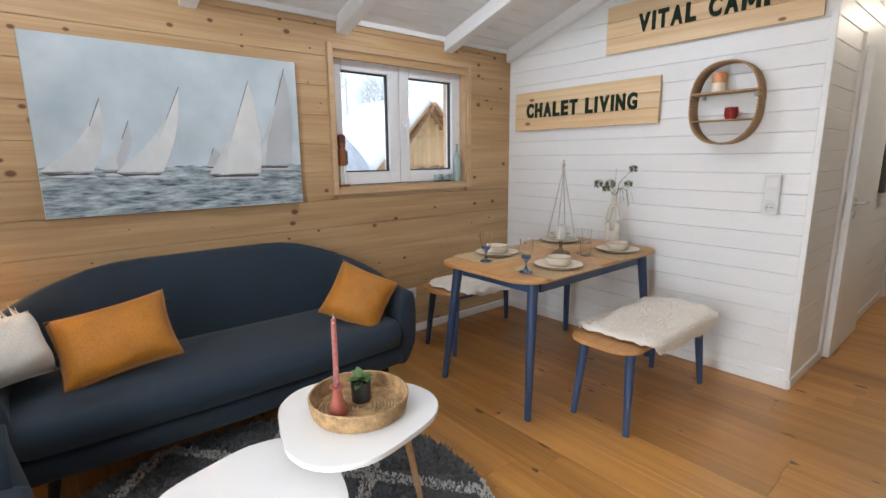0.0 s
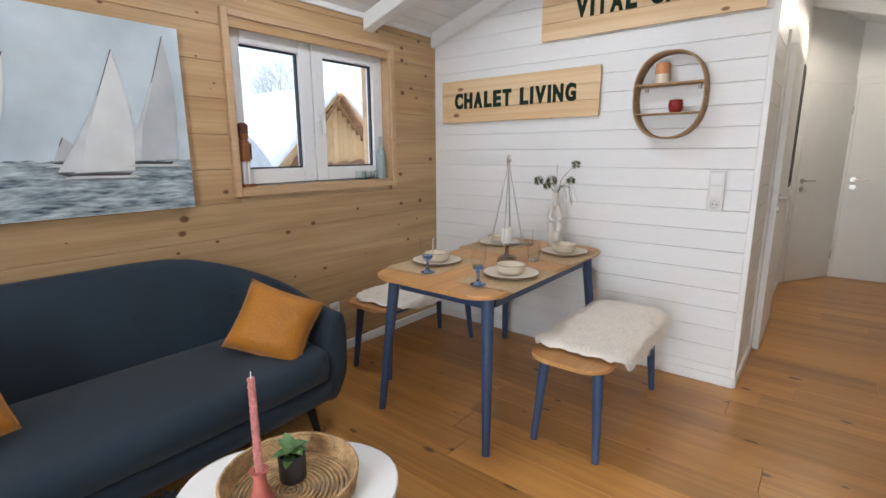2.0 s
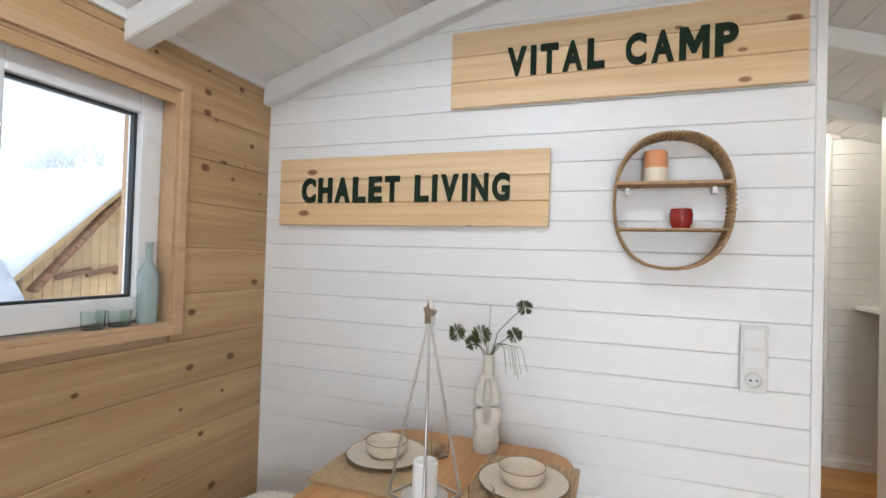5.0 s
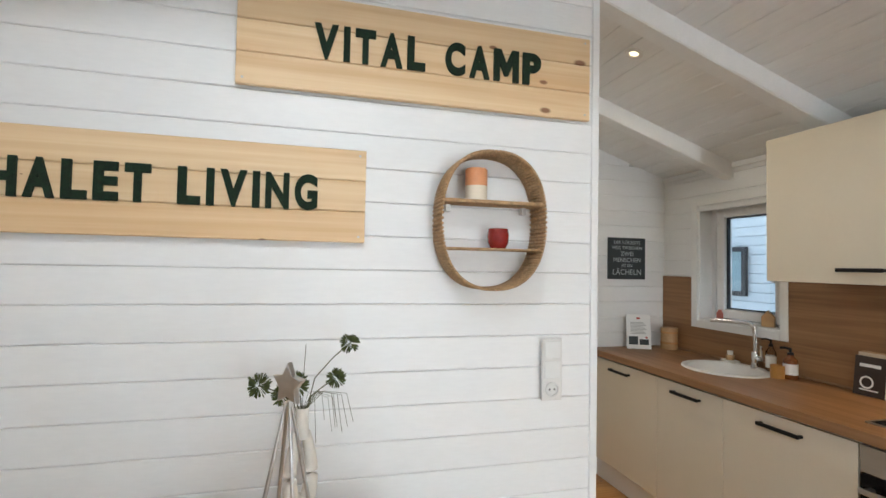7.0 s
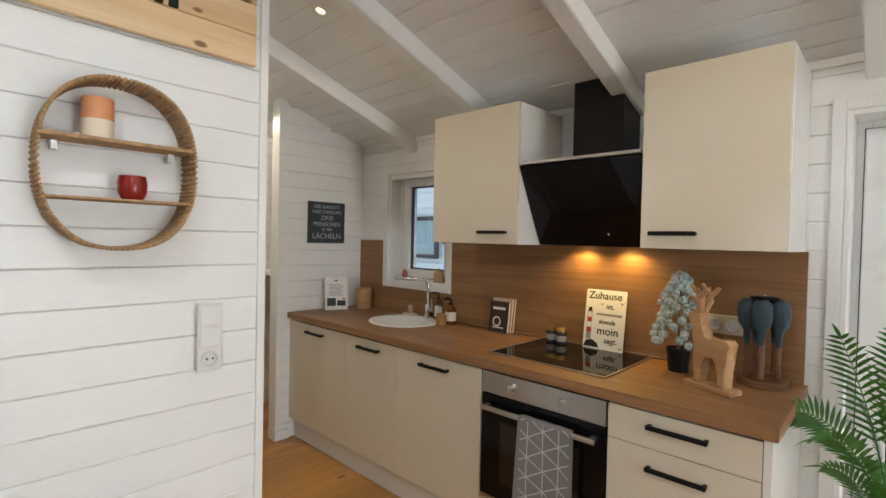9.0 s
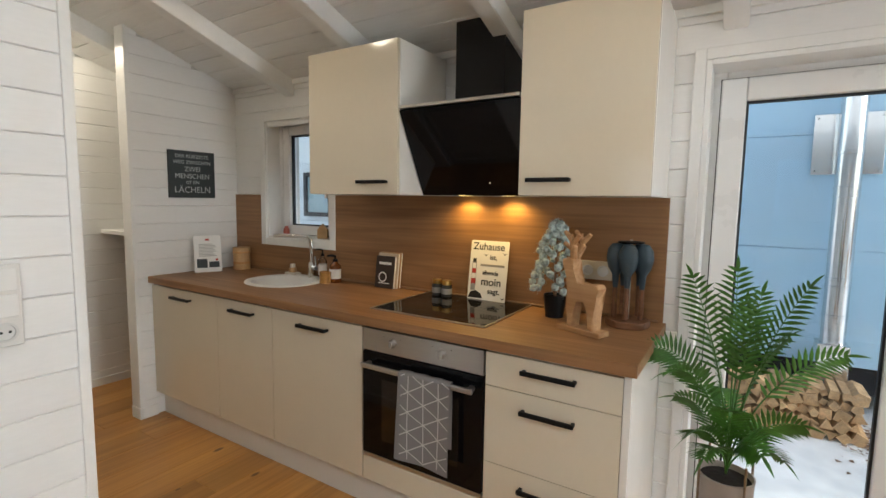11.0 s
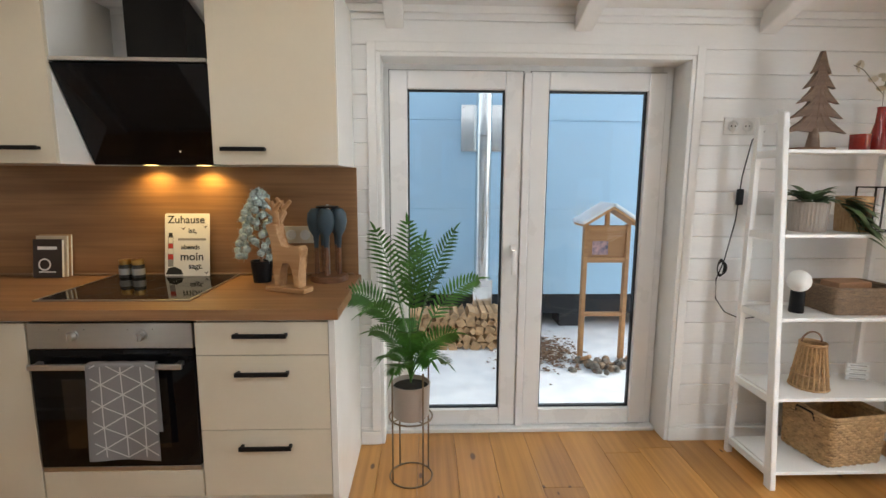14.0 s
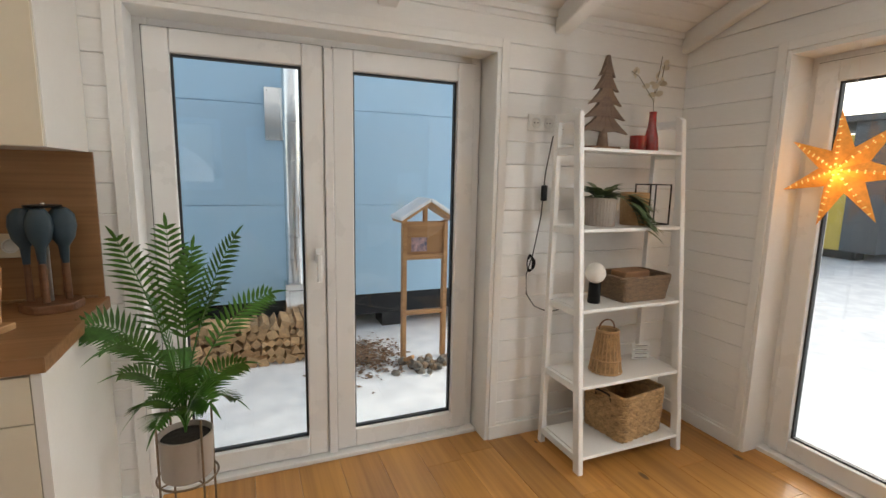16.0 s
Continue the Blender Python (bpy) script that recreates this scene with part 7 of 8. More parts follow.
branches = [[(0, 0, 0), (0.005, 0.0, 0.12), (-0.01, 0.01, 0.23), (-0.02, 0.01, 0.30)], [(0.0, 0, 0.08), (0.06, 0.0, 0.14), (0.12, 0.01, 0.19), (0.17, 0.01, 0.21)], [(0, 0, 0.12), (-0.04, 0.0, 0.20), (-0.05, 0.0, 0.27)]]
rng = random.Random(8)
for br in branches:
    part("twig", tube(bmesh.new(), br, 0.0016, 5), M_STEM, tw)
    for k in range(6):
        t = rng.uniform(0.3, 1)
        i = min(len(br) - 2, int(t * (len(br) - 1)))
        p = Vector(br[i]).lerp(Vector(br[i + 1]), t * (len(br) - 1) - i) + Vector((rng.uniform(-0.02, 0.02), rng.uniform(-0.01, 0.02), rng.uniform(-0.02, 0.02)))
        part("pod", spun(lathe(bmesh.new(), [(0, -0.0006), (0.017, -0.0004), (0.0185, 0), (0.017, 0.0004), (0, 0.0006)], seg=14, squash=0.75), Matrix.Translation(p) @ pose(0, 0, 0, rng.uniform(40, 130), rng.uniform(-40, 40), rng.uniform(0, 180))), M_LUNARIA, tw)


def ribbed_pot(at, r, h, mat, label, name="plant_pot"):
    p = thing(name, label, "pot", at)
    n = 64
    bm = bmesh.new()
    rings = []
    for rr, z in ((0, 0), (r * 0.9, 0), (r * 0.92, 0.005), (r, h - 0.004), (r - 0.004, h), (r - 0.008, h - 0.004), (r * 0.88, h * 0.82), (0, h * 0.82)):
        if rr == 0:
            rings.append([bm.verts.new((0, 0, z))])
        else:
            rings.append([bm.verts.new(((rr + (0.0018 if i % 2 else 0)) * math.cos(2 * math.pi * i / n), (rr + (0.0018 if i % 2 else 0)) * math.sin(2 * math.pi * i / n), z)) for i in range(n)])
    for a, b in zip(rings, rings[1:]):
        for i in range(n):
            j = (i + 1) % n
            if len(a) == 1:
                bm.faces.new((a[0], b[j], b[i]))
            elif len(b) == 1:
                bm.faces.new((a[i], a[j], b[0]))
            else:
                bm.faces.new((a[i], a[j], b[j], b[i]))
    part("pot", bm, mat, p)
    return p


vine = ribbed_pot((0.365, 0.0, SH[2]), 0.078, 0.14, M_GREYPOT, "trailing variegated plant in a ribbed beige pot", "potted_plant")
tagged(vine, category="plant")
M_LEAF_V = material("variegated_leaf", (0.035, 0.085, 0.025), 0.45, vary=0.2, scale=25, color2=(0.17, 0.24, 0.12), bump=0.1)
for k in range(90):
    a = rng.uniform(0, 6.28)
    if k < 40:
        base = Vector((0.03 * math.cos(a), 0.03 * math.sin(a), 0.12 + rng.uniform(0, 0.05)))
        d = (math.cos(a), math.sin(a) , rng.uniform(0.2, 1.1))
    else:
        t = rng.random()
        base = Vector((-0.08 - 0.10 * t, 0.05 + 0.04 * rng.random(), 0.15 - 0.14 * t * t + rng.uniform(-0.02, 0.03)))
        d = (-0.6 + rng.uniform(-0.5, 0.5), 0.5 + rng.uniform(-0.3, 0.5), rng.uniform(-0.8, 0.3))
    part("leaf", leaf_mesh(bmesh.new(), base, d, rng.uniform(0.085, 0.13), 0.042, 0.35, 0.2), M_LEAF_V, vine, "", 2)
part("vine", tube(bmesh.new(), [(0, 0, 0.12), (-0.07, 0.04, 0.16), (-0.14, 0.07, 0.11), (-0.18, 0.085, 0.0)], 0.002, 5), M_LEAF_V, vine, "", 2)
ribbed_pot((0.145, -0.005, SH[2]), 0.07, 0.165, M_BEECH, "pale ribbed wooden planter on the ladder shelf")
tr = thing("glass_lantern", "black-framed square glass lantern on the ladder shelf", "lantern", (0.03, 0.0, SH[2]))
for sx in (-1, 1):
    for sy in (-1, 1):
        part("bar", bbox(sx * 0.07 - 0.003, sx * 0.07 + 0.003, sy * 0.05 - 0.003, sy * 0.05 + 0.003, 0.0, 0.21), M_BLACK, tr)
for z in (0.003, 0.207):
    for sx in (-1, 1):
        part("bar", bbox(sx * 0.07 - 0.0025, sx * 0.07 + 0.0025, -0.047, 0.047, z - 0.003, z + 0.003), M_BLACK, tr)
        part("bar", bbox(-0.067, 0.067, sx * 0.05 - 0.0025, sx * 0.05 + 0.0025, z - 0.003, z + 0.003), M_BLACK, tr)
for sy in (-1, 1):
    part("pane", bbox(-0.067, 0.067, sy * 0.05 - 0.0008, sy * 0.05 + 0.0008, 0.006, 0.204), M_CLEAR, tr, "clear glass pane").visible_shadow = False
tl = thing("table_lamp", "white ball lamp on a black cylinder, unlit", "lamp", (0.42, 0.06, SH[3]))
tl.scale = (0.88, 0.88, 0.92)
part("base", lathe(bmesh.new(), [(0, 0), (0.033, 0), (0.035, 0.004), (0.033, 0.11), (0, 0.11)], seg=28), M_BLACK, tl, "black cylinder base", True)
part("globe", lathe(bmesh.new(), [(0.0, 0.108)] + [(0.056 * math.sin(math.pi * k / 16), 0.162 - 0.056 * math.cos(math.pi * k / 16)) for k in range(2, 16)] + [(0, 0.218)], seg=32), M_PAPER, tl, "white globe", True)


def basket(at, w, d, h, mat, label, strand, turn=0, flare=0.08):
    """A box basket of wavy horizontal strands woven round uprights."""
    b = thing("basket", label, "basket", at, turn)
    rows = int(h / (strand * 1.55))
    n = 64
    for k in range(rows):
        t = k / max(1, rows - 1)
        f = 1 + flare * t
        out = rounded(w * f, d * f, 0.03, 5)
        pts = []
        per = []
        for i, (p, q) in enumerate(zip(out, out[1:] + out[:1])):
            m = max(1, int(math.hypot(q[0] - p[0], q[1] - p[1]) / (strand * 2.2)))
            per += [(p[0] + (q[0] - p[0]) * j / m, p[1] + (q[1] - p[1]) * j / m) for j in range(m)]
        for i, (x, y) in enumerate(per):
            s = 1 + (0.45 * strand / max(0.03, math.hypot(x, y))) * (1 if (i + k) % 2 else -1)
            pts.append((x * s, y * s, strand + k * strand * 1.55 + 0.15 * strand * math.sin(i * 1.7 + k)))
        part("strand", tube(bmesh.new(), pts, strand * 0.95, 6, True), mat, b, "", 2)
    part("base", bbox(-w / 2 + 0.012, w / 2 - 0.012, -d / 2 + 0.012, d / 2 - 0.012, 0.001, 0.008), mat, b)
    part("lining", frame_bars(bmesh.new(), -w / 2 + 0.010, w / 2 - 0.010, -d / 2 + 0.010, d / 2 - 0.010, 0.004, -h * 0.92, -0.006, 0.0), mat, b).matrix_basis = Matrix.Rotation(radians(-90), 4, "X") @ Matrix.Scale(-1, 4, (0, 0, 1)) @ Matrix.Identity(4)
    rim = rounded(w * (1 + flare), d * (1 + flare), 0.03, 6)
    part("rim", tube(bmesh.new(), [(x, y, h) for x, y in rim], strand * 1.15, 8, True), mat, b, "", 2)
    return b


wbk = basket((0.145, 0.02, SH[3]), 0.29, 0.20, 0.125, M_WICKER, "grey-brown wicker basket tray on the ladder shelf", 0.0052, 0, 0.12)
pk = thing("brown_paper", "folded brown paper in the wicker basket", "paper", (0.14, 0.0, SH[3] + 0.009))
part("sheet", spun(bbox(-0.09, 0.09, -0.05, 0.05, 0.0, 0.13, 0.006), pose(0, 0, 0, 0, 0, 6)), material("kraft_paper", (0.34, 0.19, 0.10), 0.8), pk)
ln = thing("rattan_lantern", "tapered rattan lantern with a loop handle", "lantern", (0.325, 0.07, SH[4]))
for k in range(22):
    a = 2 * math.pi * k / 22
    part("cane", rod(bmesh.new(), (0.08 * math.cos(a), 0.08 * math.sin(a), 0.0), (0.052 * math.cos(a), 0.052 * math.sin(a), 0.215), 0.0034, seg=6), M_BEECH, ln)
for z, r in ((0.006, 0.081), (0.07, 0.073), (0.21, 0.054), (0.218, 0.054)):
    part("hoop", tube(bmesh.new(), [(r * math.cos(2 * math.pi * i / 36), r * math.sin(2 * math.pi * i / 36), z) for i in range(36)], 0.004, 6, True), M_BEECH, ln, "", 2)
part("handle", tube(bmesh.new(), [(0.05 * math.cos(t), -0.01, 0.218 + 0.05 * math.sin(t)) for t in [math.pi * i / 12 for i in range(13)]], 0.004, 6), M_DARKWOOD, ln, "dark loop handle", 2)
part("liner", lathe(bmesh.new(), [(0, 0.003), (0.07, 0.003), (0.048, 0.21)], seg=26), M_SEAGRASS, ln, "woven liner", True)
bs = thing("block_sign", "small white slatted wooden sign", "sign", (0.035, 0.01, SH[4]), 165)
for k in range(4):
    part("slat", bbox(-0.05, 0.05, -0.01, 0.0, 0.004 + 0.022 * k, 0.023 + 0.022 * k, 0.002), M_WHITE_PAINT, bs)
    part("text_line", bbox(-0.035, 0.035, -0.0108, -0.0101, 0.011 + 0.022 * k, 0.016 + 0.022 * k), M_GREYINK, bs, "unreadable grey line")
part("batten", bbox(-0.04, -0.03, 0.0, 0.008, 0.0, 0.09), M_WHITE_PAINT, bs)
sg = basket((0.175, 0.06, SH[5]), 0.30, 0.25, 0.235, M_SEAGRASS, "woven seagrass storage basket on the lowest board", 0.0085, 8, 0.05)
for s in (-1, 1):
    bm = tube(bmesh.new(), [(s * 0.157, -0.05, 0.195), (s * 0.165, -0.04, 0.232), (s * 0.165, 0.04, 0.232), (s * 0.157, 0.05, 0.195)], 0.006, 6)
    part("handle", bm, M_BLACK, sg, "dark handle loop")

# cable with in-line switch beside the shelf
cb = thing("lamp_cable", "black lamp cable hanging beside the ladder shelf", "cable", (0.53, YS + 0.02, 0.8))
part("cable", tube(bmesh.new(), [(-0.02, 0.03, 0.84), (0.03, 0.02, 0.80), (0.06, 0.015, 0.62), (0.07, 0.01, 0.40), (0.11, 0.012, 0.20), (0.145, 0.014, 0.10), (0.14, 0.016, 0.0), (0.09, 0.02, -0.07), (0.02, 0.05, -0.10), (-0.06, 0.12, -0.06), (-0.13, 0.2, -0.005)], 0.003, 6), M_BLACK, cb, "", 2)
part("switch", bbox(0.045, 0.075, 0.002, 0.022, 0.48, 0.56, 0.005), M_BLACK, cb, "in-line switch")
for k in range(4):
    part("coil", tube(bmesh.new(), [(0.125 + (0.016 + 0.003 * k) * math.cos(2 * math.pi * i / 20), 0.012 + 0.004 * k, 0.16 + (0.045 - 0.004 * k) * math.sin(2 * math.pi * i / 20)) for i in range(20)], 0.0028, 5, True), M_BLACK, cb, "coiled slack", 2)

# ---- paper star in the gable door ----
M_STAR = material("lit_orange_paper", (0.75, 0.36, 0.08), 0.8, vary=0.15, scale=30, grain=80, bump=0.1, emit=(1.0, 0.30, 0.04), emit_strength=0.11)
M_STAR_HOLE = material("star_perforation", (1, 0.8, 0.4), 0.8, emit=(1.0, 0.60, 0.20), emit_strength=0.36, vary=0.0, bump=0)
st = thing("paper_star", "lit orange seven-pointed paper star lantern in the door", "star lamp", (-0.405, 0.622, 1.458), 0)
bm = bmesh.new()
R0, R1 = 0.262, 0.10
rim = [((R0 if k % 2 == 0 else R1) * math.cos(radians(90 + 180 / 7 * k + 8)), (R0 if k % 2 == 0 else R1) * math.sin(radians(90 + 180 / 7 * k + 8))) for k in range(14)]
f = bm.verts.new((0.06, 0, 0))
g = bm.verts.new((-0.06, 0, 0))
rv_ = [bm.verts.new((0, y, z)) for y, z in rim]
for i in range(14):
    bm.faces.new((f, rv_[i], rv_[(i + 1) % 14]))
    bm.faces.new((g, rv_[(i + 1) % 14], rv_[i]))
part("paper_body", bm, M_STAR, st)
rng = random.Random(3)
for k in range(0, 14, 2):
    tip = Vector((0.0, *rim[k]))
    for i in range(1, 9):
        for s in (-1, 1):
            t = i / 9
            side = Vector((0, *rim[(k + s) % 14]))
            base = Vector((0.06, 0, 0)).lerp(tip, t)
            p = base.lerp(Vector((0.06, 0, 0)).lerp(side, t) if t < 1 else tip, 0.28 * (1 - t) + 0.06) + Vector((0.0035, 0, 0))
            part("perforation", spun(rod(bmesh.new(), (0, 0, 0), (0.001, 0, 0), 0.0036, seg=7), Matrix.Translation(p)), M_STAR_HOLE, st)
part("cord", tube(bmesh.new(), [(0, 0.0, 0.24), (0, 0.005, 0.42), (0.01, 0.0, 0.55)], 0.0016, 5), M_PAPER, st, "white cord")
lamp("star_light", "POINT", (-0.30, 0.63, 1.43), 0.7, (1.0, 0.5, 0.16), 0.04)
wr = thing("string_wire", "thin white wire strung across the door reveal", "wire", (XW, 0.30, 1.80))
part("wire", tube(bmesh.new(), [(0.004, -0.03, -0.005), (0.004, 0.04, 0.015), (-0.05, 0.2, 0.085), (-0.06, 0.5, 0.16), (-0.05, 0.9, 0.17)], 0.0014, 5), M_PAPER, wr, "", 2)

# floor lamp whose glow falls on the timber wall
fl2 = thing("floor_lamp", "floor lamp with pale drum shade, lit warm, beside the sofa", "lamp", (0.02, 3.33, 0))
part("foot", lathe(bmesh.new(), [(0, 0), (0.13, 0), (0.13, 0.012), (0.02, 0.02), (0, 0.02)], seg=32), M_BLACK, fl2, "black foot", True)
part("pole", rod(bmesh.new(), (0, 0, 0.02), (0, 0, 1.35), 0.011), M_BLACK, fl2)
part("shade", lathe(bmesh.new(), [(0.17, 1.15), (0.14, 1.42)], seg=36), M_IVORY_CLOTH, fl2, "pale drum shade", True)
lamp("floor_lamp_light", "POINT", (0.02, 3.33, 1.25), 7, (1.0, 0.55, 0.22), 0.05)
# ---- outdoors ----
GZ = -0.20
bm = bmesh.new()
bmesh.ops.create_grid(bm, x_segments=8, y_segments=8, size=400)
ground = setting(part("ground", spun(bm, pose(0, 0, GZ)), M_SNOW), "trodden snow covered ground", "ground")
# neighbouring house with pale blue panels, seen through the patio door
M_SKIRT = material("dark_skirting", (0.02, 0.021, 0.024), 0.7)
M_FLUE = material("polished_flue_steel", (0.72, 0.72, 0.72), 0.16, metal=1.0, vary=0.05, scale=2, stretch=(1, 1, 0.2), bump=0.02)
hs = thing("house", "neighbouring mobile house clad in pale blue panels", "house", (2.0, -2.78, GZ))
part("wall", bbox(-3.2, 3.2, -3.0, -0.012, 0.40, 3.6), M_BLUEWALL, hs)
for z0, z1 in ((0.385, 1.29), (1.296, 2.19), (2.196, 3.09), (3.096, 3.6)):
    part("panel", bbox(-3.21, 3.2, -0.012, 0.0, z0, z1, 0.003), M_BLUEWALL, hs)
part("underside", bbox(-3.1, 3.2, -2.9, -0.12, 0.14, 0.40), M_SKIRT, hs, "dark underside")
part("support", bbox(-1.55, -1.30, -0.4, -0.1, 0.0, 0.14), M_SKIRT, hs, "dark block support")
part("support", bbox(0.5, 0.8, -0.4, -0.1, 0.0, 0.14), M_SKIRT, hs, "dark block support")
part("roof", bbox(-3.3, 3.3, -3.1, 0.12, 3.6, 3.75, 0.02), M_SKIRT, hs, "dark flat roof edge")
fl = thing("flue_pipe", "polished steel flue pipe on the neighbouring house", "flue", (1.60, -2.60, GZ))
part("pipe", rod(bmesh.new(), (0, 0, 0.55), (0, 0, 3.6), 0.078, seg=32), M_FLUE, fl, "", True)
for z in (0.80, 1.02, 1.08, 1.70, 1.76, 2.02, 2.62):
    part("clamp", lathe(bmesh.new(), [(0.079, z), (0.083, z + 0.004), (0.083, z + 0.02), (0.079, z + 0.024)], seg=32), M_FLUE, fl, "", True)
part("inspection_box", bbox(-0.10, 0.10, -0.10, 0.10, 0.32, 0.60, 0.01), M_FLUE, fl)
part("access_door", bbox(-0.065, 0.065, 0.101, 0.112, 0.38, 0.54, 0.006), M_FLUE, fl)
part("bracket_plate", bbox(-0.13, 0.13, -0.12, 0.13, 0.28, 0.315, 0.006), M_FLUE, fl)
part("wall_plate", bbox(-0.215, 0.215, -0.165, -0.14, 1.88, 2.34, 0.003), M_FLUE, fl, "square polished wall plate")
for x in (-0.19, 0.19):
    for z in (1.91, 2.31):
        part("bolt", rod(bmesh.new(), (x, -0.14, z), (x, -0.13, z), 0.008, seg=8), M_STEEL, fl)

# firewood: split logs stacked under the house
M_BARK = material("split_log_end", (0.46, 0.30, 0.16), 0.85, vary=0.3, scale=25, grain=120, bump=0.5, random_amt=0.25)
stack = thing("firewood_stack", "stack of split firewood logs on the snow", "firewood", (0, 0, GZ))
rng = random.Random(77)
for r in range(5):
    x = 1.42 + 0.03 * (r % 2)
    while x < 2.62:
        s = rng.uniform(0.05, 0.10)
        k = rng.choice((3, 4, 4, 5))
        a0 = rng.uniform(0, 6.28)
        out = [(s * 0.62 * rng.uniform(0.85, 1.1) * math.cos(a0 + 2 * math.pi * i / k), s * 0.62 * rng.uniform(0.85, 1.1) * math.sin(a0 + 2 * math.pi * i / k)) for i in range(k)]
        bm = spun(prism(bmesh.new(), out, -0.02 * rng.random(), 0.30), pose(x + s / 2, -2.13 - 0.05 * rng.random() - 0.02 * r, 0.035 + 0.068 * r + rng.uniform(-0.006, 0.006), 90))
        part("log", bm, M_BARK, stack)
        x += s * 0.98
# wooden notice board with a little roof
M_STAND = wood("weathered_larch", (0.50, 0.27, 0.12), (0.36, 0.18, 0.075), 0.65)
nb = thing("notice_board", "wooden notice board on two posts with a snowy little roof", "notice board", (0.595, -1.90, GZ))
nb.scale = (0.82, 1, 1)
for s in (-1, 1):
    part("post", bbox(s * 0.225 - 0.022, s * 0.225 + 0.022, -0.03, 0.03, 0.0, 1.22, 0.004), M_STAND, nb)
    bm = bmesh.new()
    L = 0.34
    box(bm, -L / 2, L / 2, -0.14, 0.14, 0, 0.022, 0.003)
    part("roof_board", spun(bm, pose(s * 0.145, 0, 1.285, 0, s * 27, 0)), M_STAND, nb)
    bm = bbox(-L / 2 - 0.01, L / 2 + 0.005, -0.15, 0.15, 0.022, 0.055, 0.012)
    part("snow_cap", spun(bm, pose(s * 0.145, 0, 1.285, 0, s * 27, 0)), M_SNOW, nb, "layer of snow")
    part("foot_brace", spun(bbox(-0.02, 0.02, -0.16, 0.16, 0, 0.03, 0.004), pose(s * 0.225 + s * 0.03, 0.1, 0.02, 28, 0, s * 20)), M_STAND, nb)
part("king_post", bbox(-0.02, 0.02, -0.02, 0.02, 1.18, 1.33, 0.003), M_STAND, nb)
part("panel", bbox(-0.203, 0.203, -0.015, 0.008, 0.93, 1.17, 0.003), M_STAND, nb, "board panel")
part("rail", bbox(-0.203, 0.203, -0.025, 0.022, 0.885, 0.93, 0.003), M_STAND, nb)
part("rail", bbox(-0.203, 0.203, -0.025, 0.022, 1.17, 1.21, 0.003), M_STAND, nb)
part("cross_rail", bbox(-0.203, 0.203, -0.02, 0.02, 0.40, 0.435, 0.003), M_STAND, nb)
part("postcard", bbox(-0.02, 0.15, 0.009, 0.012, 0.955, 1.075), material("postcard_print", (0.20, 0.25, 0.42), 0.4, vary=0.6, scale=18, color2=(0.60, 0.36, 0.34)), nb, "small landscape print")
# rubble and leaves at its foot
M_ROCK = material("grey_stone", (0.16, 0.15, 0.13), 0.9, vary=0.4, scale=20, bump=0.6, random_amt=0.3)
rng = random.Random(5)
rb = thing("rubble_pile", "small pile of stones, bark and bracken on the snow", "stones", (0.62, -1.68, GZ))
for k in range(46):
    bm = bmesh.new()
    bmesh.ops.create_icosphere(bm, subdivisions=2, radius=rng.uniform(0.018, 0.045))
    for v in bm.verts:
        v.co *= 1 + 0.35 * noise.noise(v.co * 40 + Vector((k, 0, 0)))
    part("stone", spun(bm, pose(rng.gauss(-0.02, 0.13), rng.gauss(0, 0.06), rng.uniform(0.0, 0.04))), M_ROCK if k % 3 else M_WICKER, rb)
me = bpy.data.meshes.new("leaf_litter")
vs, fs = [], []
for k in range(1400):
    x, y = 1.12 + rng.gauss(0, 0.17), -2.12 + rng.gauss(0, 0.22)
    a, r = rng.uniform(0, 6.28), rng.uniform(0.010, 0.028)
    n = len(vs)
    vs += [(x + r * math.cos(a + i * 1.57), y + 0.6 * r * math.sin(a + i * 1.57), GZ + 0.004 + rng.uniform(0, 0.02)) for i in range(4)]
    fs.append((n, n + 1, n + 2, n + 3))
me.from_pydata(vs, [], fs)
me.materials.append(material("brown_leaf_litter", (0.17, 0.11, 0.075), 0.9, vary=0.4, scale=30))
tagged(new("leaf_litter", me), "brown dead leaves scattered on the snow", "leaves", kind="stuff")

# white-clad house behind the kitchen window
h2 = thing("house", "white-clad neighbouring house with a dark framed window", "house", (7.6, -3.0, GZ))
M_SIDING = material("white_siding", (0.66, 0.74, 0.78), 0.5, vary=0.03)
part("wall", bbox(-2.0, 4.0, -3.0, -0.03, 0.0, 3.6), M_SIDING, h2)
for k in range(30):
    part("board", spun(bbox(-2.0, 4.0, -0.012, 0.006, 0.0, 0.112, 0.002), pose(0, -0.012, 0.12 * k, -6)), M_SIDING, h2)
w = part("window", frame_bars(bmesh.new(), -0.36, 0.20, 1.38, 2.02, 0.06, 0.012, 0.06, 0.003), M_DARKFRAME, h2, "dark framed window")
# opaque blue-grey base colour stands in for the sky's reflection
part("pane", bbox(-0.31, 0.15, 0.02, 0.03, 1.43, 1.97), material("sky_tinted_pane", (0.30, 0.42, 0.46), 0.08, bump=0), w, "pane with the mirrored sky put into its colour")
part("roof", bbox(-2.1, 4.1, -3.1, 0.3, 3.6, 3.8, 0.02), M_SNOW, h2, "snow covered roof")

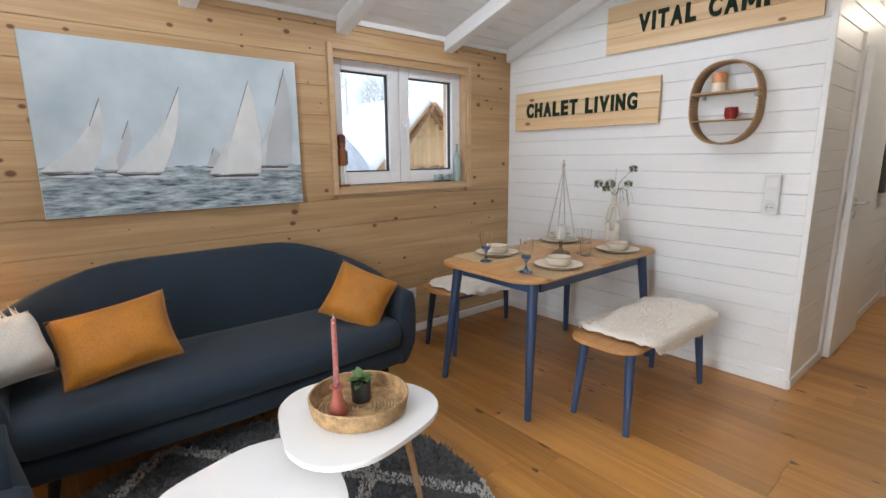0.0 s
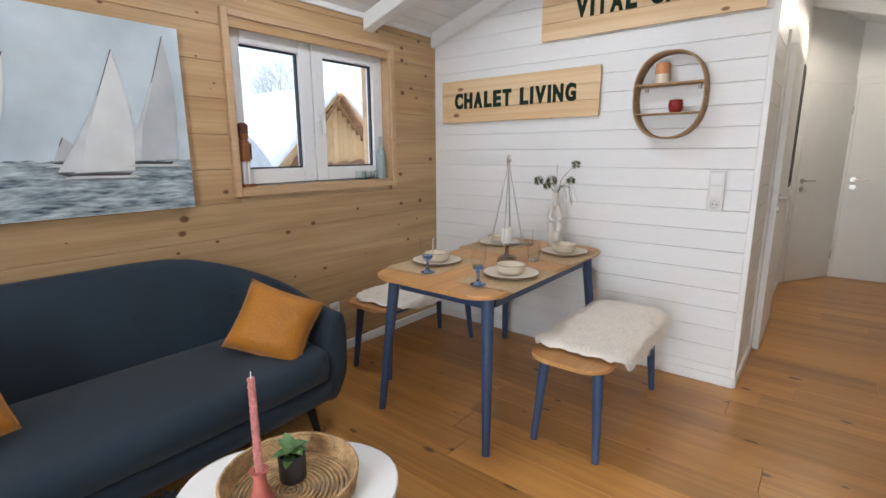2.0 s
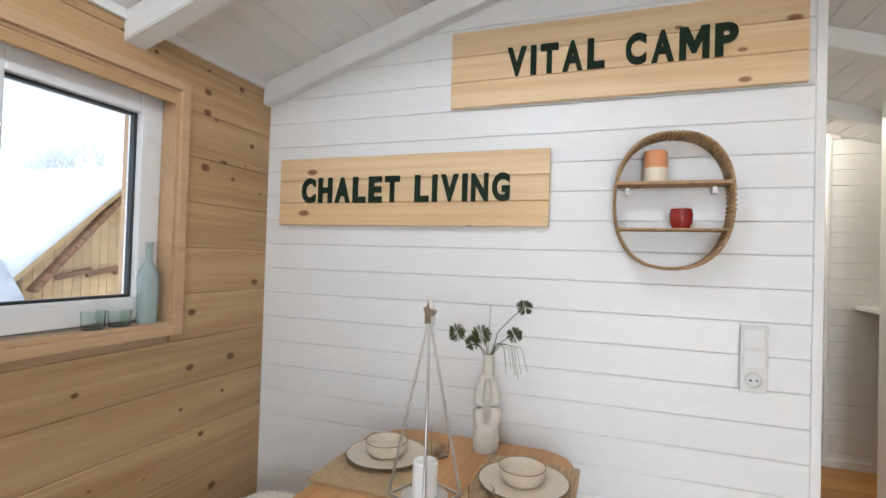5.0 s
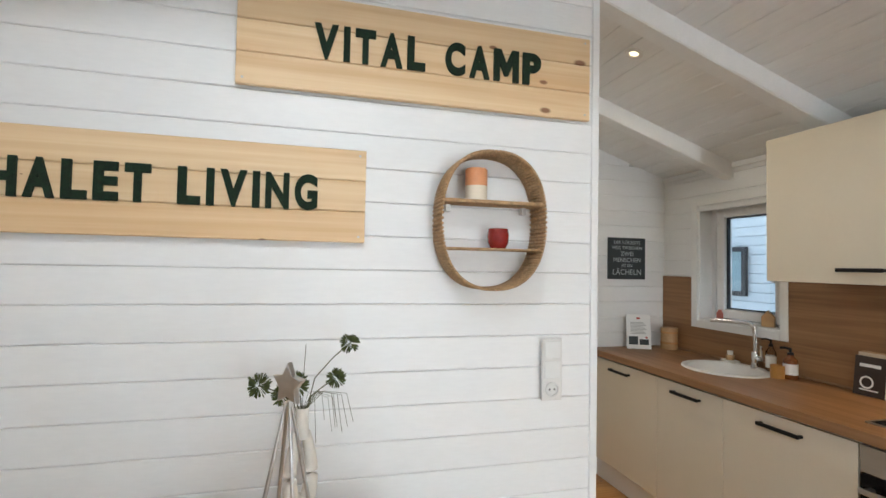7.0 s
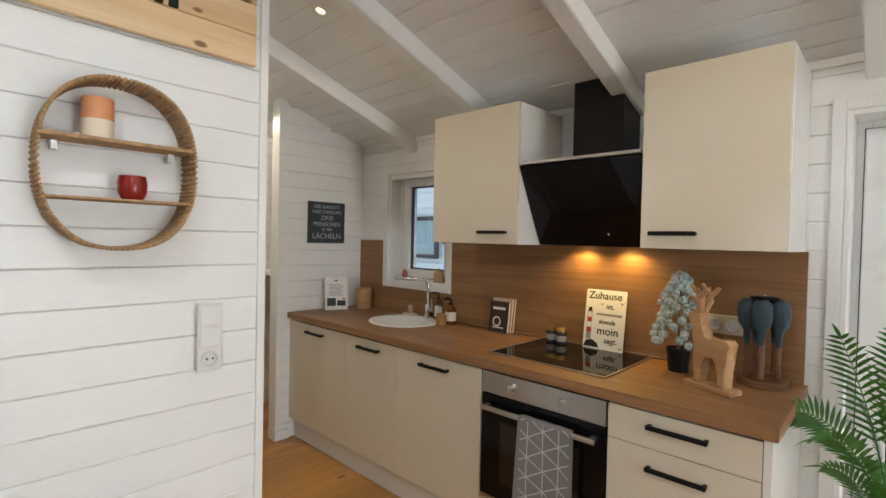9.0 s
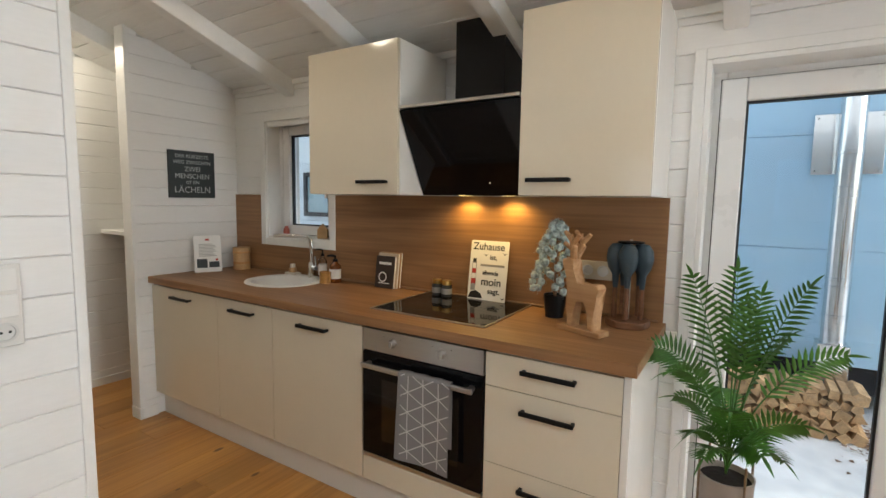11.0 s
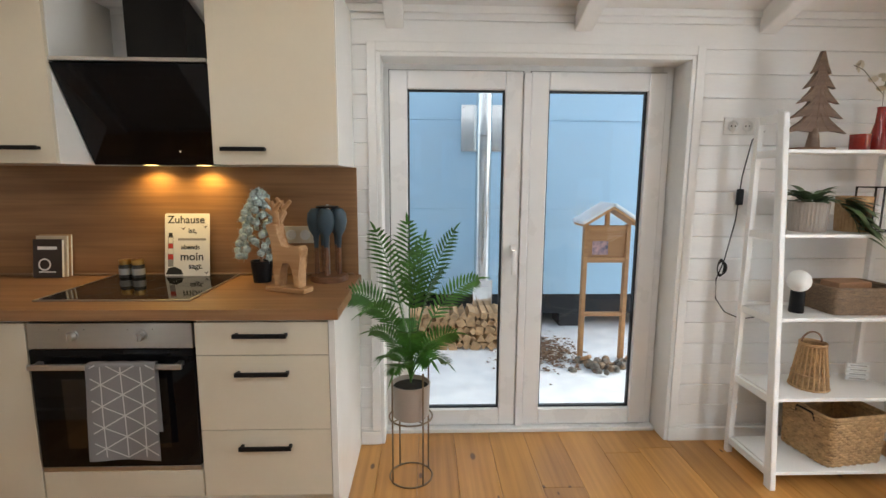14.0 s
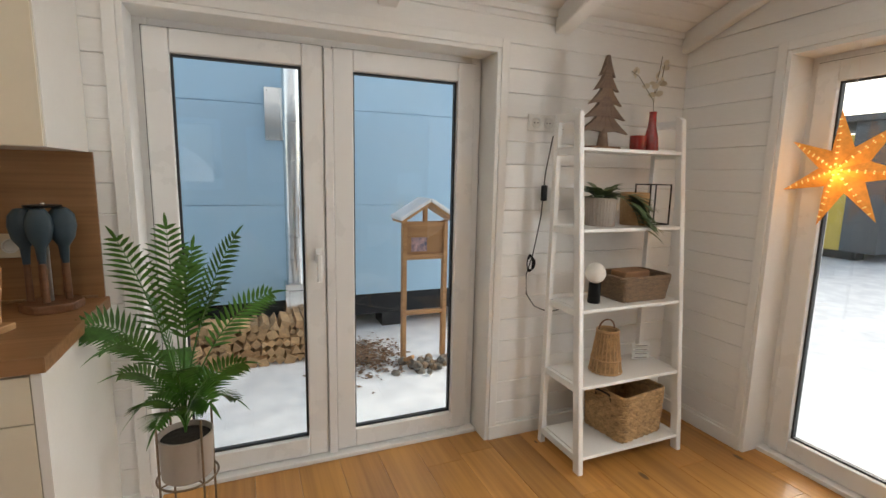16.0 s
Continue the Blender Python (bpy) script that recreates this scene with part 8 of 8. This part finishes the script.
# north: hut with snow roof, snow-covered barn, bare trees
M_HUTWOOD = wood("pale_hut_boards", (0.66, 0.46, 0.24), (0.52, 0.33, 0.15), 0.7, random_amt=0.1)
M_SHINGLE = material("brown_shingle", (0.20, 0.10, 0.05), 0.8, vary=0.3)
hut = thing("wooden_hut", "pale timber hut with a thick snow roof", "hut", (7.60, 9.5, GZ))
AP, EV, HWD = 2.70, 1.25, 1.50
for k in range(22):
    x0 = -HWD + 0.12 + 0.128 * k
    x1 = x0 + 0.122
    xm = max(abs(x0), abs(x1))
    top = AP - (AP - EV) * xm / HWD
    part("board", spun(bbox(0, top, -0.02, 0.0, 0, x1 - x0, 0.003), pose(x0, 0, 0.0, 0, -90, 0) @ pose(0, 0, 0, 0, 0, 0) @ Matrix.Rotation(radians(180), 4, "X") @ Matrix.Translation((0, 0, 0))), M_HUTWOOD, hut)
part("core", spun(prism(bmesh.new(), [(-HWD + 0.1, 0), (HWD - 0.1, 0), (HWD - 0.1, EV - 0.05), (0, AP - 0.1), (-HWD + 0.1, EV - 0.05)], -2.4, -0.02), pose(0, 0, 0, 90)), M_HUTWOOD, hut, "gable wall")
sl = math.hypot(HWD + 0.15, AP - EV + 0.145)
for s in (-1, 1):
    an = math.degrees(math.atan2(AP - EV, HWD))
    m = pose(0, 0, AP + 0.02, 0, s * an, 0)
    part("roof", spun(bbox(min(0, s * sl), max(0, s * sl), -0.30, 2.5, 0.0, 0.07), m), M_HUTWOOD, hut, "timber roof slab")
    for k in range(14):
        part("shingle", spun(bbox(min(s * (0.05 + k * 0.155), s * (0.19 + k * 0.155)), max(s * (0.05 + k * 0.155), s * (0.19 + k * 0.155)), -0.36, -0.18, -0.03, 0.03, 0.004), m @ pose(0, 0, 0, 0, s * 6, 0)), M_SHINGLE, hut)
    bm = bbox(min(0, s * (sl + 0.06)), max(0, s * (sl + 0.06)), -0.40, 2.6, 0.07, 0.33, 0.10, 4)
    part("snow_layer", spun(bm, m), M_SNOW, hut, "thick snow layer")
for k in range(5):
    part("shingle", spun(bbox(0, 0.5, -0.06, 0.0, 0, 0.07, 0.004), pose(-1.0 + 0.42 * k, -0.03, 1.15 + 0.03 * k, 0, -12, 0)), M_SHINGLE, hut)
barn = thing("snowy_roof", "large roof of a neighbouring tent buried in snow", "roof", (4.25, 9.0, GZ))
bm = bmesh.new()
n, mth = 26, 14
grid = []
for i in range(n + 1):
    u = -1 + 2 * i / n
    row = []
    for j in range(mth + 1):
        v = j / mth
        z = 2.42 * (1 - abs(u) ** 2.1) ** 0.7 if abs(u) < 1 else 0
        row.append(bm.verts.new((u * 2.0, v * 5.0, z + 0.05 * noise.noise(Vector((u * 3, v * 3, 0))))))
    grid.append(row)
for i in range(n):
    for j in range(mth):
        bm.faces.new((grid[i][j], grid[i + 1][j], grid[i + 1][j + 1], grid[i][j + 1]))
bm.faces.new([g[0] for g in grid])
part("snow", bm, M_SNOW, barn, "", 2)

# grey paled so that distant haze is put into the colour
M_TWIG = material("haze_paled_grey", (0.40, 0.42, 0.44), 0.9, vary=0.2)


def bare_tree(x, y, h, seed):
    t = thing("bare_tree", "leafless winter tree with fine branches", "tree", (x, y, GZ))
    rng = random.Random(seed)
    wood_bm, twig_bm = bmesh.new(), bmesh.new()

    def grow(p, d, length, r, depth):
        q = p
        pts = [p]
        for k in range(3):
            d = (d + Vector((rng.uniform(-1, 1), rng.uniform(-1, 1), rng.uniform(-0.3, 0.7))) * 0.16).normalized()
            q = q + d * length / 3
            pts.append(q)
        tube(wood_bm if depth < 2 else twig_bm, pts, [r, r * 0.87, r * 0.74, r * 0.6], 6 if depth < 2 else 4)
        if depth < 5:
            for k in range(3 if depth else 5):
                f = rng.uniform(0.45, 1)
                b = pts[min(3, int(f * 3) + 1)] if f < 1 else q
                nd = (d + Vector((rng.uniform(-1, 1), rng.uniform(-1, 1), rng.uniform(-0.2, 0.8))) * 0.75).normalized()
                grow(b, nd, length * rng.uniform(0.6, 0.82), r * 0.5, depth + 1)

    grow(Vector((0, 0, 0)), Vector((0, 0, 1)), h * 0.32, h * 0.022, 0)
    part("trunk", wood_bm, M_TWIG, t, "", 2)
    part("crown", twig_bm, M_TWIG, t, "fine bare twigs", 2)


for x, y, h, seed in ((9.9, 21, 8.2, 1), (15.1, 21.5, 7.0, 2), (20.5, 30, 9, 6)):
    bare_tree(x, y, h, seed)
pl = thing("pole", "thin grey pole beyond the snowy roof", "pole", (8.4, 14.5, GZ))
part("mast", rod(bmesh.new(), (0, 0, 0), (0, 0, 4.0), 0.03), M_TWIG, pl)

# west: small yellow and grey house, fence
h3 = thing("tiny_house", "small yellow and grey tiny house on the snow", "house", (-9.6, -4.35, GZ))
M_YELLOW = material("yellow_cladding", (0.55, 0.40, 0.07), 0.6, vary=0.08)
M_DKGREY = material("anthracite_cladding", (0.075, 0.08, 0.085), 0.6, vary=0.1)
part("body", bbox(-2.4, 0.0, -1.6, 0.2, 0.2, 2.6, 0.01), M_YELLOW, h3)
part("grey_side", bbox(-2.4, 0.02, 0.2, 0.85, 0.2, 2.85, 0.01), M_DKGREY, h3, "anthracite part")
part("roof", bbox(-2.6, 0.2, -1.7, 0.9, 2.85, 2.98, 0.02), M_DKGREY, h3)
part("window", bbox(0.001, 0.03, -0.75, -0.15, 1.3, 2.1), M_DARKFRAME, h3, "dark window")
for x in (-2.0, -0.4):
    part("support", bbox(x - 0.15, x + 0.15, -1.2, 0.4, 0.0, 0.2), M_SKIRT, h3)
h4 = thing("shed", "dark brown shed behind the fence", "shed", (-13.5, -2.4, GZ))
part("body", bbox(-2, 0, -1.2, 2.6, 0, 2.2), material("brown_shed_boards", (0.16, 0.08, 0.05), 0.7, vary=0.2), h4)
part("roof", bbox(-2.2, 0.3, -1.4, 2.8, 2.2, 2.4, 0.03), M_SNOW, h4, "snowy roof")
fc = thing("fence", "low brown wooden fence in the snow", "fence", (-12.2, -3.2, GZ))
for k in range(6):
    part("post", bbox(-0.05, 0.05, 0.8 * k - 0.05, 0.8 * k + 0.05, 0, 0.75), M_SHINGLE, fc)
for z in (0.15, 0.38, 0.60):
    part("rail", bbox(0.05, 0.08, -0.1, 4.2, z, z + 0.14), M_SHINGLE, fc)
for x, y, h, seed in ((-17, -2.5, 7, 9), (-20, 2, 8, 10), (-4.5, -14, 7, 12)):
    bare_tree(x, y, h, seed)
# ---- boards of the walls and planks of the floor ----
boards(wall_south, "x", YS - B, +1, XW, 5.435, EAVE_S + 0.02, [(DOOR_S[0], DOOR_S[1], -1, DOOR_S[3]), WIN_S], M_WHITE_BOARD, start=-0.025)
boards(wall_north, "x", YN + B, -1, XW, XP, EAVE_N + 0.02, [WIN_N], M_SPRUCE, height=SPRUCE_PITCH, start=0.001)
boards(wall_west, "y", XW - B, +1, YS, YN, RIDGE_Z, [(DOOR_W[0], DOOR_W[1], -1, DOOR_W[3])], M_WHITE_BOARD, gable=True, start=-0.025)
boards(wall_partition, "y", XP + B, -1, YC + 0.002, YN, RIDGE_Z, [], M_WHITE_BOARD, gable=True, start=-0.003)
boards(wall_corridor, "x", YC + B, -1, XP + 0.02, 6.78, 2.72, [(4.555, 5.505, -1, 2.06)], M_WHITE_BOARD, start=0.009)
boards(wall_pier, "y", 5.435 + B, -1, YS, 0.515, 2.5, [], M_WHITE_BOARD, gable=True)
boards(wall_niche, "y", 6.28 + B, -1, YS, 0.515, 2.5, [], M_WHITE_BOARD, gable=True)

PW, PL = 0.193, 1.29
plank_meshes = {}


def plank_mesh(length):
    key = round(length, 3)
    if key not in plank_meshes:
        w, c, t = PW / 2 - 0.0004, 0.0016, 0.012
        l = length / 2 - 0.0004
        vs = [(sx * l, sy * w, -t) for sx in (-1, 1) for sy in (-1, 1)] + [(sx * l, sy * w, -c) for sx in (-1, 1) for sy in (-1, 1)] + [(sx * (l - c), sy * (w - c), 0) for sx in (-1, 1) for sy in (-1, 1)]
        fs = [(8, 10, 11, 9)]
        for o in (0, 4):
            fs += [(o, o + 2, o + 6, o + 4), (o + 2, o + 3, o + 7, o + 6), (o + 3, o + 1, o + 5, o + 7), (o + 1, o, o + 4, o + 5)]
        me = bpy.data.meshes.new("plank")
        me.from_pydata(vs, [], fs)
        me.materials.append(M_PLANK)
        plank_meshes[key] = me
    return plank_meshes[key]


rng = random.Random(4)
x = XW - 0.15
while x < XE:
    y = YS - 0.16 - rng.uniform(0.1, PL)
    ylim = YN + 0.02 if x < XP else YC + 0.05
    while y < ylim:
        a, b = max(y, YS - 0.16), min(y + PL, ylim)
        if b - a > 0.03:
            ob = new("plank", plank_mesh(b - a))
            ob.parent = floor
            ob.matrix_basis = pose(x + PW / 2, (a + b) / 2, 0, 0, 0, 90)
        y += PL
    x += PW
